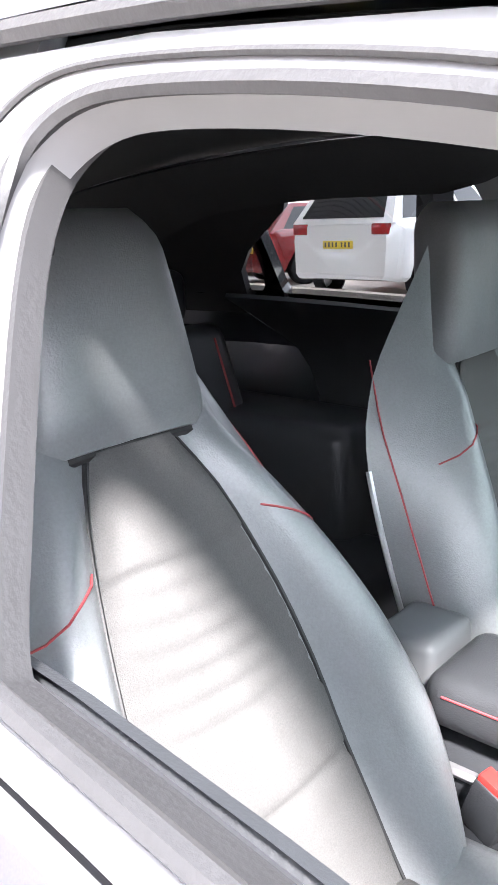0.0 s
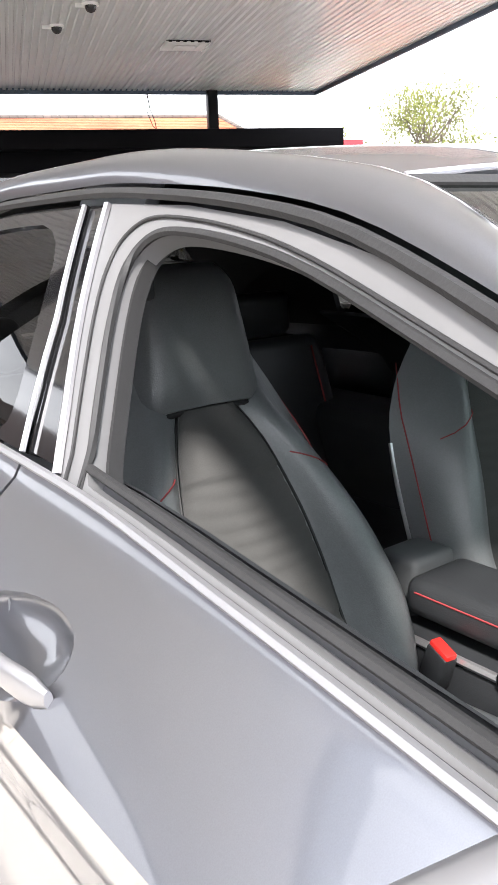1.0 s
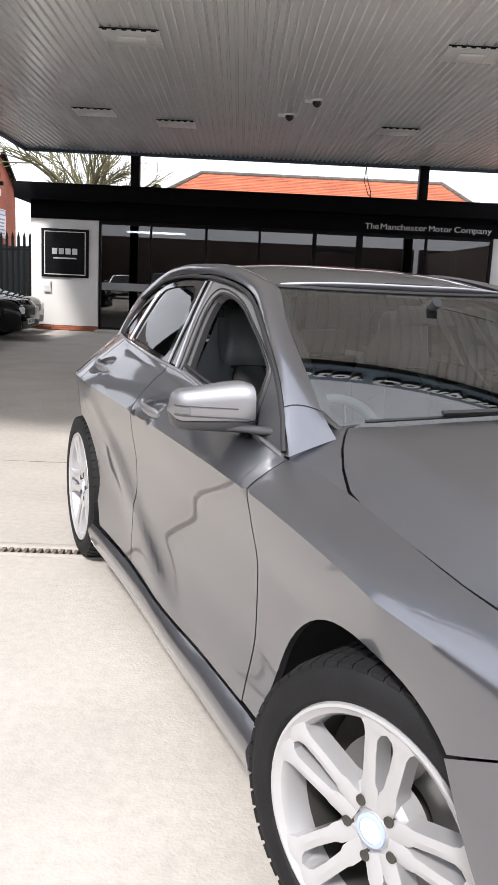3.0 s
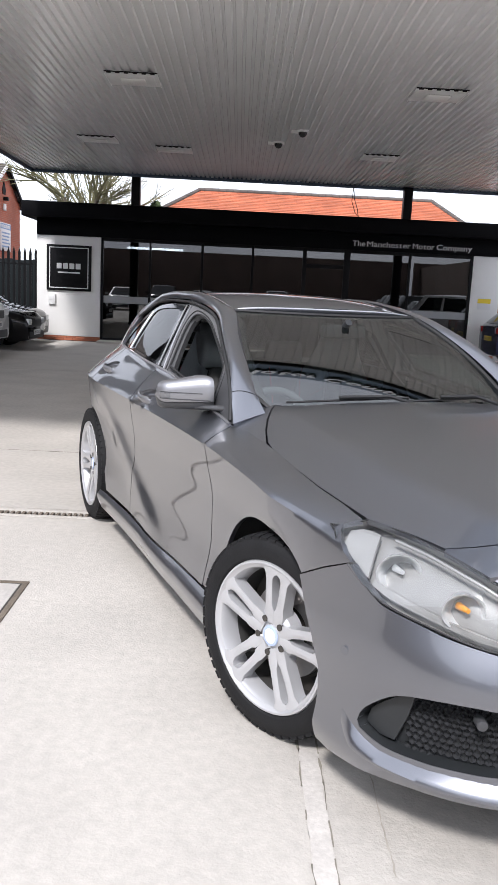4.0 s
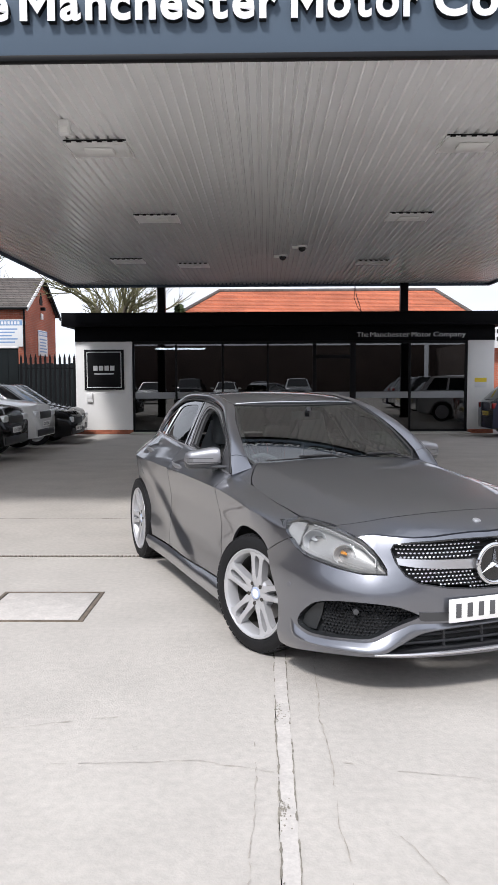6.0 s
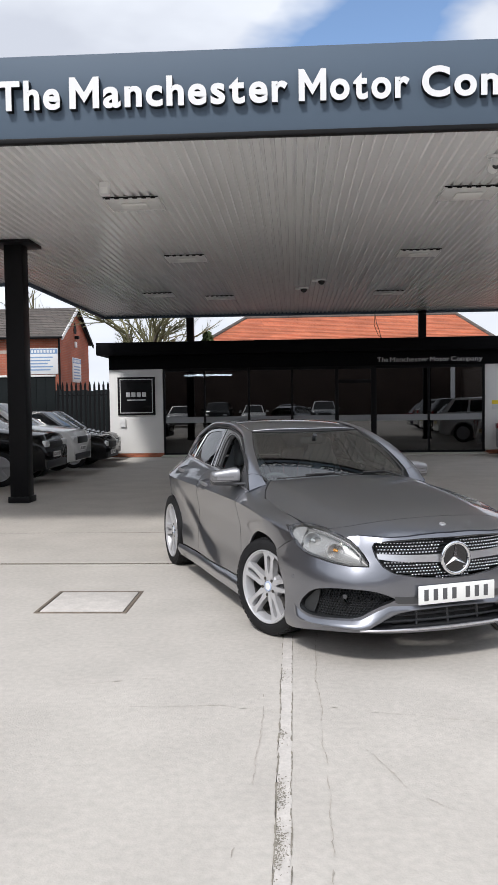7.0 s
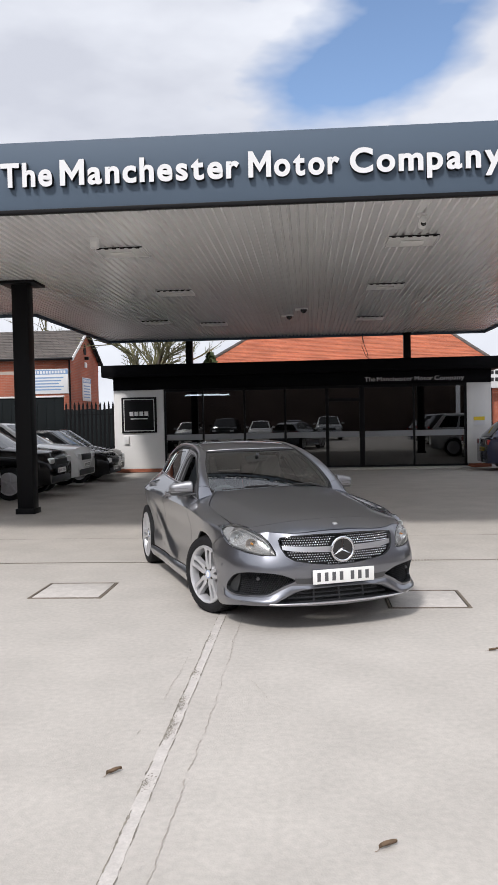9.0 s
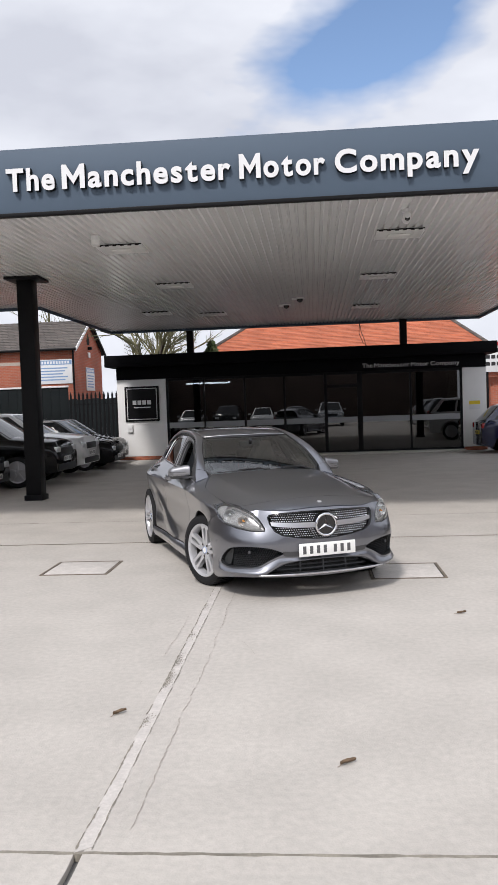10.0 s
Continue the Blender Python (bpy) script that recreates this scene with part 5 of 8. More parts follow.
for sg in (-1, 1):
    head = part("headlight", panel(lamp_r, lamp(sg, 0.06), 0.05, 0.0, flip=(sg < 0)), M_LAMP_BODY, CAR, "milky clear headlight with chrome reflectors")
    ring = cut(lamp_r, 0.05)
    wall_l = bmesh.new()
    out, inn = [wall_l.verts.new(lamp(sg, 0.003)(*p)) for p in ring], [wall_l.verts.new(lamp(sg, 0.062)(*p)) for p in ring]
    for i in range(len(ring)):
        wall_l.faces.new((out[i], out[(i + 1) % len(ring)], inn[(i + 1) % len(ring)], inn[i]))
    part("rim", finish(wall_l, 50), M_LAMP_BODY, head)
    part("seal", tube([lamp(sg, 0.003)(*p) for p in ring], 0.0025, 6, closed=True), M_RUBBER, head)
    lens = part("lens", panel(lamp_r, lamp(sg), 0.05, 0.0, flip=(sg < 0)), M_LENS, head, "clear lens")
    lens.visible_shadow = False
    for s0, v0, r0 in ((1.01, 0.52, 0.060), (0.82, 0.48, 0.054)):
        p = Vector(lamp(sg, 0.045)(s0, v0))
        bowl = bmesh.new()
        seg = 20
        rings = [[bowl.verts.new((rr * math.cos(2 * math.pi * k / seg), dd, rr * math.sin(2 * math.pi * k / seg))) for k in range(seg)] for rr, dd in ((r0, -0.02), (r0 * 0.9, -0.018), (r0 * 0.62, 0.02), (r0 * 0.25, 0.035))]
        for a_, b_ in zip(rings, rings[1:]):
            for k in range(seg):
                bowl.faces.new((a_[k], a_[(k + 1) % seg], b_[(k + 1) % seg], b_[k]))
        bowl.faces.new(rings[-1])
        bmesh.ops.transform(bowl, matrix=Matrix.Translation(p) @ Matrix.Rotation(sg * 0.45, 4, "Z") @ Matrix.Rotation(0.25, 4, "X"), verts=bowl.verts)
        part("reflector", finish(bowl, 40), M_REFLECTOR, head, "round chrome reflector")
        part("bulb", cyl(0.010, 0.006, 0.04, Matrix.Translation(p + Vector((0, -0.004, 0))) @ pose(0, 0, 0, 90, 0, 0), 12), M_REFLECTOR if s0 > 0.9 else M_AMBER, head, "amber bulb" if s0 < 0.9 else "bulb cap")
    part("light_bar", tube([lamp(sg, 0.025)(s, v) for s, v in ((0.60, 0.30), (0.60, 0.75), (0.68, 0.86), (0.80, 0.88), (0.95, 0.88), (1.05, 0.86))], 0.005, 8), M_LAMP_BODY, head, "pale daytime-light bar")
    part("inner_blade", panel([(0.66, 0.12), (1.06, 0.12), (1.06, 0.22), (0.66, 0.20)], lamp(sg, 0.035), 0.05, 0.008, flip=(sg < 0)), M_LAMP_BODY, head, "pale inner blade")
    part("corner_panel", panel([(1.08, 0.15), (1.20, 0.2), (1.20, 0.85), (1.10, 0.85)], lamp(sg, 0.03), 0.04, 0.008, flip=(sg < 0)), M_LAMP_BODY, head, "dull grey corner panel")
    ip = [(sg * s, z) for s, z in intake_r]
    scoop = part("air_intake", panel(ip, at_nose(0.055), 0.03, 0.0), M_MESH, CAR, "black honeycomb air intake")
    lip_bm = bmesh.new()
    ring = cut(ip, 0.03)
    out, inn = [lip_bm.verts.new(at_nose(0.002)(*p)) for p in ring], [lip_bm.verts.new(at_nose(0.06)(*q)) for q in cut(ip, 0.03)]
    for i in range(len(ring)):
        lip_bm.faces.new((out[i], out[(i + 1) % len(ring)], inn[(i + 1) % len(ring)], inn[i]))
    part("surround", finish(lip_bm, 50), M_MESH, scoop)
    part("corner_blade", panel([(sg * s, z) for s, z in ((1.034, 0.318), (1.018, 0.36), (0.97, 0.400), (0.92, 0.434), (0.88, 0.448), (0.90, 0.38), (0.935, 0.300), (0.985, 0.300))], at_nose(0.03), 0.03, 0.01), M_MESH, scoop)
    cells = bmesh.new()
    inner = swell(ip, 0.93)
    for row in range(14):
        for col in range(40):
            s0, z0 = 0.36 + 0.022 * col + (0.011 if row % 2 else 0), 0.280 + 0.0165 * row
            if s0 < 0.90 and inside((sg * s0, z0), inner):
                f0 = at_nose(0.042)
                c0 = [Vector(f0(sg * (s0 + rr * math.cos(radians(a))), z0 + rr * math.sin(radians(a)))) for rr in (0.0118,) for a in range(30, 390, 60)]
                c1 = [Vector(at_nose(0.054)(sg * (s0 + 0.0085 * math.cos(radians(a))), z0 + 0.0085 * math.sin(radians(a)))) for a in range(30, 390, 60)]
                a_, b_ = [cells.verts.new(v) for v in c0], [cells.verts.new(v) for v in c1]
                for k in range(6):
                    cells.faces.new((a_[k], a_[(k + 1) % 6], b_[(k + 1) % 6], b_[k]))
    tagged(part("honeycomb", cells, M_HONEY, scoop, "dark honeycomb mesh"), kind="stuff")
    p = Vector(at_nose(0.03)(sg * 0.70, 0.425))
    part("parking_sensor", cyl(0.016, 0.014, 0.04, Matrix.Translation(p) @ pose(0, 0, 0, 90, 0, 0) @ pose(0, 0, 0, 0, sg * 25, 0), 16, bevel=0.003), M_SATIN, scoop)
    p = Vector(at_nose(-0.001)(sg * 1.10, 0.50))
    part("parking_sensor", cyl(0.012, 0.012, 0.006, Matrix.Translation(p) @ pose(0, 0, 0, 90, 0, sg * 62), 16), M_PAINT, bumper)

grille = part("grille", panel(grille_p[::-1], at_nose(0.07), 0.05, 0.0), M_INK, CAR, "black grille with rows of chrome studs")
part("surround", loop_tube(grille_p, at_nose(0.004), 0.005), M_GLOSS_BLACK, grille, "thin black surround")
stud = bmesh.new()
bmesh.ops.create_uvsphere(stud, u_segments=6, v_segments=4, radius=0.0072)
stud_me = mesh_of("stud", finish(stud, 60), M_CHROME)
gin = swell(grille_p, 0.955)
for row in range(13):
    for col in range(-26, 27):
        s0, z0 = 0.0215 * col + (0.01075 if row % 2 else 0), 0.535 + 0.0185 * row
        near_bar = abs(z0 - (0.648 + 0.02 * abs(s0))) < 0.022
        if inside((s0, z0), gin) and math.hypot(s0, z0 - 0.645) > 0.105 and not near_bar:
            ob = new("stud", stud_me)
            ob.parent = grille
            ob.matrix_basis = Matrix.Translation(at_nose(0.03)(s0, z0)) @ Matrix.Diagonal((1.25, 1.0, 0.85, 1))
back_bars = bmesh.new()
for row in range(13):
    z0 = 0.535 + 0.0185 * row
    run = [s / 50 for s in range(-26, 27) if inside((s / 50, z0), gin)]
    if len(run) > 2:
        add(back_bars, tube([at_nose(0.045)(s, z0) for s in run], 0.0035, 4))
part("lattice", back_bars, M_MESH, grille)
for sg in (-1, 1):
    bar = [(0.085, 0.668), (0.25, 0.672), (0.40, 0.678), (0.495, 0.682), (0.485, 0.652), (0.40, 0.640), (0.25, 0.630), (0.085, 0.622)]
    part("louvre", panel([(sg * s, z) for s, z in bar], at_nose(0.012), 0.03, 0.02), M_TRIM_SILVER, grille, "silver louvre")
c = Vector(at_nose(0.0)(0.0, 0.645)) + Vector((0, -0.012, 0))
part("badge_disc", cyl(0.088, 0.088, 0.02, Matrix.Translation(c + Vector((0, 0.014, 0))) @ pose(0, 0, 0, 90, 0, 0), 40), M_GLOSS_BLACK, grille)
part("badge_ring", tube([c + Vector((0.092 * math.cos(2 * math.pi * k / 40), 0, 0.092 * math.sin(2 * math.pi * k / 40))) for k in range(40)], 0.0115, 8, closed=True), M_CHROME, grille, "chrome ring")
for k in range(3):
    a = radians(90 + 120 * k)
    d, n = Vector((math.cos(a), 0, math.sin(a))), Vector((-math.sin(a), 0, math.cos(a)))
    blade = bmesh.new()
    v = [blade.verts.new(c + w) for w in (d * 0.088, n * 0.016 - d * 0.004, -n * 0.016 - d * 0.004, Vector((0, -0.016, 0)), d * 0.088 + Vector((0, 0.006, 0)), n * 0.016 + Vector((0, 0.006, 0)), -n * 0.016 + Vector((0, 0.006, 0)))]
    for f in ((0, 1, 3), (0, 3, 2), (0, 4, 5, 1), (0, 2, 6, 4)):
        blade.faces.new([v[i] for i in f])
    bmesh.ops.recalc_face_normals(blade, faces=blade.faces[:])
    part("badge_blade", blade, M_CHROME, grille, "chrome blade")
low = part("lower_intake", panel(low_p[::-1], at_nose(0.12), 0.05, 0.0), M_INK, CAR, "black lower air intake with slats")
lw = bmesh.new()
ring = cut(low_p, 0.03)
out, inn = [lw.verts.new(at_nose(0.002)(*p)) for p in ring], [lw.verts.new(at_nose(0.122)(*p)) for p in ring]
for i in range(len(ring)):
    lw.faces.new((out[i], out[(i + 1) % len(ring)], inn[(i + 1) % len(ring)], inn[i]))
part("lining", finish(lw, 50), M_SATIN, low)
for z0, w0 in ((0.265, 0.44), (0.300, 0.36)):
    part("slat", tube([at_nose(0.06)(s / 20 * w0, z0) for s in range(-20, 21)], 0.008, 6), M_SATIN, low)
for s0 in (-0.22, 0.0, 0.22):
    part("strut", tube([at_nose(0.065)(s0, 0.24), at_nose(0.065)(s0, 0.335)], 0.008, 6), M_SATIN, low)
mid = [(0.0, 0.430), (0.275, 0.429), (0.333, 0.430), (0.392, 0.434), (0.385, 0.396), (0.364, 0.388), (0.274, 0.384), (0.0, 0.384)]
part("black_insert", panel((mid + [(-s, z) for s, z in mid[-2:0:-1]])[::-1], at_nose(-0.003), 0.04, 0.008), M_SATIN, CAR)


def plate(parent, m, face):
    p = part("number_plate", box((-0.26, -0.012, -0.056), (0.26, 0.0, 0.056), 0.004), face, parent, "plate with plain dark bars", m)
    for i in range(7):
        x = -0.232 + i * 0.063 + (0.03 if i > 3 else 0)
        part("plate_bar", box((x + 0.006, -0.0135, -0.034), (x + 0.036, -0.012, 0.034), 0.0005), M_PLATE_INK, p)
    return p


plate(CAR, Matrix.Translation(Vector(nose(0, 0.44)) + Vector((0, -0.008, 0))), M_PLATE)


# ---- tail ----
def tail(x, z):
    y = 3.36 - 0.16 * (abs(x) / 0.80) ** 3.5
    return (x, y - spline([(0.18, 0.05), (0.3, 0.0), (0.6, 0.0), (0.72, 0.05), (0.9, 0.07), (1.05, 0.10), (1.35, 0.22)], z), z)


part("rear_bumper", panel([(-0.72, 0.2), (0.72, 0.2), (0.74, 0.64), (-0.74, 0.64)], tail, 0.06, 0.02, flip=True), M_PAINT, CAR)
gate = part("tailgate", panel([(-0.55, 0.65), (0.55, 0.65), (0.66, 1.02), (-0.66, 1.02)], tail, 0.06, 0.02, flip=True), M_PAINT, CAR)
rw = part("rear_window", panel([(-0.62, 1.03), (0.62, 1.03), (0.46, 1.31), (-0.46, 1.31)], tail, 0.06, 0.0, flip=True), M_TINT_GLASS, CAR, "dark tinted rear window")
rw.visible_shadow = False
for sg in (-1, 1):
    part("tail_light", panel([(sg * 0.56, 0.70), (sg * 0.70, 0.72), (sg * 0.69, 0.97), (sg * 0.62, 1.0)], tail, 0.05, 0.02, flip=True), M_TAIL, CAR, "red tail light")
plate(gate, Matrix.Translation((0, 3.335, 0.80)) @ pose(0, 0, 0, 0, 0, 180), M_PLATE_Y)
part("underbody", box((-0.70, -0.45, 0.16), (0.70, 3.0, 0.2), 0.02), M_RUBBER, CAR)


# door handles
for doors, c in ((doors_f, HANDLES[0]), (doors_r, HANDLES[1])):
    for door, s in zip(doors, (-1, 1)):
        bowl = bmesh.new()
        rings = []
        for k, dp in ((1.0, 0.0), (0.9, 0.012), (0.65, 0.026), (0.3, 0.032)):
            rings.append([bowl.verts.new((s * (side(*p) - dp), p[0], p[1])) for p in bowl_ring(c, k)])
        for a_, b_ in zip(rings, rings[1:]):
            for k in range(28):
                bowl.faces.new((a_[k], a_[(k + 1) % 28], b_[(k + 1) % 28], b_[k]))
        bowl.faces.new(rings[-1])
        bmesh.ops.recalc_face_normals(bowl, faces=bowl.faces[:])
        part("handle_recess", finish(bowl, 60), M_PAINT, door)
        grip = bmesh.new()
        n, ringv = 14, []
        for i in range(n + 1):
            t = i / n
            y = c[0] + 0.125 - 0.245 * t
            z = c[1] + 0.013 - 0.018 * t
            out = 0.002 + 0.028 * math.sin(math.pi * (0.04 + 0.92 * t))
            ends = min(1.0, max(0.15, (t + 0.04) / 0.12, ), max(0.15, (1.04 - t) / 0.14)) ** 0.6
            hz, hx = (0.010 + 0.010 * t) * ends, 0.010 * ends
            x = side(y, z) + out
            ringv.append([grip.verts.new((s * (x + hx * math.cos(a)), y, z + hz * math.sin(a))) for a in (2 * math.pi * k / 10 for k in range(10))])
        for a_, b_ in zip(ringv, ringv[1:]):
            for k in range(10):
                grip.faces.new((a_[k], a_[(k + 1) % 10], b_[(k + 1) % 10], b_[k]))
        grip.faces.new(ringv[0])
        grip.faces.new(ringv[-1])
        bmesh.ops.recalc_face_normals(grip, faces=grip.faces[:])
        part("handle", finish(grip, 60), M_MIRROR_SILVER, door, "painted grab handle")


# ---- wheels ----
M_BARREL = mat("dusty_wheel_barrel", (0.07, 0.068, 0.065), 0.55, metal=0.4, var=0.2, scale=10)

def lathe(profile, segs=48, closed=False):
    """Turns (x, radius) points round the x axis."""
    b = bmesh.new()
    rings = [[b.verts.new((x, r * math.cos(2 * math.pi * k / segs), r * math.sin(2 * math.pi * k / segs))) for k in range(segs)] for x, r in profile]
    pairs = list(zip(rings, rings[1:])) + ([(rings[-1], rings[0])] if closed else [])
    for p, q in pairs:
        for k in range(segs):
            b.faces.new((p[k], p[(k + 1) % segs], q[(k + 1) % segs], q[k]))
    bmesh.ops.recalc_face_normals(b, faces=b.faces[:])
    return finish(b, 32)


def make_wheel(name):
    w = part(name, lathe([(-0.100, 0.238), (-0.112, 0.250), (-0.115, 0.275), (-0.110, 0.297), (-0.098, 0.312), (-0.088, 0.3165), (0.088, 0.3165), (0.098, 0.312), (0.11, 0.29), (0.108, 0.25), (0.10, 0.238)], 64), M_TYRE, CAR, "low-profile tyre on a silver ten-spoke alloy wheel")
    blocks = bmesh.new()
    for k in range(54):
        for j, (x0, x1) in enumerate(((-0.104, -0.070), (-0.060, -0.032), (-0.022, 0.022), (0.032, 0.060), (0.070, 0.104))):
            sk = 0.18 if j in (0, 4) else 0.3
            a0, a1 = 2 * math.pi * (k + 0.10) / 54, 2 * math.pi * (k + 0.86) / 54
            vv = []
            for x, a, r in ((x0, a0, 0.312), (x1, a0, 0.312), (x1, a1, 0.312), (x0, a1, 0.312), (x0, a0, 0.3215), (x1, a0, 0.3215), (x1, a1, 0.3215), (x0, a1, 0.3215)):
                a += sk * (x - x0) * (1 if x < 0 else -1)
                rr = r - (0.007 if abs(x) > 0.1 else 0.0)
                vv.append(blocks.verts.new((x, rr * math.cos(a), rr * math.sin(a))))
            for f in ((4, 5, 6, 7), (0, 1, 5, 4), (1, 2, 6, 5), (2, 3, 7, 6), (3, 0, 4, 7)):
                blocks.faces.new([vv[i] for i in f])
    bmesh.ops.recalc_face_normals(blocks, faces=blocks.faces[:])
    tagged(part("tread", blocks, M_TYRE, w), kind="stuff")
    part("rim", lathe([(-0.104, 0.243), (-0.111, 0.240), (-0.112, 0.234), (-0.106, 0.228), (-0.102, 0.220), (-0.090, 0.213), (-0.040, 0.209)], 56), M_SILVER, w, "bright silver rim")
    part("barrel", lathe([(-0.040, 0.209), (0.06, 0.205), (0.095, 0.225), (0.10, 0.238)], 56), M_BARREL, w, "dull grey wheel barrel")
    spoke = bmesh.new()
    for sgn in (-1, 1):
        vv = []
        for r, off, wd, xf in ((0.040, 0.016, 0.020, -0.084), (0.088, 0.0215, 0.0195, -0.090), (0.10, 0.0240, 0.0148, -0.092), (0.15, 0.0295, 0.0138, -0.097), (0.190, 0.0325, 0.0145, -0.101), (0.204, 0.0325, 0.0200, -0.102), (0.212, 0.0300, 0.0300, -0.103), (0.228, 0.031, 0.034, -0.103)):
            vv.append([spoke.verts.new(p) for p in ((xf, sgn * off - wd, r), (xf - 0.005, sgn * off, r), (xf, sgn * off + wd, r), (xf + 0.045, sgn * off + wd * 0.9, r), (xf + 0.045, sgn * off - wd * 0.9, r))])
        for a_, b_ in zip(vv, vv[1:]):
            for k in range(5):
                spoke.faces.new((a_[k], a_[(k + 1) % 5], b_[(k + 1) % 5], b_[k]))
        spoke.faces.new(vv[0])
        spoke.faces.new(vv[-1])
    bmesh.ops.recalc_face_normals(spoke, faces=spoke.faces[:])
    sme = mesh_of("spoke", finish(spoke, 35), M_SILVER)
    for k in range(5):
        ob = new("spoke", sme)
        ob.parent = w
        ob.matrix_basis = Matrix.Rotation(radians(72 * k + 8), 4, "X")
    part("hub", lathe([(-0.085, 0.001), (-0.085, 0.034), (-0.080, 0.040), (-0.080, 0.072), (-0.07, 0.085), (-0.03, 0.09)], 40), M_SILVER, w)
    part("hub_cap", lathe([(-0.0895, 0.0005), (-0.0895, 0.024), (-0.088, 0.026)], 32), M_PLATE, w, "pale hub cap with blue rim")
    part("cap_ring", lathe([(-0.0905, 0.0245), (-0.091, 0.028), (-0.090, 0.032), (-0.086, 0.0335)], 32), M_CAP_BLUE, w)
    # near-black plugs that draw the shaded bolt holes round the hub
    bolt = cyl(0.0105, 0.0105, 0.012, pose(0, 0, 0, 0, 90, 0), 10)
    bme = mesh_of("wheel_bolt", bolt, M_DARK_GAP)
    for k in range(5):
        ob = new("wheel_bolt", bme)
        ob.parent = w
        a = radians(72 * k + 44)
        ob.matrix_basis = Matrix.Translation((-0.0855, 0.056 * math.sin(a) * -1, 0.056 * math.cos(a)))
    part("brake_disc", lathe([(-0.005, 0.08), (-0.010, 0.085), (-0.010, 0.150), (0.01, 0.150), (0.01, 0.08)], 40), M_DISC, w, "steel brake disc")
    part("caliper", box((-0.045, -0.05, 0.10), (0.03, 0.05, 0.165), 0.012), M_DISC, w)
    part("backing", lathe([(0.03, 0.02), (0.03, 0.205)], 32), M_DARK_GAP, w)
    return w


WX, WZ = 0.790, 0.333
front_wheel = make_wheel("wheel")
BIG = Matrix.Scale(1.045, 4)
front_wheel.matrix_basis = pose(-0.755, 0.10, WZ, 0, 0, 20) @ BIG
for m in (pose(0.755, 0.10, WZ, 0, 0, 180 + 20), pose(-WX + 0.015, 2.785, WZ, 40), pose(WX - 0.015, 2.785, WZ, 0, 0, 180)):
    copy_thing(front_wheel, m @ BIG)


def liner(cy, r, s):
    b = bmesh.new()
    xs = (0.55, 0.70, 0.80, 0.862)
    rim_l = [(cy + (r + 0.012) * math.cos(radians(a)), 0.335 + (r + 0.012) * math.sin(radians(a))) for a in range(-20, 201, 10)]
    rows = [[b.verts.new((s * min(x, side(y, z) - 0.015 - 0.003 * (3 - i)), y, z)) for y, z in rim_l] for i, x in enumerate(xs)]
    for p, q in zip(rows, rows[1:]):
        for k in range(len(p) - 1):
            b.faces.new((p[k], p[k + 1], q[k + 1], q[k]))
    back = [b.verts.new(v.co.copy()) for v in rows[0]]
    b.faces.new(back)
    return finish(b, 50)


for cy, r in ((F_ARCH[0] + 0.045, F_ARCH[2] + 0.045), (R_ARCH[0], R_ARCH[2])):
    pair("wheel_arch_liner", lambda s: liner(cy, r, s), M_RUBBER, "black wheel-arch liner")


# ---- door mirrors ----
def mirror_shell(s, z_lo, z_hi, grow=0.0):
    """Housing from its inner end to the tip, between two shares of its height."""
    b = bmesh.new()
    rows = []
    n, m = 18, 28
    for i in range(n + 1):
        u = i / n
        x = 0.766 + 0.205 * u
        taper = max(0.02, (1 - max(0, (u - 0.84) / 0.16) ** 2.6)) ** 0.5 if u > 0.84 else 1.0
        taper *= (0.90 + 0.10 * min(1, u / 0.08)) if u < 0.08 else 1.0
        hz = 0.076 - 0.022 * u - 0.010 * max(0.0, 0.25 - u)
        h = hz * taper + grow
        d = (0.072 - 0.022 * u) * taper + grow
        zc, yc = 0.941 + hz, 0.965 + 0.085 * u
        row = []
        for k in range(m):
            a = 2 * math.pi * k / m
            ca, sa = math.cos(a), math.sin(a)
            e = 2.0 / 3.2
            yy = yc + d * math.copysign(abs(ca) ** e, ca) * (1.0 if ca < 0 else 0.55)
            zz = zc + h * math.copysign(abs(sa) ** e, sa)
            row.append((s * x, yy, min(max(zz, zc - h + 2 * h * z_lo), zc - h + 2 * h * z_hi)))
        rows.append([b.verts.new(p) for p in row])
    for p, q in zip(rows, rows[1:]):
        for k in range(m):
            b.faces.new((p[k], p[(k + 1) % m], q[(k + 1) % m], q[k]))
    b.faces.new(rows[0])
    b.faces.new(rows[-1])
    bmesh.ops.remove_doubles(b, verts=b.verts[:], dist=0.0004)
    bmesh.ops.recalc_face_normals(b, faces=b.faces[:])
    return finish(b, 55)


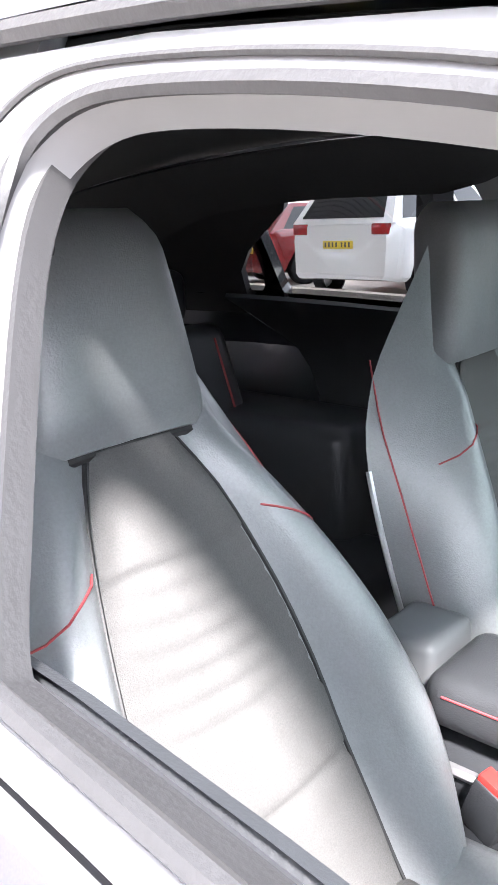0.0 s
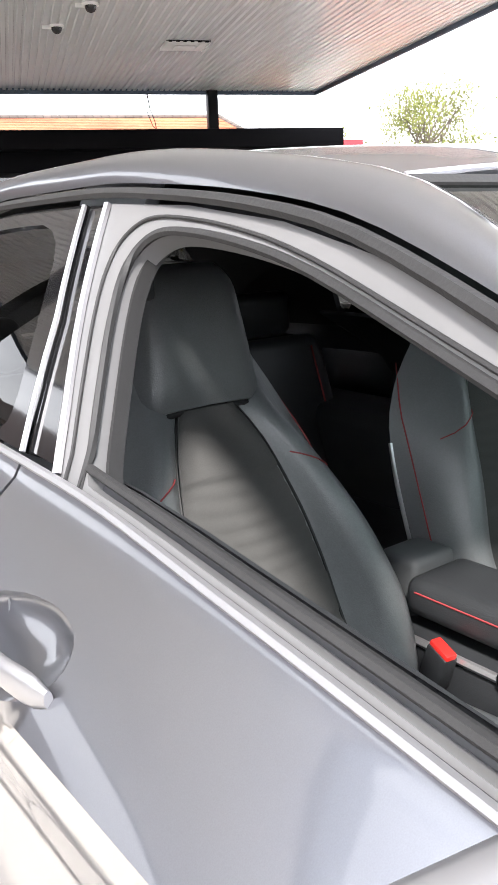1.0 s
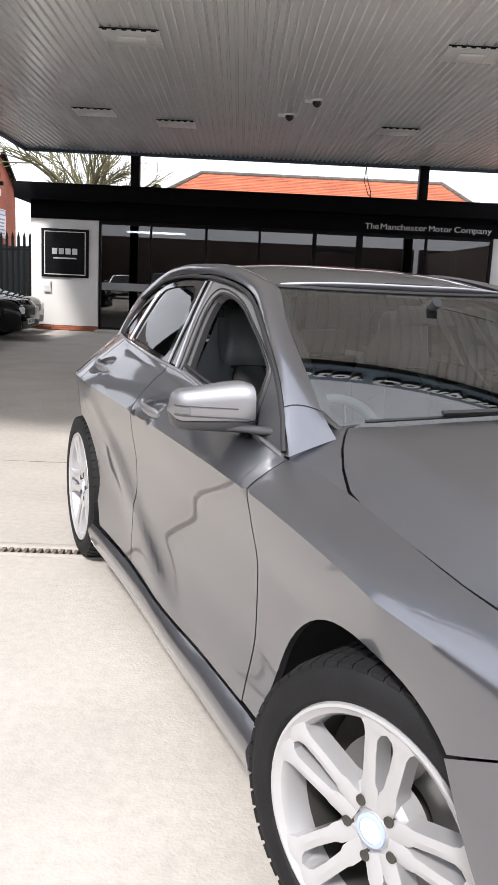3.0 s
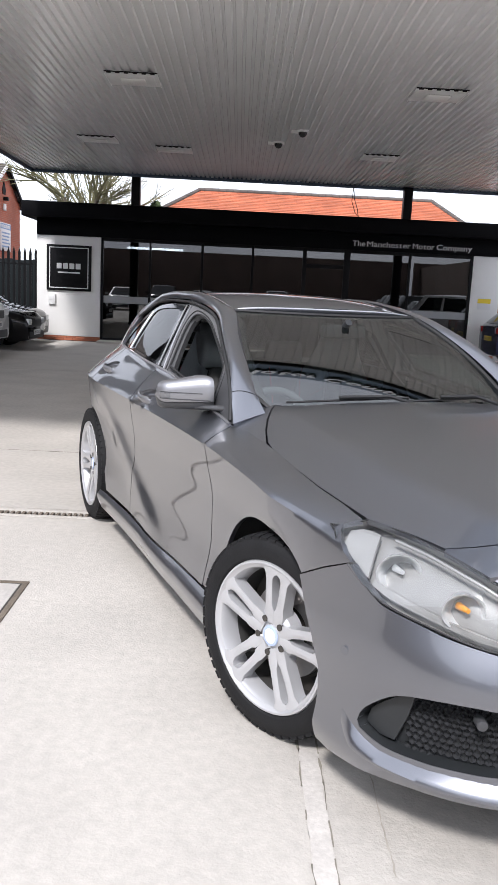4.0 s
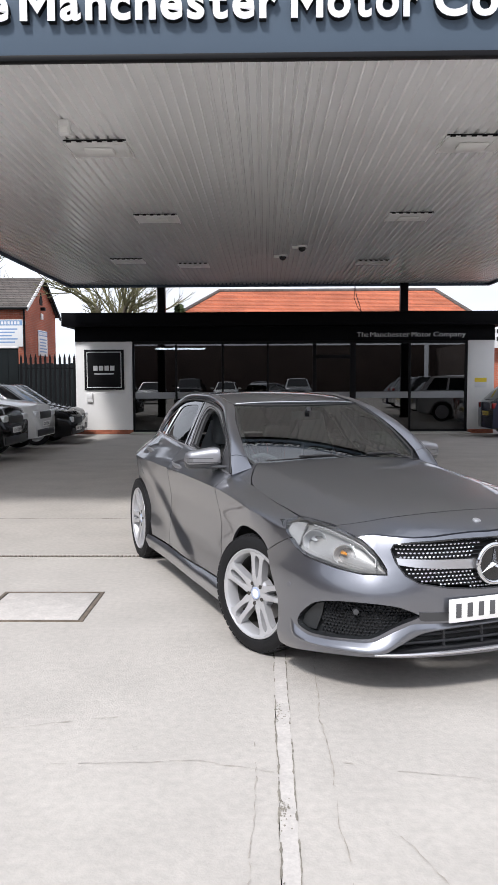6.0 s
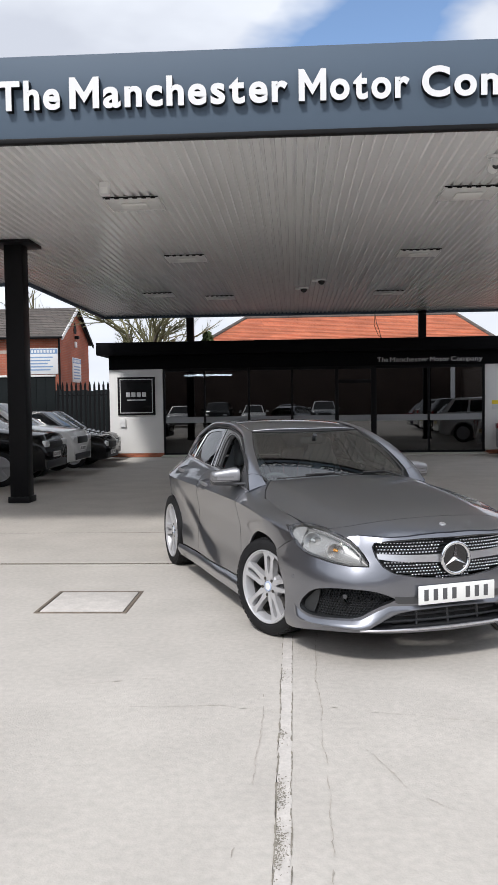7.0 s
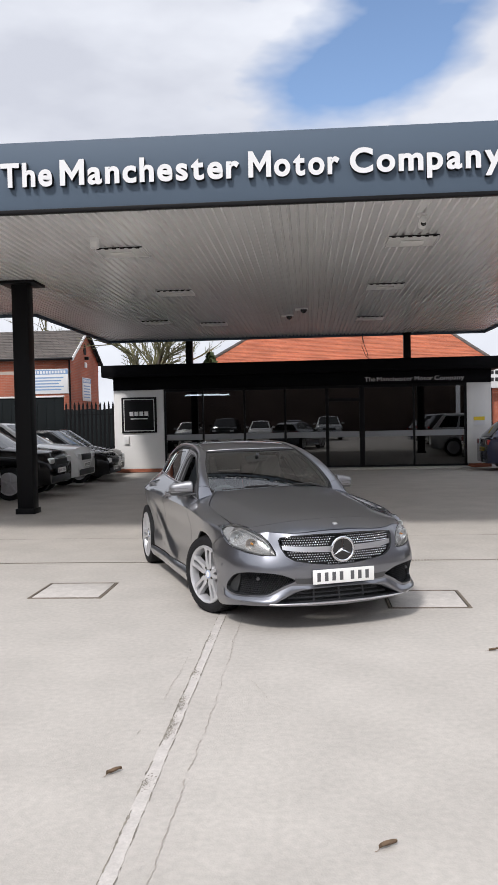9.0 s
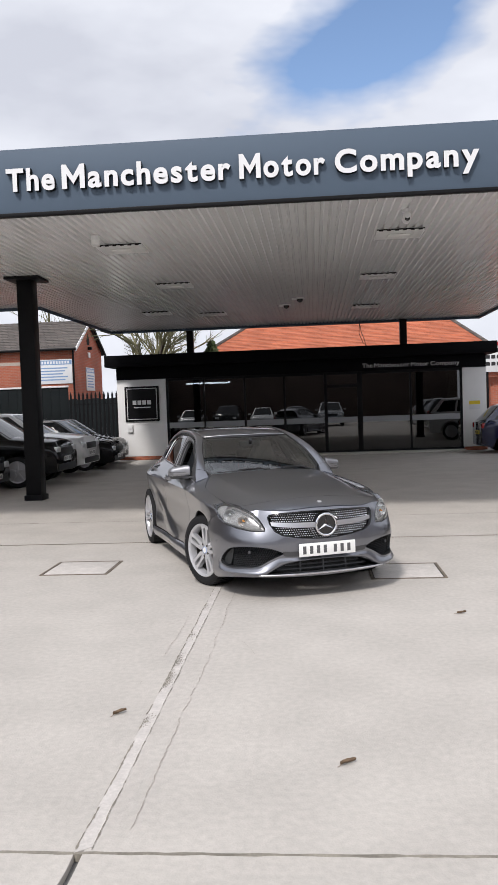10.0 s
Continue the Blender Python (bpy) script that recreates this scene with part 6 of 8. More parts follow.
for s in (-1, 1):
    mir = part("door_mirror", mirror_shell(s, 0.27, 1.0), M_MIRROR_SILVER, CAR, "silver-grey door mirror with dark lower shell")
    part("lower_shell", mirror_shell(s, 0.0, 0.25, -0.001), M_SATIN, mir, "dark lower shell")
    part("split_line", mirror_shell(s, 0.25, 0.27, -0.003), M_RUBBER, mir)
    stem = tube([(s * 0.705, 0.81, 0.966), (s * 0.755, 0.86, 0.960), (s * 0.80, 0.94, 0.953), (s * 0.84, 0.98, 0.950)], 0.022, 12)
    for v in stem.verts:
        zc = 0.968 - 0.012 * (abs(v.co.x) - 0.745) / 0.135
        v.co.z = zc + (v.co.z - zc) * 0.5
    part("stem", stem, M_SATIN, mir, "satin stem to the door")
    for z0, z1, ln in ((1.012, 1.016, 0.16), (0.985, 0.989, 0.19), (0.990, 1.011, 0.042)):
        ind = bmesh.new()
        rows = []
        for i in range(15):
            u = 1.0 - ln / 0.205 * i / 14
            u = min(u, 0.965)
            taper = max(0.02, (1 - max(0, (u - 0.84) / 0.16) ** 2.6)) ** 0.5 if u > 0.84 else 1.0
            d = (0.072 - 0.022 * u) * taper
            yy = 0.965 + 0.085 * u - d
            rows.append([ind.verts.new((s * (0.766 + 0.205 * u), yy + (0.001 if j == 0 else -0.0025), z0 + (z1 - z0) * k)) for j, k in ((0, 0), (1, 0.1), (1, 0.9), (0, 1))])
        for p, q in zip(rows, rows[1:]):
            for k in range(3):
                ind.faces.new((p[k], p[k + 1], q[k + 1], q[k]))
        bmesh.ops.recalc_face_normals(ind, faces=ind.faces[:])
        part("indicator", ind, M_FRAME if ln < 0.1 else M_SATIN, mir, "clear indicator lens" if ln < 0.1 else "slim dark indicator strip")
    part("mirror_glass", box((s * 0.79, 1.030, 0.957), (s * 0.905, 1.037, 1.035), 0.003), M_CHROME, mir, "mirror glass")

# ---- wipers ----
for x0, x1, dx in ((-0.52, 0.06, 0.0), (0.02, 0.50, 0.0)):
    blade = [Vector(screen(x0 + (x1 - x0) * i / 10, 0.055 + 0.03 * i / 10)) + Vector((0, -0.012, 0.014)) for i in range(11)]
    wiper = part("wiper", tube(blade, 0.005, 6), M_RUBBER, CAR, "black windscreen wiper")
    part("arm", tube([blade[4] + Vector((0, -0.01, 0.014)), blade[8] + Vector((0, -0.02, 0.012)), Vector(screen(x1 + 0.08, 0.0)) + Vector((0, -0.03, 0.014))], 0.008, 6), M_RUBBER, wiper)

# ---- cabin ----
part("cabin_floor", box((-0.74, 0.5, 0.22), (0.74, 3.1, 0.27)), M_CARPET, CAR)
part("headlining", panel([(x * 0.95, y) for x, y in roof_poly], lambda x, y: (roof(x, y)[0], y, roof(x, y)[2] - 0.035), 0.08, 0.0, flip=True), M_HEADLINING, CAR, "black headlining")


def lining(s, deep, poly):
    return panel(poly, lambda y, z: (s * (side(y, z) - deep), y, z), 0.06, 0.012, flip=(s > 0))


card_f = [(0.72, 0.30), (1.80, 0.30), (1.80, 1.02)] + gl_line(1.78, 0.76, 8, -0.012)
card_r = [(1.86, 0.30), (2.30, 0.30), (2.36, 0.55), (2.6, 0.75), (2.75, 1.05)] + gl_line(2.7, 1.86, 8, -0.012)
for s, d_f, d_r in ((-1, doors_f[0], doors_r[0]), (1, doors_f[1], doors_r[1])):
    part("door_card", lining(s, 0.085, card_f), M_PLASTIC, d_f, "black door trim")
    part("door_card", lining(s, 0.085, card_r), M_PLASTIC, d_r, "black door trim")
    part("armrest", box((s * 0.74, 1.95, 0.66), (s * 0.67, 2.42, 0.72), 0.02), M_LEATHER, d_r)
    part("pull", tube([(s * 0.70, 2.05, 0.60), (s * 0.675, 2.1, 0.56), (s * 0.675, 2.3, 0.57), (s * 0.70, 2.36, 0.62)], 0.012, 8), M_TRIM_SILVER, d_r)
    top = bmesh.new()
    g1 = gl_line(0.80, 1.80, 16, -0.004)
    add(top, tube([(s * (side(y, z) - 0.045), y, z - 0.016) for y, z in g1], 0.024, 8))
    part("door_top", top, M_SATIN, d_f, "satin door top roll")
    # pillar trim and belt behind the window
    trim = bmesh.new()
    rows = []
    for i in range(11):
        t = i / 10
        y, z = 1.711 + 0.275 * t, 0.60 + 0.80 * t
        x = side(y, max(z, 0.9)) - 0.060
        rows.append([trim.verts.new((s * (x + dx), y + dy, z)) for dx, dy in ((0.040, -0.125), (0.004, -0.10), (-0.010, -0.04), (-0.012, 0.07), (0.02, 0.12))])
    for p, q in zip(rows, rows[1:]):
        for k in range(4):
            trim.faces.new((p[k], p[k + 1], q[k + 1], q[k]))
    part("pillar_trim", finish(trim, 60), M_GREY_TRIM, CAR, "grey pillar lining")
    belt = bmesh.new()
    rows = []
    for i in range(9):
        t = i / 8
        y, z = 1.75 + 0.15 * t - 0.03 * (1 - t), 0.45 + 0.78 * t
        x = side(y, max(z, 0.9)) - 0.085 + 0.01 * math.sin(t * 7)
        rows.append([belt.verts.new((s * (x + e), y + d, z)) for d, e in ((-0.024, 0.004), (0.0, 0.0), (0.024, 0.004))])
    for p, q in zip(rows, rows[1:]):
        for k in range(2):
            belt.faces.new((p[k], p[k + 1], q[k + 1], q[k]))
    bl = part("seat_belt", finish(belt, 60), M_BELT, CAR, "black seat belt")
    part("guide", box((s * (side(1.86, 1.24) - 0.12), 1.87, 1.215), (s * (side(1.86, 1.24) - 0.09), 1.93, 1.25), 0.008), M_PLASTIC, bl)
    part("tongue", box((s * 0.660, 1.668, 0.985), (s * 0.668, 1.69, 1.008), 0.003), M_BELT_STRIP, bl, "bright belt tongue")
    def roof_side(y, t):
        z = spline(DRIP, y)
        p = Vector((side(y, z) - 0.045, y, z - 0.050 - 0.06 * min(1.0, max(0.0, (y - 1.9) / 0.15)))).lerp(edge(y) + Vector((-0.045, 0.0, -0.045)), t)
        return (s * p.x, p.y, p.z)
    part("pillar_lining", panel([(0.74, 0), (3.12, 0), (3.12, 1), (0.74, 1)], roof_side, 0.08, 0.012, flip=(s > 0)), M_HEADLINING, CAR, "dark roof-side lining")
    rear_edge = [(2.46, 1.30), (2.50, 1.250), (2.57, 1.208), (2.64, 1.165), (2.688, 1.115), (2.698, 1.06), (2.68, 1.03), (2.66, 1.0), (3.14, 1.0), (3.05, 1.2), (2.90, 1.30)]
    part("rear_pillar_trim", panel(rear_edge, lambda y, z: (s * (side(y, z) - 0.055), y, z), 0.06, 0.02, flip=(s > 0)), M_HEADLINING, CAR, "dark rear pillar lining")


def seat_half(z):
    return spline([(0.44, 0.19), (0.52, 0.232), (0.60, 0.262), (0.66, 0.270), (0.75, 0.252), (0.84, 0.222), (0.92, 0.185), (0.99, 0.145), (1.03, 0.128)], z)


def shell_half(z):
    """Half width of the backrest's rear shell."""
    return spline([(0.46, 0.235), (0.60, 0.256), (0.75, 0.262), (0.90, 0.250), (1.00, 0.208), (1.08, 0.165), (1.16, 0.125), (1.24, 0.09)], z)


FABRIC_HALF = [(0.46, 0.125), (0.60, 0.136), (0.70, 0.134), (0.80, 0.124), (0.88, 0.108), (0.95, 0.088), (1.016, 0.055)]


def seat_face(a, z, y0, lean):
    """The front of the backrest: a from -1 to 1 across."""
    b = abs(a)
    k = spline([(0.44, 1.0), (0.75, 1.0), (0.95, 0.55), (1.03, 0.1)], z)
    f = 0.085 * k * spline([(0.0, 0.0), (0.45, 0.04), (0.55, 0.22), (0.74, 0.95), (0.84, 1.0), (0.94, 0.72), (1.0, 0.05)], b)
    return Vector((a * seat_half(z), y0 + (z - 0.5) * lean - f, z))


def seat(label, xc, y0, lean, head):
    st = thing("front_seat", label, "car seat", pose(xc, 0, 0), group="front seats")
    shell = bmesh.new()
    cols, rows = 25, 27
    ring = []
    for i in range(rows):
        z = 0.46 + 0.57 * i / (rows - 1)
        fr = [seat_face(-1 + 2 * k / (cols - 1), z, y0, lean) for k in range(cols)]
        zs = z + 0.21 * (i / (rows - 1)) ** 3
        bk = [Vector((p.x * shell_half(zs) / seat_half(z), y0 + (zs - 0.5) * lean + spline([(0.46, 0.085), (0.82, 0.085), (1.03, 0.060), (1.24, 0.010)], zs) + head * max(0.0, zs - 1.0) / 0.24 + 0.02 * (1 - (p.x / seat_half(z)) ** 2), zs)) for p in fr[::-1]]
        ring.append([shell.verts.new(p) for p in fr + bk])
    n = len(ring[0])
    for p, q in zip(ring, ring[1:]):
        for k in range(n):
            shell.faces.new((p[k], p[(k + 1) % n], q[(k + 1) % n], q[k]))
    shell.faces.new(ring[0][::-1])
    shell.faces.new(ring[-1])
    bmesh.ops.recalc_face_normals(shell, faces=shell.faces[:])
    part("backrest", finish(shell, 60), M_LEATHER, st, "black leather backrest with thick side bolsters")
    mid_p = bmesh.new()
    gr = []
    for i in range(90):
        z = 0.47 + 0.545 * i / 89
        row = []
        half_w = spline(FABRIC_HALF, z)
        for k in range(21):
            a = (-1 + 2 * k / 20) * half_w / seat_half(z)
            c2 = 1 - (k / 10 - 1) ** 2
            bend = 0.014 * c2 + 0.010 * k / 20
            wave = math.sin(math.pi * (z + bend) / 0.026) ** 2
            pleat = 0.0035 * (1 - (1 - wave) ** 3) * (0.4 + 0.6 * c2) if 0.72 < z < 0.90 else 0.006 * (1 - math.exp(-((z + bend - 0.655) / 0.006) ** 2))
            edge_in = -0.006 if k in (0, 20) else 0.0
            p = seat_face(a, z, y0, lean)
            row.append(mid_p.verts.new(p + Vector((0, -0.007 - pleat - edge_in * 1.2, 0))))
        gr.append(row)
    for p, q in zip(gr, gr[1:]):
        for k in range(20):
            mid_p.faces.new((p[k], p[k + 1], q[k + 1], q[k]))
    bmesh.ops.recalc_face_normals(mid_p, faces=mid_p.faces[:])
    part("centre_panel", finish(mid_p, 70), M_FABRIC, st, "dark grey pleated fabric centre")
    hr = bmesh.new()
    ring = []
    for i in range(17):
        t = i / 16
        z = 1.020 + 0.235 * t
        k = (0.90 + 0.10 * min(1.0, t / 0.12)) * (1 - 0.42 * max(0.0, (t - 0.80) / 0.20) ** 2.2)
        hw, hd = (0.128 - 0.022 * t) * (k * 0.5 + 0.5), 0.056 * k
        yc = y0 + lean * 0.52 + 0.030 + 0.055 * t + head * (0.35 + 0.65 * t)
        ring.append([hr.verts.new((hw * math.copysign(abs(math.cos(a)) ** 0.5, math.cos(a)), yc + hd * math.copysign(abs(math.sin(a)) ** 0.6, math.sin(a)) - 0.012 * (1 - (math.cos(a)) ** 2) * math.sin(math.pi * t), z - 0.012 * (1 - t) * abs(math.cos(a)) ** 2)) for a in (2 * math.pi * j / 32 for j in range(32))])
    for p, q in zip(ring, ring[1:]):
        for k in range(32):
            hr.faces.new((p[k], p[(k + 1) % 32], q[(k + 1) % 32], q[k]))
    hr.faces.new(ring[0][::-1])
    hr.faces.new(ring[-1])
    bmesh.ops.recalc_face_normals(hr, faces=hr.faces[:])
    part("headrest", finish(hr, 60), M_LEATHER, st, "black leather headrest")
    part("seam_shadow_line", tube([Vector((x / 10 * 0.118, y0 + lean * 0.5, 1.014 - 0.008 * (x / 10) ** 2)) for x in range(-10, 11)], 0.006, 6), M_INK, st)
    for sg in (-1, 1):
        part("stitching", tube([seat_face(sg * a, z, y0, lean) + Vector((0, -0.0015, 0)) for a, z in ((0.66, 0.925), (0.72, 0.922), (0.80, 0.915), (0.88, 0.904), (0.95, 0.890), (0.99, 0.875))], 0.0014, 5), M_RED, st, "red stitching")
        seam = []
        for i in range(14):
            t = i / 13
            z = 1.02 - 0.46 * t
            rear = Vector((sg * shell_half(z), y0 + (z - 0.5) * lean + 0.07, z))
            seam.append(rear.lerp(seat_face(sg, z, y0, lean), t) + Vector((sg * 0.002, 0, 0)))
        part("stitching", tube(seam, 0.0016, 5), M_RED, st, "red stitching")
        part("piping", tube([seat_face(sg * (spline(FABRIC_HALF, z) + 0.003) / seat_half(z), z, y0, lean) + Vector((0, -0.001, 0)) for z in [0.47 + 0.03 * i for i in range(19)]], 0.0028, 5), M_INK, st)
        part("side_trim", tube([Vector((sg * (shell_half(z) + 0.002), y0 + (z - 0.5) * lean + 0.082, z)) for z in [0.50 + 0.03 * i for i in range(13)]], 0.005, 6), M_TRIM_SILVER, st, "thin bright edge")
    cu = bmesh.new()
    ring = []
    for i in range(15):
        t = i / 14
        y = y0 + 0.06 - 0.50 * t
        drop = 0.05 * max(0, (t - 0.8) / 0.2) ** 2
        hw = 0.245 + 0.01 * t
        row = []
        for k in range(19):
            a = -1 + 2 * k / 18
            bz = 0.045 * spline([(0.0, 0.0), (0.5, 0.05), (0.65, 0.5), (0.82, 1.0), (1.0, -0.2)], abs(a))
            row.append((a * hw, y, 0.485 + 0.03 * t + bz - drop))
        row += [(hw * 0.92, y, 0.34), (-hw * 0.92, y, 0.34)]
        ring.append([cu.verts.new(p) for p in row])
    n = len(ring[0])
    for p, q in zip(ring, ring[1:]):
        for k in range(n):
            cu.faces.new((p[k], p[(k + 1) % n], q[(k + 1) % n], q[k]))
    cu.faces.new(ring[0])
    cu.faces.new(ring[-1][::-1])
    bmesh.ops.recalc_face_normals(cu, faces=cu.faces[:])
    part("cushion", finish(cu, 60), M_LEATHER, st, "black leather seat cushion")
    pad = box((-0.14, y0 - 0.40, 0.49), (0.14, y0 - 0.02, 0.512), 0.01)
    part("cushion_panel", pad, M_FABRIC, st)
    part("runner", box((-0.22, y0 - 0.42, 0.27), (0.22, y0 + 0.05, 0.34), 0.01), M_PLASTIC, st)
    st.parent = None
    return st


seat("black leather driver's seat with grey fabric centre and red stitching", -0.335, 1.765, 0.48, 0.0)
seat("black leather passenger seat with grey fabric centre and red stitching", 0.385, 1.815, 0.31, -0.065)
# rear bench
bench = thing("rear_bench", "black leather rear seat bench with red stitching", "car seat")
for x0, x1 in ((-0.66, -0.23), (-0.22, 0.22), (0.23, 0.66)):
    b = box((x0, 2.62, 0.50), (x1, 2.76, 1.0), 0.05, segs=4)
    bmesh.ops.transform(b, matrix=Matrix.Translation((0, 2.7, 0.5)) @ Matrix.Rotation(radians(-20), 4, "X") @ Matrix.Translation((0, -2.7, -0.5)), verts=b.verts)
    part("backrest", b, M_LEATHER_SHADED, bench)
    part("cushion", box((x0, 2.15, 0.34), (x1, 2.66, 0.52), 0.05, segs=4), M_LEATHER_SHADED, bench)
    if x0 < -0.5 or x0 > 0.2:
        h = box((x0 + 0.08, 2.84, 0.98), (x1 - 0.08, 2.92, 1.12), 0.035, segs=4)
        part("headrest", h, M_LEATHER_SHADED, bench)
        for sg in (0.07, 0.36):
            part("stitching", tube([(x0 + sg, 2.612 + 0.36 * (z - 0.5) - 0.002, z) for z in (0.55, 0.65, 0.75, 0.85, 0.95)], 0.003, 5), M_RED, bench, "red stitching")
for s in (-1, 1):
    part("side_bolster", box((s * 0.54, 2.34, 0.30), (s * 0.80, 3.10, 0.78), 0.05, segs=4), M_LEATHER_SHADED, bench)
part("parcel_shelf", box((-0.62, 2.86, 0.955), (0.62, 3.18, 0.975), 0.008), M_CARPET, CAR)
# centre console
con = thing("centre_console", "black centre console with padded armrest and red stitching", "console")
part("body", box((-0.075, 1.05, 0.26), (0.115, 1.98, 0.575), 0.02), M_PLASTIC, con)
# the armrest takes the shaded leather too, to stay dark in the sun
arm = part("armrest", box((-0.055, 1.46, 0.60), (0.115, 1.81, 0.678), 0.028, segs=4), M_LEATHER_SHADED, con, "black leather armrest")
part("rear_box", box((-0.01, 1.815, 0.56), (0.11, 1.915, 0.688), 0.015, segs=3), M_CONSOLE, con, "grey console rear")
part("stitching", tube([(-0.0555, 1.49 + 0.024 * i, 0.655) for i in range(13)], 0.0016, 5), M_RED, arm)
part("side_rail", tube([(-0.075, 1.2 + 0.05 * i, 0.575) for i in range(17)], 0.008, 6), M_TRIM_SILVER, con, "thin satin rail")
part("gear_console", box((-0.09, 1.05, 0.56), (0.09, 1.58, 0.60), 0.015), M_GLOSS_BLACK, con)
buckle = thing("belt_buckle", "black seat-belt buckle with red release button", "belt buckle", pose(-0.090, 1.69, 0.565, 18, 0, -10))
part("stalk", box((-0.014, -0.018, -0.26), (0.014, 0.018, -0.045), 0.004), M_PLASTIC, buckle)
part("case", box((-0.016, -0.026, -0.046), (0.016, 0.026, 0.028), 0.007), M_PLASTIC, buckle)
part("button", box((-0.012, -0.024, 0.020), (0.012, 0.024, 0.036), 0.004), M_RED_BTN, buckle, "red button")
# dashboard and steering wheel
dash = bmesh.new()
rows = []
for i in range(15):
    x = -0.70 + 1.40 * i / 14
    hump = 0.035 * math.exp(-((x + 0.36) / 0.15) ** 2)
    rows.append([dash.verts.new((x, y, z)) for y, z in ((0.66, 0.90), (0.85, 0.925 + hump * 0.5), (1.02, 0.92 + hump), (1.12, 0.88 + hump), (1.16, 0.80), (1.12, 0.62), (1.0, 0.40), (0.66, 0.40))])
for p, q in zip(rows, rows[1:]):
    for k in range(8):
        dash.faces.new((p[k], p[(k + 1) % 8], q[(k + 1) % 8], q[k]))
dash.faces.new(rows[0])
dash.faces.new(rows[-1])
bmesh.ops.recalc_face_normals(dash, faces=dash.faces[:])
dashboard = part("dashboard", finish(dash, 50), M_PLASTIC, CAR, "black dashboard")
for x in (-0.08, 0.08, -0.62, 0.62):
    part("air_vent", lathe([(-0.01, 0.030), (-0.016, 0.038), (-0.01, 0.046), (0.02, 0.046)], 24), M_TRIM_SILVER, dashboard, "round vent", pose(x, 1.165, 0.80, 0, 0, 90))
part("display", box((-0.11, 1.03, 0.95), (0.11, 1.045, 1.06), 0.008), M_GLOSS_BLACK, dashboard)
sw = part("steering_wheel", tube([(0.185 * math.cos(2 * math.pi * k / 40), 0, 0.185 * math.sin(2 * math.pi * k / 40)) for k in range(40)], 0.017, 10, closed=True), M_LEATHER, CAR, "black leather steering wheel", pose(-0.362, 1.15, 0.82, -22, 0, 0))
part("boss", box((-0.075, -0.03, -0.06), (0.075, 0.02, 0.055), 0.03, segs=3), M_PLASTIC, sw)
for a in (0, 180, 270):
    part("spoke", box((0.06, -0.008, -0.02), (0.175, 0.008, 0.02), 0.006), M_TRIM_SILVER, sw, "", pose(0, 0, 0, 0, -a, 0))
part("column", tube([(0, 0, 0), (0, -0.14, 0)], 0.035, 12), M_PLASTIC, sw)
rv = part("rear_view_mirror", box((-0.12, 1.235, 1.235), (0.12, 1.262, 1.30), 0.018, segs=3), M_PLASTIC, CAR, "black rear-view mirror")
part("bracket", tube([(0, 1.235, 1.29), (0, 1.20, 1.315)], 0.018, 8), M_PLASTIC, rv)
part("roof_console", box((-0.10, 1.36, 1.335), (0.10, 1.52, 1.372), 0.012), M_HEADLINING, CAR)


# ---- parked cars ----
M_CAR_BLACK = mat("black_car_paint", (0.005, 0.005, 0.006), 0.12, spec=0.35)
M_CAR_WHITE = mat("white_car_paint", (0.82, 0.82, 0.81), 0.3, coat=1.0)
M_CAR_RED = mat("red_car_paint", (0.22, 0.012, 0.014), 0.25, coat=1.0)
M_CAR_BLUE = mat("dark_blue_car_paint", (0.012, 0.018, 0.06), 0.25, coat=1.0)
M_CAR_SILVER = mat("silver_car_paint", (0.42, 0.43, 0.44), 0.32, metal=0.7, coat=1.0)
# for the walls added out of view, dark for what mirrors them
M_ADDED_WALL = mat("dark_added_wall", (0.085, 0.060, 0.050), 0.85, var=0.3, scale=0.6, fine=0.15, fine_scale=14, bump=0.2, bump_scale=14)
M_DARK_GLASS = mat("dark_car_window", (0.010, 0.012, 0.014), 0.05, coat=0.15)
SUV = dict(L=4.55, W=0.95, belt=[(0, 0.80), (0.08, 0.98), (0.5, 1.05), (1.2, 1.12), (3.6, 1.18), (4.45, 1.16), (4.55, 1.05)], roof=1.68, a=(1.05, 1.95, 4.05, 4.50), wt=0.66, wb=0.86, r=0.36, low=0.28, axles=(0.88, 3.62))
HATCH = dict(L=4.15, W=0.88, belt=[(0, 0.62), (0.08, 0.74), (0.5, 0.84), (1.1, 0.95), (3.4, 1.02), (4.0, 1.0), (4.15, 0.88)], roof=1.46, a=(0.90, 1.75, 3.55, 4.08), wt=0.56, wb=0.78, r=0.315, low=0.18, axles=(0.82, 3.38))


def parked_wheel(r):
    t = lathe([(-0.10, r * 0.70), (-0.11, r * 0.8), (-0.10, r * 0.96), (-0.08, r), (0.08, r), (0.10, r * 0.9)], 32)
    rim = lathe([(-0.098, r * 0.72), (-0.10, r * 0.68), (-0.07, r * 0.62), (-0.06, 0.10), (-0.075, 0.05), (-0.075, 0.001)], 32)
    return t, rim


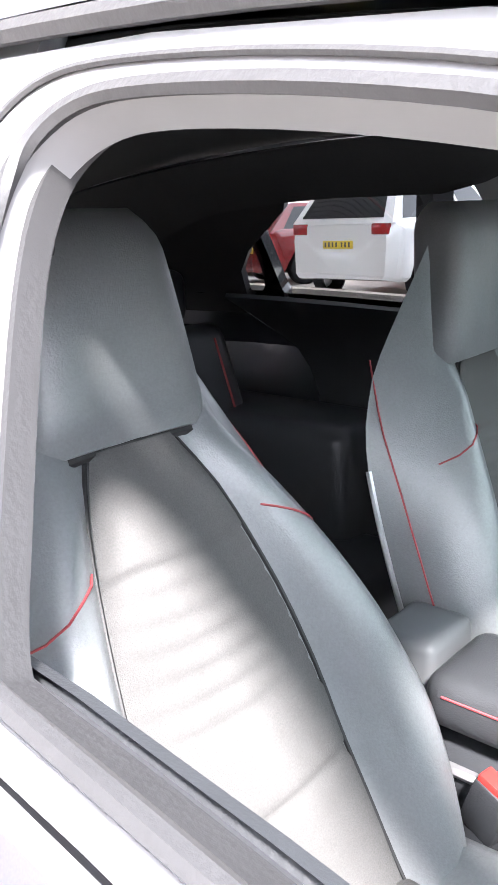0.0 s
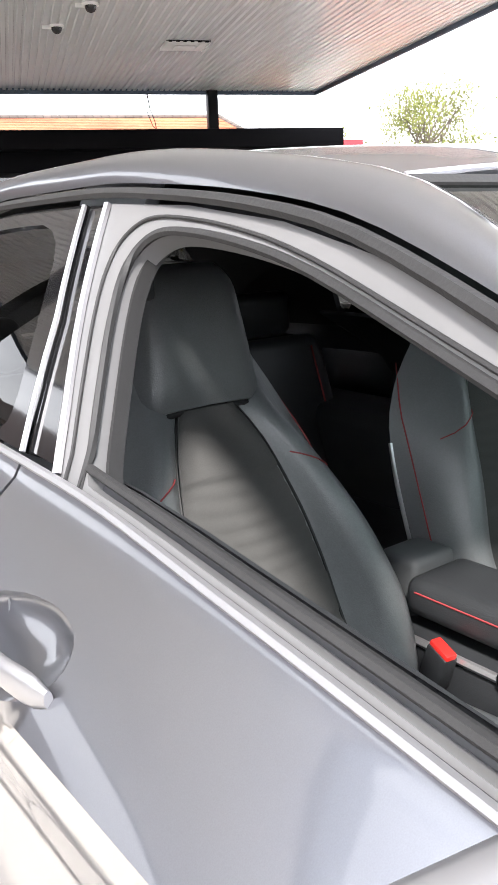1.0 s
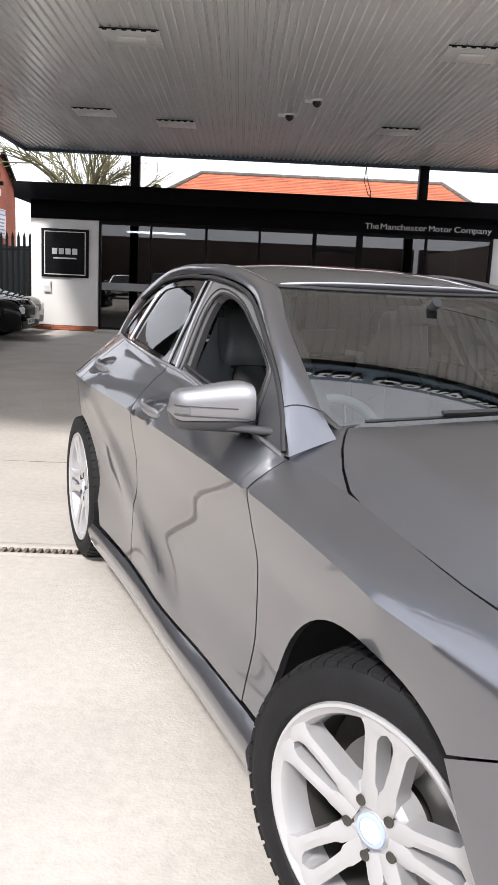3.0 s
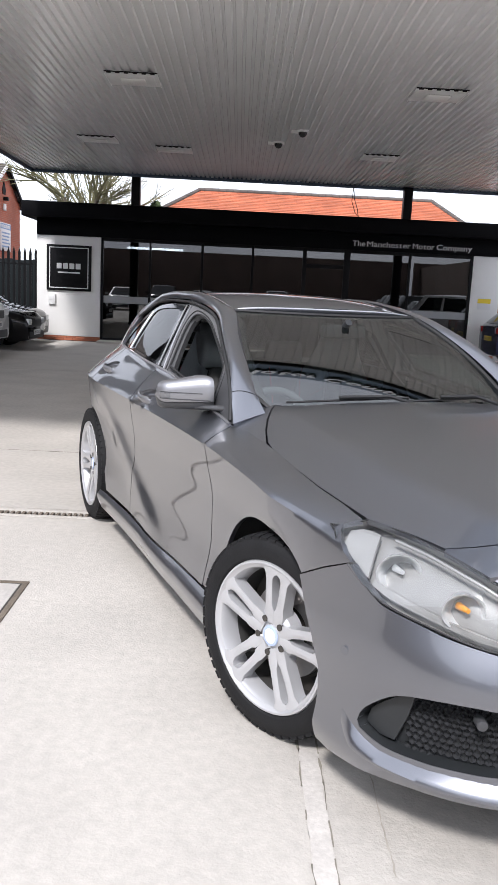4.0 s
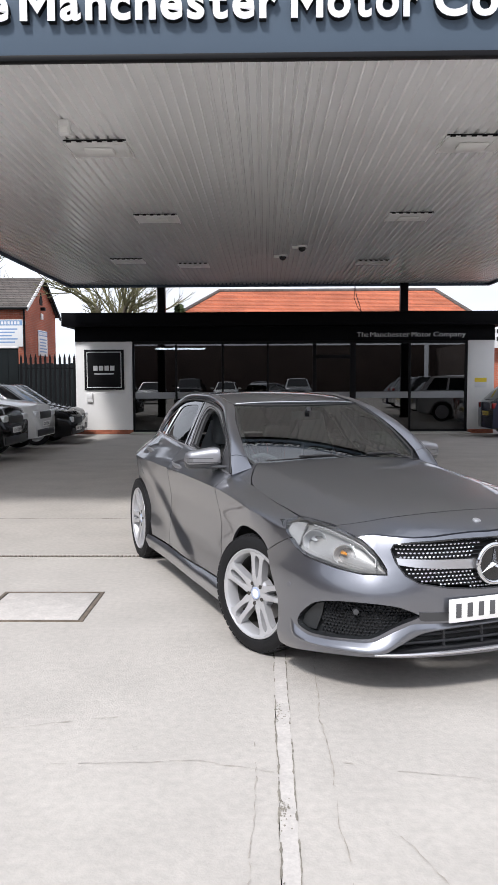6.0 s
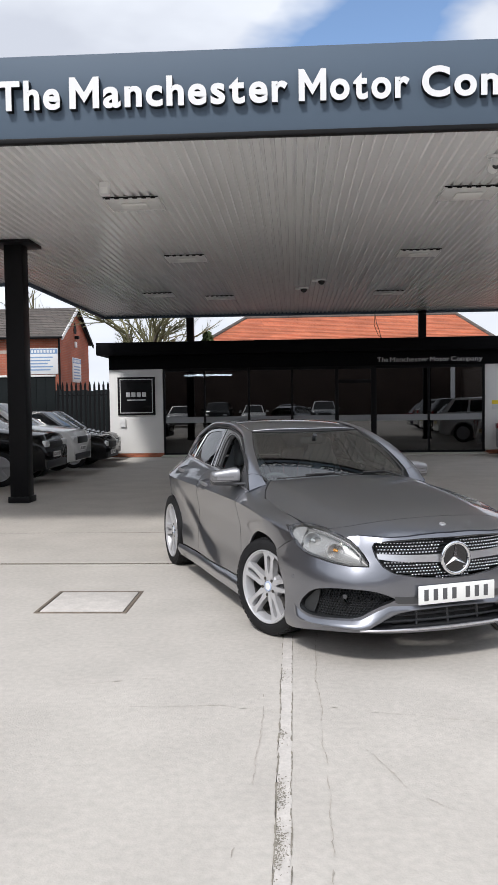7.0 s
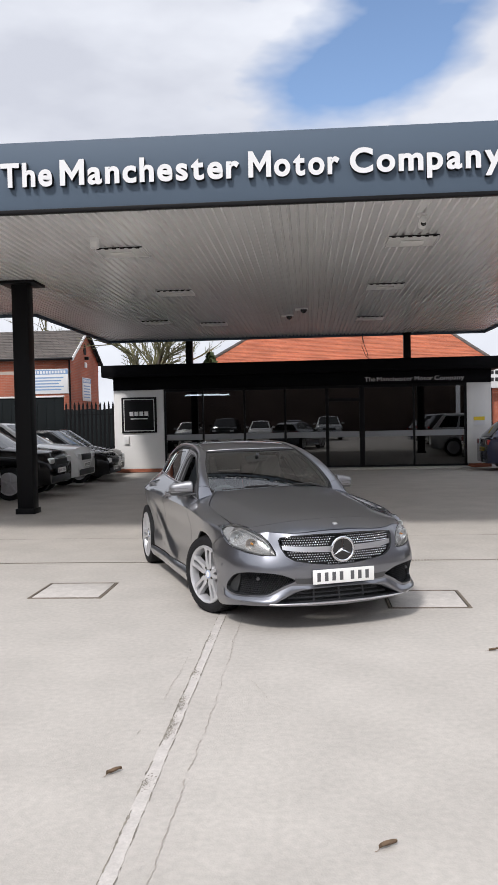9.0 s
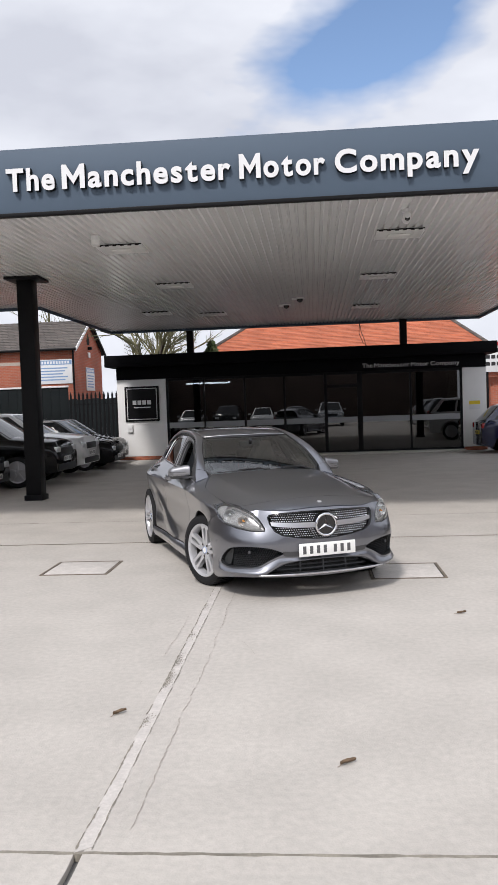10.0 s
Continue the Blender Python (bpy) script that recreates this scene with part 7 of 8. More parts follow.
def parked_car(label, spec, paint, m, yellow=False):
    car = thing("parked_car", label, "car", m, group="parked cars")
    L, W = spec["L"], spec["W"]
    body = bmesh.new()
    rows = []
    for i in range(41):
        y = L * i / 40
        e = min(y, L - y)
        w = W * (1 - 0.16 * max(0.0, 1 - e / 0.45) ** 2.2)
        zb = spline(spec["belt"], y)
        zl = spec["low"] + 0.05 * max(0.0, 1 - e / 0.3)
        prof = [(0.0, zl), (w * 0.90, zl), (w * 0.97, zl + 0.06), (w * 0.985, (zl + zb) * 0.45), (w, zb - 0.20), (w * 0.985, zb - 0.10), (w * 0.93, zb - 0.03), (w * 0.84, zb), (w * 0.5, zb + 0.035), (0.0, zb + 0.045)]
        for cy in spec["axles"]:
            d = math.hypot(0, y - cy)
            if d < spec["r"] + 0.06:
                za = spec["r"] + math.sqrt((spec["r"] + 0.06) ** 2 - d * d)
                prof = [(x, max(z, za)) if x > w * 0.6 and z < za else (x, z) for x, z in prof]
        rows.append([body.verts.new((x, y, z)) for x, z in prof] + [body.verts.new((-x, y, z)) for x, z in prof[-2:0:-1]])
    n = len(rows[0])
    for p, q in zip(rows, rows[1:]):
        for k in range(n):
            body.faces.new((p[k], p[(k + 1) % n], q[(k + 1) % n], q[k]))
    body.faces.new(rows[0])
    body.faces.new(rows[-1])
    bmesh.ops.recalc_face_normals(body, faces=body.faces[:])
    part("body", finish(body, 42), paint, car)
    a0, a1, a2, a3 = spec["a"]
    wb, wt, zt = spec["wb"], spec["wt"], spec["roof"]

    def wall(t, h):
        """Rim of the cabin at share h of its height: corner t of 4."""
        z0 = spline(spec["belt"], (a0, a3)[t > 1]) - 0.02
        y = (a0 + (a1 - a0) * h) if t in (0, 1) else (a3 + (a2 - a3) * h)
        x = (wb + (wt - wb) * h) * (-1 if t in (0, 3) else 1)
        return Vector((x, y, z0 + (zt - z0) * h))
    top = bmesh.new()
    rings = []
    for h in (0.0, 0.35, 0.7, 0.92, 1.0):
        cs = [wall(t, h) for t in range(4)]
        ring = []
        for t in range(4):
            p, q = cs[t], cs[(t + 1) % 4]
            for j in range(8):
                v = p.lerp(q, j / 8)
                if t in (0, 2):
                    v.y += (-0.10 if t == 0 else 0.08) * math.sin(math.pi * j / 8)
                v.z += 0.0 if h < 1 else -0.012
                ring.append(top.verts.new(v))
        rings.append(ring)
    for p, q in zip(rings, rings[1:]):
        for k in range(32):
            top.faces.new((p[k], p[(k + 1) % 32], q[(k + 1) % 32], q[k]))
    c0 = top.verts.new((0, (a1 + a2) / 2, zt + 0.045))
    for k in range(32):
        top.faces.new((rings[-1][k], rings[-1][(k + 1) % 32], c0))
    bmesh.ops.recalc_face_normals(top, faces=top.faces[:])
    part("cabin", finish(top, 50), paint, car)

    def pane(t, f0, f1, h0, h1, bow):
        g = bmesh.new()
        rr = []
        for i in range(5):
            h = h0 + (h1 - h0) * i / 4
            p, q = wall(t, h), wall((t + 1) % 4, h)
            row = []
            for j in range(9):
                f = f0 + (f1 - f0) * j / 8
                v = p.lerp(q, f)
                if t in (0, 2):
                    v.y += (-0.10 if t == 0 else 0.08) * math.sin(math.pi * f) + (-0.008 if t == 0 else 0.008)
                    v.z += 0.006
                else:
                    v.x += 0.008 if t == 1 else -0.008
                row.append(g.verts.new(v))
            rr.append(row)
        for p, q in zip(rr, rr[1:]):
            for k in range(8):
                g.faces.new((p[k], p[k + 1], q[k + 1], q[k]))
        bmesh.ops.recalc_face_normals(g, faces=g.faces[:])
        return finish(g, 50)
    part("windscreen", pane(0, 0.06, 0.94, 0.06, 0.93, 1), M_DARK_GLASS, car)
    part("rear_window", pane(2, 0.08, 0.92, 0.12, 0.90, 1), M_DARK_GLASS, car)
    for t in (1, 3):
        for f0, f1 in ((0.05, 0.36), (0.39, 0.68), (0.71, 0.93)):
            if t == 3:
                f0, f1 = 1 - f1, 1 - f0
            part("side_window", pane(t, f0, f1, 0.10, 0.86, 0), M_DARK_GLASS, car)
    tyre, rim = parked_wheel(spec["r"])
    tme, rme = mesh_of("wheel", tyre, M_TYRE), mesh_of("rim", rim, M_SILVER)
    for sx in (-1, 1):
        for cy in spec["axles"]:
            wh = new("wheel", tme)
            wh.parent = car
            wh.matrix_basis = pose(sx * (W - 0.125), cy, spec["r"], 0, 0, 0 if sx < 0 else 180)
            rm = new("rim", rme)
            rm.parent = wh
            for k in range(5):
                part("spoke", box((-0.088, -0.03, 0.05), (-0.07, 0.03, spec["r"] * 0.66), 0.006), M_SILVER, wh, "", Matrix.Rotation(radians(72 * k), 4, "X"))
    zf = spline(spec["belt"], 0.05)
    for sx in (-1, 1):
        part("headlight", box((sx * W * 0.50, -0.015, zf - 0.17), (sx * W * 0.80, 0.16, zf - 0.04), 0.03), M_REFLECTOR, car, "clear headlight")
        part("tail_light", box((sx * W * 0.58, L - 0.16, spline(spec["belt"], L - 0.1) - 0.22), (sx * W * 0.86, L + 0.012, spline(spec["belt"], L - 0.1) - 0.06), 0.025), M_TAIL, car, "red tail light")
        part("door_mirror", box((sx * (wb + 0.06), a0 + 0.28, spline(spec["belt"], 1.3) + 0.0), (sx * (wb + 0.27), a0 + 0.42, spline(spec["belt"], 1.3) + 0.14), 0.04, segs=3), paint, car)
    part("grille", box((-W * 0.46, -0.012, zf - 0.22), (W * 0.46, 0.10, zf - 0.06), 0.02), M_MESH, car, "black grille")
    part("lower_grille", box((-W * 0.70, -0.016, spec["low"] + 0.06), (W * 0.70, 0.10, spec["low"] + 0.22), 0.03), M_MESH, car, "black lower grille")
    plate(car, pose(0, -0.012, zf - 0.33), M_PLATE)
    plate(car, pose(0, L + 0.012, spline(spec["belt"], L - 0.1) - 0.35, 0, 0, 180), M_PLATE_Y)
    return car


for label, spec, paint, u, v in (("black compact car parked nose out beside the canopy post", HATCH, M_CAR_BLACK, -6.35, 8.55),
                                 ("black four-wheel-drive car parked nose out behind the canopy post", SUV, M_CAR_BLACK, -5.55, 10.85),
                                 ("white four-wheel-drive car parked nose out in the row", SUV, M_CAR_WHITE, -5.60, 13.15),
                                 ("black hatchback parked nose out in the row", HATCH, M_CAR_BLACK, -5.40, 15.4),
                                 ("black hatchback parked nose out beside the white wall", HATCH, M_CAR_BLACK, -5.75, 17.35)):
    parked_car(label, spec, paint, at_site(u, v, 0, 90))
for label, spec, paint, u, v in (("dark blue hatchback parked tail out near the showroom", HATCH, M_CAR_BLUE, 5.25, 17.5),
                                 ("dark red hatchback parked tail out in the row", HATCH, M_CAR_RED, 5.75, 14.85),
                                 ("black hatchback parked tail out in the row", HATCH, M_CAR_BLACK, 5.85, 8.3),
                                 ("silver hatchback parked tail out in the row", HATCH, M_CAR_SILVER, 5.85, 5.8),
                                 ("black four-wheel-drive car parked tail out in the row", SUV, M_CAR_BLACK, 5.95, 3.4),
                                 ("white hatchback parked tail out in the row", HATCH, M_CAR_WHITE, 5.95, 1.0),
                                 ("silver four-wheel-drive car parked tail out in the row", SUV, M_CAR_SILVER, 6.0, -1.5),
                                 ("dark blue hatchback parked tail out in the row", HATCH, M_CAR_BLUE, 6.0, -4.0)):
    parked_car(label, spec, paint, at_site(u + spec["L"], v, 0, 90))
# those at the street side, which the shop windows mirror
for label, spec, paint, u, v in (("silver hatchback parked nose in at the street side", HATCH, M_CAR_SILVER, -8.6, -12.0),
                                 ("black four-wheel-drive car parked nose in at the street side", SUV, M_CAR_BLACK, -5.9, -11.6),
                                 ("white hatchback parked nose in at the street side", HATCH, M_CAR_WHITE, -3.4, -12.1),
                                 ("dark blue hatchback parked nose in at the street side", HATCH, M_CAR_BLUE, -1.0, -11.9),
                                 ("silver four-wheel-drive car parked nose in at the street side", SUV, M_CAR_SILVER, 1.5, -12.2)):
    parked_car(label, spec, paint, at_site(u, v, 0, 180))
# one that stands askew with its tail to the hatchback
parked_car("white four-wheel-drive car parked askew beside the red one", SUV, M_CAR_WHITE, pose(8.91, 8.30, 0, 0, 0, 90) @ pose(0, -SUV["L"], 0))

# plain unseen walls added to close the street side and darken the shop windows' reflection
for u0, u1 in ((-46, -15.5), (-15, 14), (14.5, 46)):
    solo("street_wall", box((u0, -34.0, 0), (u1, -33.4, 4.8), 0.02), M_ADDED_WALL, "plain dark wall added out of view across the street", "wall", SITE, kind="structure")

# unseen walls added to block low sky light and darken the car's flanks
for u0, u1, v1 in ((-14.2, -13.7, 19.4), (15.0, 15.5, 9.0)):
    solo("side_wall", box((u0, -33.3, 0), (u1, v1, 4.4), 0.02), M_ADDED_WALL, "plain dark wall added out of view to block low sky light", "wall", SITE, kind="structure")

# ---- behind the forecourt ----
fence = thing("palisade_fence", "black steel palisade fence between wall and boards", "fence", SITE)
for z in (0.45, 1.9):
    part("rail", box((-8.05, 19.52, z), (-6.25, 19.57, z + 0.05), 0.004), M_BLACK, fence)
pale = prism([(-0.035, 0.05), (0.035, 0.05), (0.035, 2.22), (0.0, 2.36), (-0.035, 2.22)], "y", -0.012, 0.0)
pale_me = mesh_of("pale", pale, M_BLACK)
for i in range(13):
    ob = new("pale", pale_me)
    ob.parent = fence
    ob.matrix_basis = pose(-8.02 + 0.145 * i, 19.51, 0)
boards = thing("board_fence", "tall dark green close-boarded fence with pale coping", "fence", SITE)
for i in range(34):
    part("board", box((-18.4 + 0.302 * i, 19.6, 0.0), (-18.4 + 0.302 * i + 0.296, 19.66, 2.52), 0.004), M_FENCE_DARK, boards)
part("coping", box((-18.4, 19.56, 2.521), (-8.13, 19.70, 2.58), 0.008), M_WHITE_WALL, boards, "pale coping")

yard = thing("yard_fence", "dark close-boarded fence behind the palisade", "fence", SITE)
for i in range(16):
    part("board", box((-10.2 + 0.302 * i, 24.6, 0.0), (-10.2 + 0.302 * i + 0.296, 24.66, 2.15 + 0.02 * (i % 3)), 0.004), M_FENCE_DARK, yard)

garage = thing("brick_garage", "red brick garage building with grey tiled gable roof", "building", SITE)
part("wall", box((-24, 30, 0), (-10.95, 30.25, 4.75)), M_BRICK_FAR, garage)
part("gable_wall", prism([(30.0, 0.0), (35.0, 0.0), (35.0, 4.75), (32.5, 6.15), (30.0, 4.75)], "x", -11.2, -10.952), M_BRICK_FAR, garage)
part("band", box((-24, 29.985, 3.95), (-10.93, 30.0, 4.10)), M_MORTAR, garage, "pale band course")
for k, (v0, v1) in enumerate(((29.7, 32.5), (35.3, 32.5))):
    rf = bmesh.new()
    n = 17
    for i in range(n):
        t0, t1 = i / n, (i + 1) / n
        p0, p1 = (v0 + (v1 - v0) * t0, 4.62 + 1.60 * t0), (v0 + (v1 - v0) * t1, 4.62 + 1.60 * t1)
        q = [(-24, p0[0], p0[1] + 0.05), (-10.75, p0[0], p0[1] + 0.05), (-10.75, p1[0], p1[1] + 0.02), (-24, p1[0], p1[1] + 0.02)]
        vv = [rf.verts.new(x) for x in q] + [rf.verts.new((x[0], x[1], x[2] - 0.05)) for x in q[:2]]
        rf.faces.new(vv[:4])
        rf.faces.new((vv[0], vv[1], vv[5], vv[4]))
    bmesh.ops.recalc_face_normals(rf, faces=rf.faces[:])
    tagged(part("roof_tiling", rf, M_SLATE_FAR, garage, "grey-brown tiled roof slope"), kind="stuff")
    part("bargeboard", prism([(v0, 4.50), (v1, 6.10), (v1, 6.26), (v0, 4.66)], "x", -10.80, -10.74), M_BLACK_CLAD if k else M_LAMP_WHITE, garage)
part("gutter", tube([(-24, 29.66, 4.62), (-10.75, 29.66, 4.62)], 0.06, 8), M_BLACK, garage, "black gutter")
part("downpipe", tube([(-10.98, 29.93, 4.6), (-10.98, 29.93, 0.1)], 0.045, 8), M_BLACK, garage)
part("vent_plate", prism([(32.3, 5.0), (32.7, 5.0), (32.75, 5.2), (32.5, 5.55), (32.25, 5.2)], "x", -10.951, -10.93), M_BLACK_CLAD, garage)
part("wall_lamp", box((-10.95, 32.4, 4.75), (-10.75, 32.6, 4.9), 0.02), M_BLACK, garage)
part("alarm_box", box((-10.95, 32.35, 4.35), (-10.88, 32.65, 4.62), 0.02), M_LAMP_WHITE, garage)


def board_sign(label, w, h, m):
    sg = thing("wall_sign", label, "sign", m)
    part("panel", box((-w / 2, -0.03, 0), (w / 2, 0, h), 0.005), M_WHITE_SIGN, sg)
    part("title_band", box((-w / 2 + 0.02, -0.036, h * 0.78), (w / 2 - 0.02, -0.031, h * 0.97)), M_BOARD_BLUE, sg, "blue band")
    x = -w / 2 + 0.12
    while x < w / 2 - 0.2:
        part("title_bar", box((x, -0.040, h * 0.82), (x + 0.09, -0.0365, h * 0.93)), M_WHITE_SIGN, sg)
        x += 0.14
    for r in range(5):
        part("text_bar", box((-w * 0.38 + 0.05 * (r % 2), -0.036, h * (0.62 - 0.12 * r)), (w * (0.40 - 0.05 * (r % 3)), -0.031, h * (0.62 - 0.12 * r) + h * 0.05)), M_BOARD_BLUE, sg)
    return sg


board_sign("white and blue printed sign on the brick garage wall", 2.3, 1.15, at_site(-12.2, 29.98, 3.02))
board_sign("small white and blue printed sign on the gable", 1.5, 1.15, SITE @ pose(-10.94, 32.6, 2.7, 0, 0, 90))

hall = thing("tiled_hall", "low brick hall with orange tiled hipped roof", "building", SITE)
part("wall", box((-5.6, 27.4, 0), (8.5, 38.6, 3.05)), M_BRICK_FAR, hall)
ridge = ((-2.83, 33.0, 5.62), (7.03, 33.0, 5.62))
eave = ((-6.05, 27.0, 3.02), (8.95, 27.0, 3.02), (8.95, 39.0, 3.02), (-6.05, 39.0, 3.02))
for quad in ((eave[0], eave[1], ridge[1], ridge[0]), (eave[2], eave[3], ridge[0], ridge[1]), (eave[1], eave[2], ridge[1], ridge[1]), (eave[3], eave[0], ridge[0], ridge[0])):
    rf = bmesh.new()
    a, b, c2, d2 = [Vector(q) for q in quad]
    n = 34
    for i in range(n):
        t0, t1 = i / n, (i + 1) / n
        p, q, r, s_ = a.lerp(d2, t0), b.lerp(c2, t0), b.lerp(c2, t1), a.lerp(d2, t1)
        up = Vector((0, 0, 0.035))
        vv = [rf.verts.new(x) for x in (p + up, q + up, r, s_, p, q)]
        rf.faces.new(vv[:4])
        rf.faces.new((vv[0], vv[4], vv[5], vv[1]))
    bmesh.ops.recalc_face_normals(rf, faces=rf.faces[:])
    tagged(part("roof_tiling", rf, M_TILE_FAR, hall, "orange tiled roof slope"), kind="stuff")
for p, q in ((eave[0], ridge[0]), (eave[1], ridge[1]), ridge, (eave[2], ridge[1]), (eave[3], ridge[0])):
    part("ridge_tiles", tube([Vector(p).lerp(Vector(q), i / 12) + Vector((0, 0, 0.03)) for i in range(13)], 0.09, 8), M_SLATE_FAR, hall, "grey ridge tiles")
side_wall = solo("brick_wall", box((6.76, 23.9, 0), (16, 24.2, 2.45), 0.01), M_BRICK_FAR, "red brick boundary wall beside the showroom", "wall", SITE)
rs = thing("roadside_sign", "white sign with red edge and plain dark bars", "sign", at_site(7.75, 23.5))
part("board", box((-1.1, -0.03, 2.62), (1.1, 0, 3.75), 0.005), M_WHITE_SIGN, rs)
part("edge_band", box((-1.1, -0.036, 3.60), (1.1, -0.031, 3.75)), M_RED_PRINT, rs)
for r in range(3):
    for k in range(6 - r):
        part("text_bar", box((-0.95 + 0.2 * k, -0.036, 3.38 - 0.26 * r), (-0.95 + 0.2 * k + 0.15, -0.031, 3.52 - 0.26 * r)), M_RED_PRINT if r == 1 and k > 2 else M_INK, rs)
for x in (-0.9, 0.9):
    part("leg", box((x - 0.04, -0.02, 0), (x + 0.04, 0.03, 2.62)), M_BLACK, rs)


def bare_tree(label, m, height, seed, spread=0.55, twig=M_TWIG, leaves=0, leaf=None, limbs=3):
    tr = thing("tree", label, "tree", m, group="trees")
    rnd = random.Random(seed)
    wood, twigs = bmesh.new(), bmesh.new()
    tips = []

    def grow(p, d, ln, r, depth):
        pts = [p]
        for i in range(4):
            d = (d + Vector((rnd.gauss(0, 0.10), rnd.gauss(0, 0.10), rnd.gauss(0.04, 0.06)))).normalized()
            pts.append(pts[-1] + d * ln / 4)
        add(wood if depth < 2 else twigs, tube(pts, r, 6 if depth < 2 else 4, taper=0.62))
        if depth == 4:
            tips.append(pts[-1])
            return
        for k in range(limbs if depth else 7):
            a = rnd.uniform(0, 2 * math.pi)
            tilt = rnd.uniform(0.35, 0.35 + spread)
            ax = d.orthogonal().normalized()
            nd = (Matrix.Rotation(a, 3, d) @ Matrix.Rotation(tilt, 3, ax)) @ d
            s0 = pts[rnd.choice((2, 3, 4))] if depth else pts[rnd.choice((3, 4, 4))]
            grow(s0, nd, ln * rnd.uniform(0.58, 0.80), r * 0.5, depth + 1)
    grow(Vector((0, 0, 0)), Vector((0, 0, 1)), height * 0.36, height * 0.028, 0)
    part("trunk", wood, M_BARK, tr)
    tagged(part("branch", twigs, twig, tr), kind="stuff")
    if leaves:
        lv = bmesh.new()
        for i in range(leaves):
            t = rnd.choice(tips) + Vector((rnd.gauss(0, 0.35), rnd.gauss(0, 0.35), rnd.gauss(0, 0.3)))
            e = Euler((rnd.uniform(0, 3), rnd.uniform(0, 3), rnd.uniform(0, 6))).to_matrix()
            k = rnd.uniform(0.05, 0.11)
            vv = [lv.verts.new(t + e @ Vector(q) * k) for q in ((-1, 0, 0), (0, -0.55, 0.1), (1, 0, 0), (0, 0.55, 0.1))]
            lv.faces.new(vv)
        tagged(part("crown", lv, leaf, tr, "young yellow-green leaves"), kind="stuff")
    return tr


bare_tree("bare many-branched tree behind the showroom", at_site(-6.6, 27.5), 7.6, 6, 0.42, limbs=4)
bare_tree("bare tree behind the brick garage", at_site(-15.0, 42.0), 10.5, 9, 0.6)
bare_tree("tree with young yellow-green leaves beyond the showroom", at_site(20.0, 40.0), 9.5, 12, 0.6, M_BARK, 5200, M_LEAF)
con_t = thing("conifer", "small dark green conifer behind the showroom roof", "tree", at_site(-4.25, 29.0), group="trees")
needle = bmesh.new()
rnd = random.Random(3)
for i in range(1500):
    h = rnd.random() ** 0.8
    r = (1 - h ** 2.2) * 0.80 * math.sqrt(rnd.random()) + 0.03
    a = rnd.uniform(0, 2 * math.pi)
    c0 = Vector((r * math.cos(a), r * math.sin(a), 0.9 + 3.75 * h))
    e = Euler((rnd.uniform(-0.6, 0.6), rnd.uniform(-0.6, 0.6), a)).to_matrix()
    vv = [needle.verts.new(c0 + e @ Vector(q) * rnd.uniform(0.10, 0.2)) for q in ((-0.2, -0.4, 0), (1, 0, -0.3), (-0.2, 0.4, 0), (0.1, 0, 0.5))]
    needle.faces.new(vv[:3])
    needle.faces.new((vv[0], vv[1], vv[3]))
tagged(part("crown", needle, M_CONIFER, con_t), kind="stuff")
part("trunk", cyl(0.10, 0.03, 4.0, Matrix.Translation((0, 0, 2.0)), 10), M_BARK, con_t)

# ---- small things under and on the canopy ----
cctv = thing("security_camera", "small white bullet camera under the canopy", "camera", at_site(1.60, 3.45, Z_SOF))
part("base", cyl(0.06, 0.06, 0.03, Matrix.Translation((0, 0, -0.015)), 20), M_LAMP_WHITE, cctv)
part("neck", tube([(0, 0, -0.03), (0, -0.02, -0.09)], 0.022, 8), M_LAMP_WHITE, cctv)
part("housing", cyl(0.055, 0.05, 0.16, pose(0, -0.05, -0.12, 70, 0, 0), 20, bevel=0.01), M_LAMP_WHITE, cctv)
part("lens", cyl(0.035, 0.035, 0.01, pose(0, -0.128, -0.149, 70, 0, 0), 16), M_GLOSS_BLACK, cctv, "black lens")
sen = thing("motion_sensor", "small white sensor fixed under the canopy", "sensor", at_site(-2.86, 4.05, Z_SOF))
part("case", box((-0.06, -0.05, -0.16), (0.06, 0.05, 0), 0.02), M_LAMP_WHITE, sen)
part("window", box((-0.04, -0.056, -0.14), (0.04, -0.045, -0.07), 0.006), M_DIFFUSER, sen)
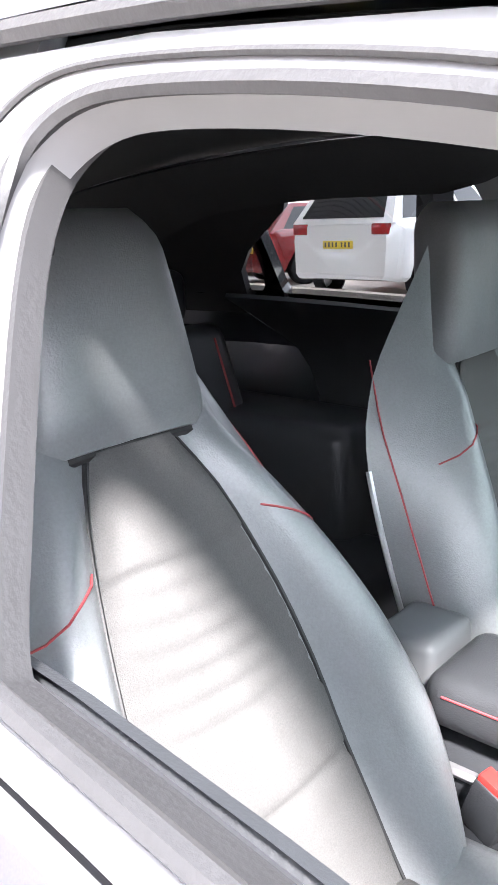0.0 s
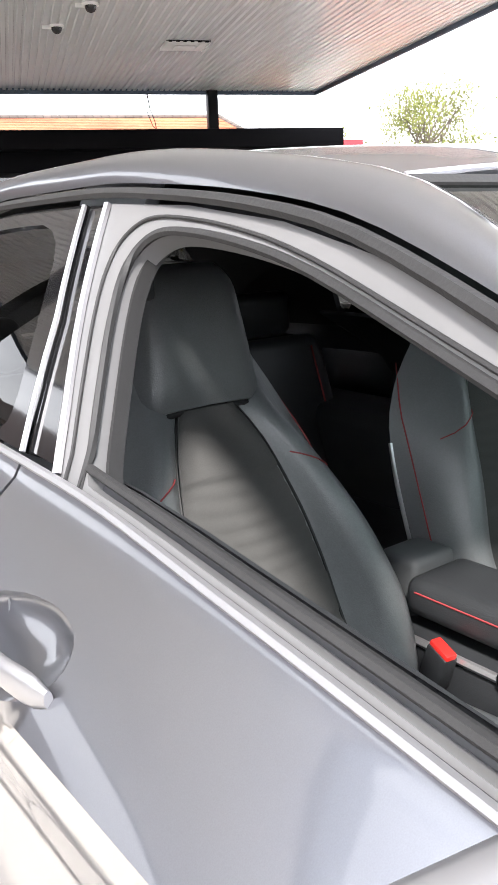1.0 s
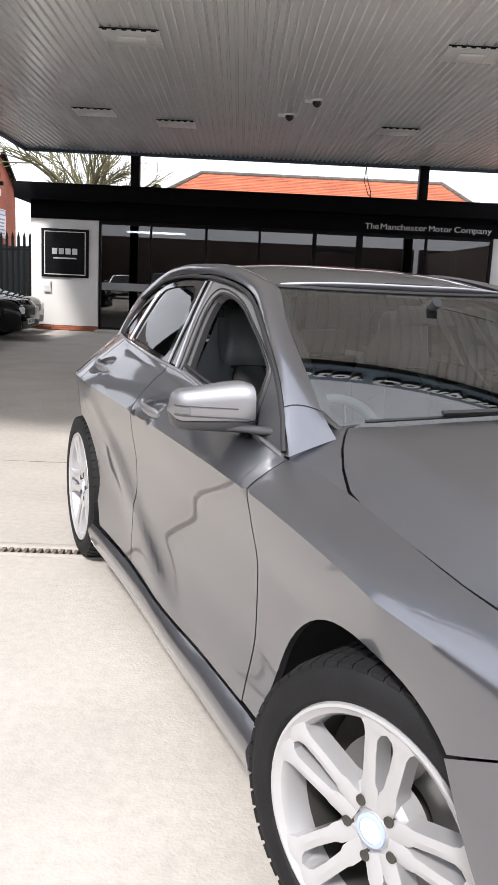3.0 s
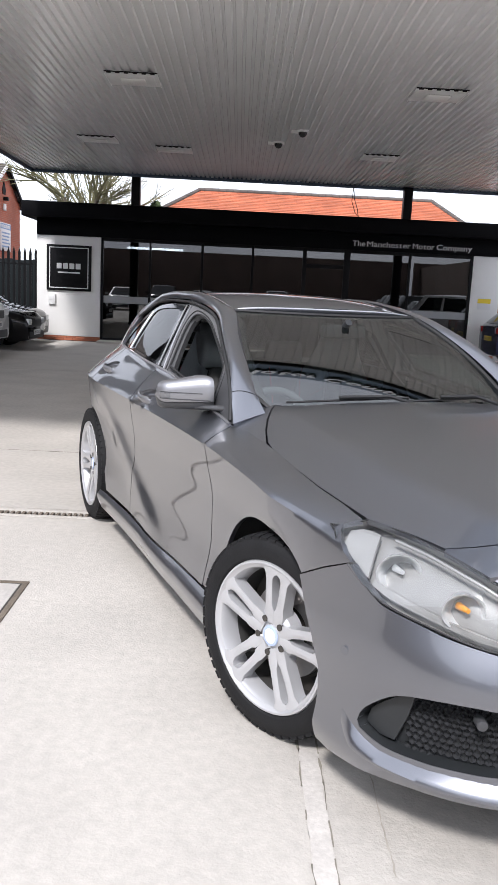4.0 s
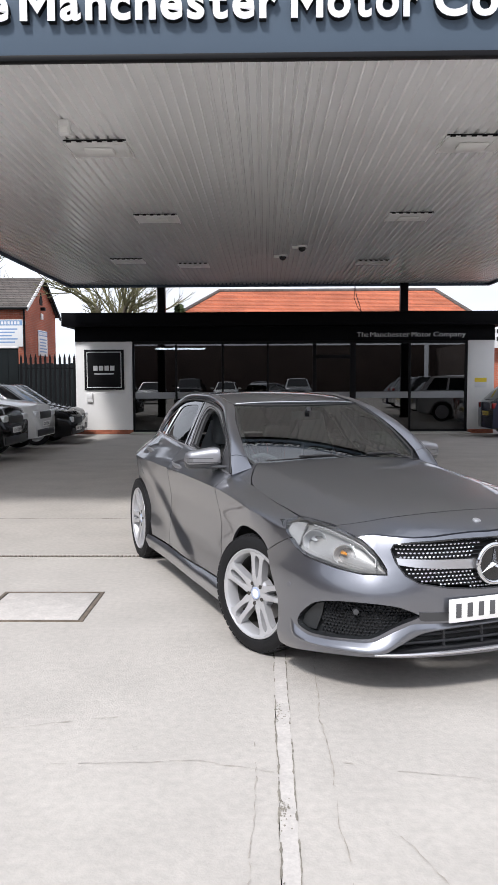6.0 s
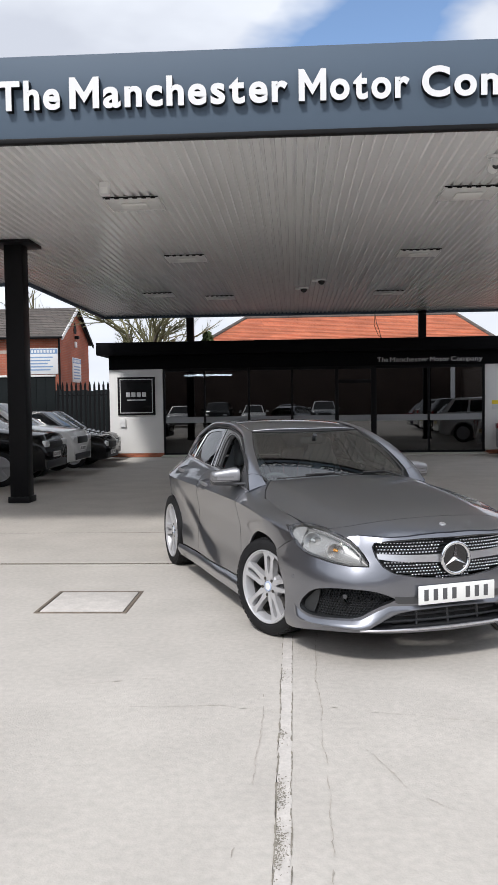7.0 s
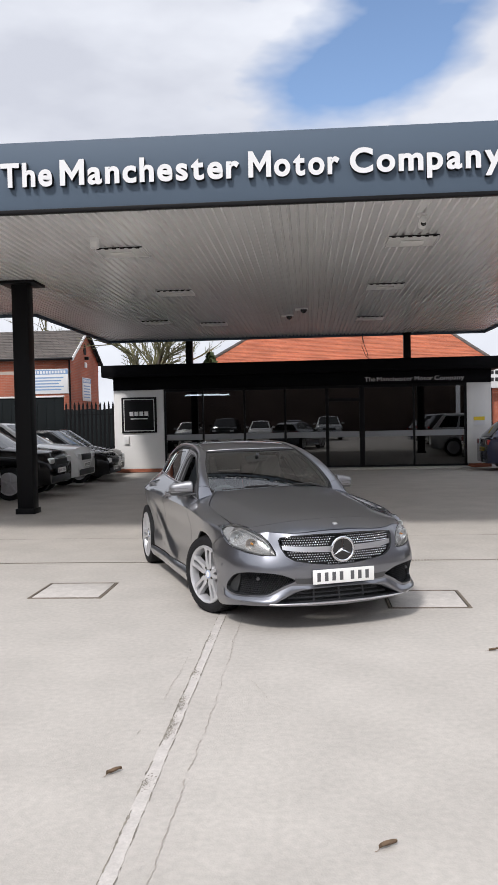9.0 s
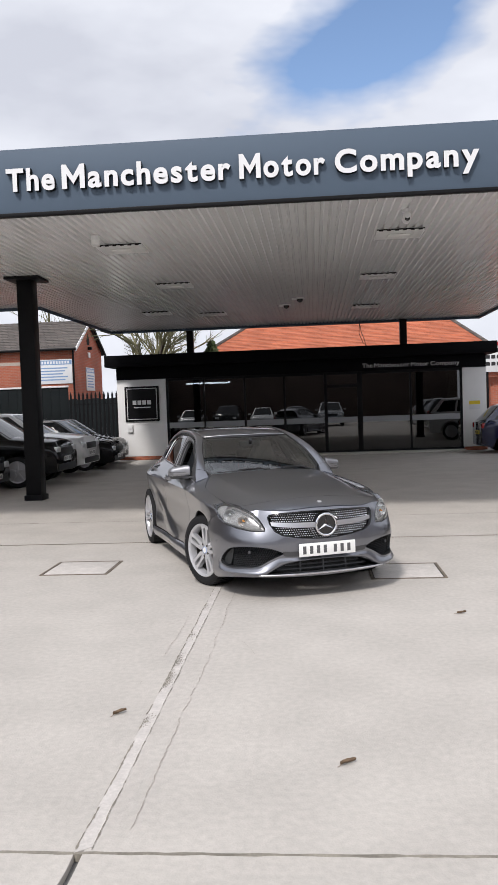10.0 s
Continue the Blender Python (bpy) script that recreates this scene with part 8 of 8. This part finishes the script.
for u, v in ((0.02, 12.2), (-0.35, 13.4)):
    dm = thing("dome_camera", "small grey dome camera under the canopy", "camera", at_site(u, v, Z_SOF), group="dome cameras")
    part("plate", cyl(0.11, 0.11, 0.03, Matrix.Translation((0, 0, -0.015)), 20), M_LAMP_WHITE, dm)
    part("dome", lathe([(0, 0.08), (0.04, 0.07), (0.07, 0.045), (0.085, 0.005)], 20), M_GLOSS_BLACK, dm, "", pose(0, 0, -0.03, 0, 90, 0))
    part("bracket", box((-0.2, -0.02, -0.05), (-0.08, 0.02, 0), 0.005), M_LAMP_WHITE, dm)
cab = thing("loose_cables", "thin dark cables hanging from the canopy edge", "cable", SITE)
for k, pts in enumerate((((1.85, 18.95, 4.25), (1.90, 19.0, 3.95), (2.0, 19.05, 3.7), (2.05, 19.1, 3.45)), ((1.85, 18.95, 4.25), (1.83, 19.0, 3.9), (1.95, 19.05, 3.6), (2.15, 19.1, 3.45)))):
    part("cable", tube(pts, 0.010, 5), M_BLACK, cab)


def leaf_litter(u, v, turn, size):
    b = bmesh.new()
    rnd = random.Random(int(u * 100))
    rows = []
    for i in range(8):
        x = -0.5 + i / 7
        half = 0.17 * math.sin(math.pi * (0.06 + 0.9 * i / 7)) ** 0.7 * rnd.uniform(0.75, 1.2)
        bend, lift = 0.12 * math.sin(2.6 * x + u * 5), 0.10 * (x + 0.2) ** 2 + rnd.uniform(0, 0.03)
        rows.append([b.verts.new((x * size, (bend + half * k) * size, 0.003 + (lift + 0.16 * abs(k) ** 1.5 + rnd.uniform(0, 0.04)) * size)) for k in (-1, -0.45, 0, 0.45, 1)])
    for p, q in zip(rows, rows[1:]):
        for k in range(4):
            b.faces.new((p[k], p[k + 1], q[k + 1], q[k]))
    lf = solo("dead_leaf", b, M_DRY_LEAF, "curled brown dead leaf on the concrete", "leaf", at_site(u, v, 0.001, turn), "dead leaves")
    part("stalk", tube([(-0.5 * size, 0.12 * math.sin(-1.3 + u * 5) * size, 0.006), (-0.66 * size, 0.02 * size, 0.004), (-0.78 * size, 0.05 * size, 0.003)], 0.0012, 5), M_DRY_LEAF, lf)
    return lf


leaf_litter(-0.862, -3.475, 50, 0.085)
leaf_litter(0.375, -4.105, 35, 0.085)
leaf_litter(1.372, -1.435, 10, 0.08)
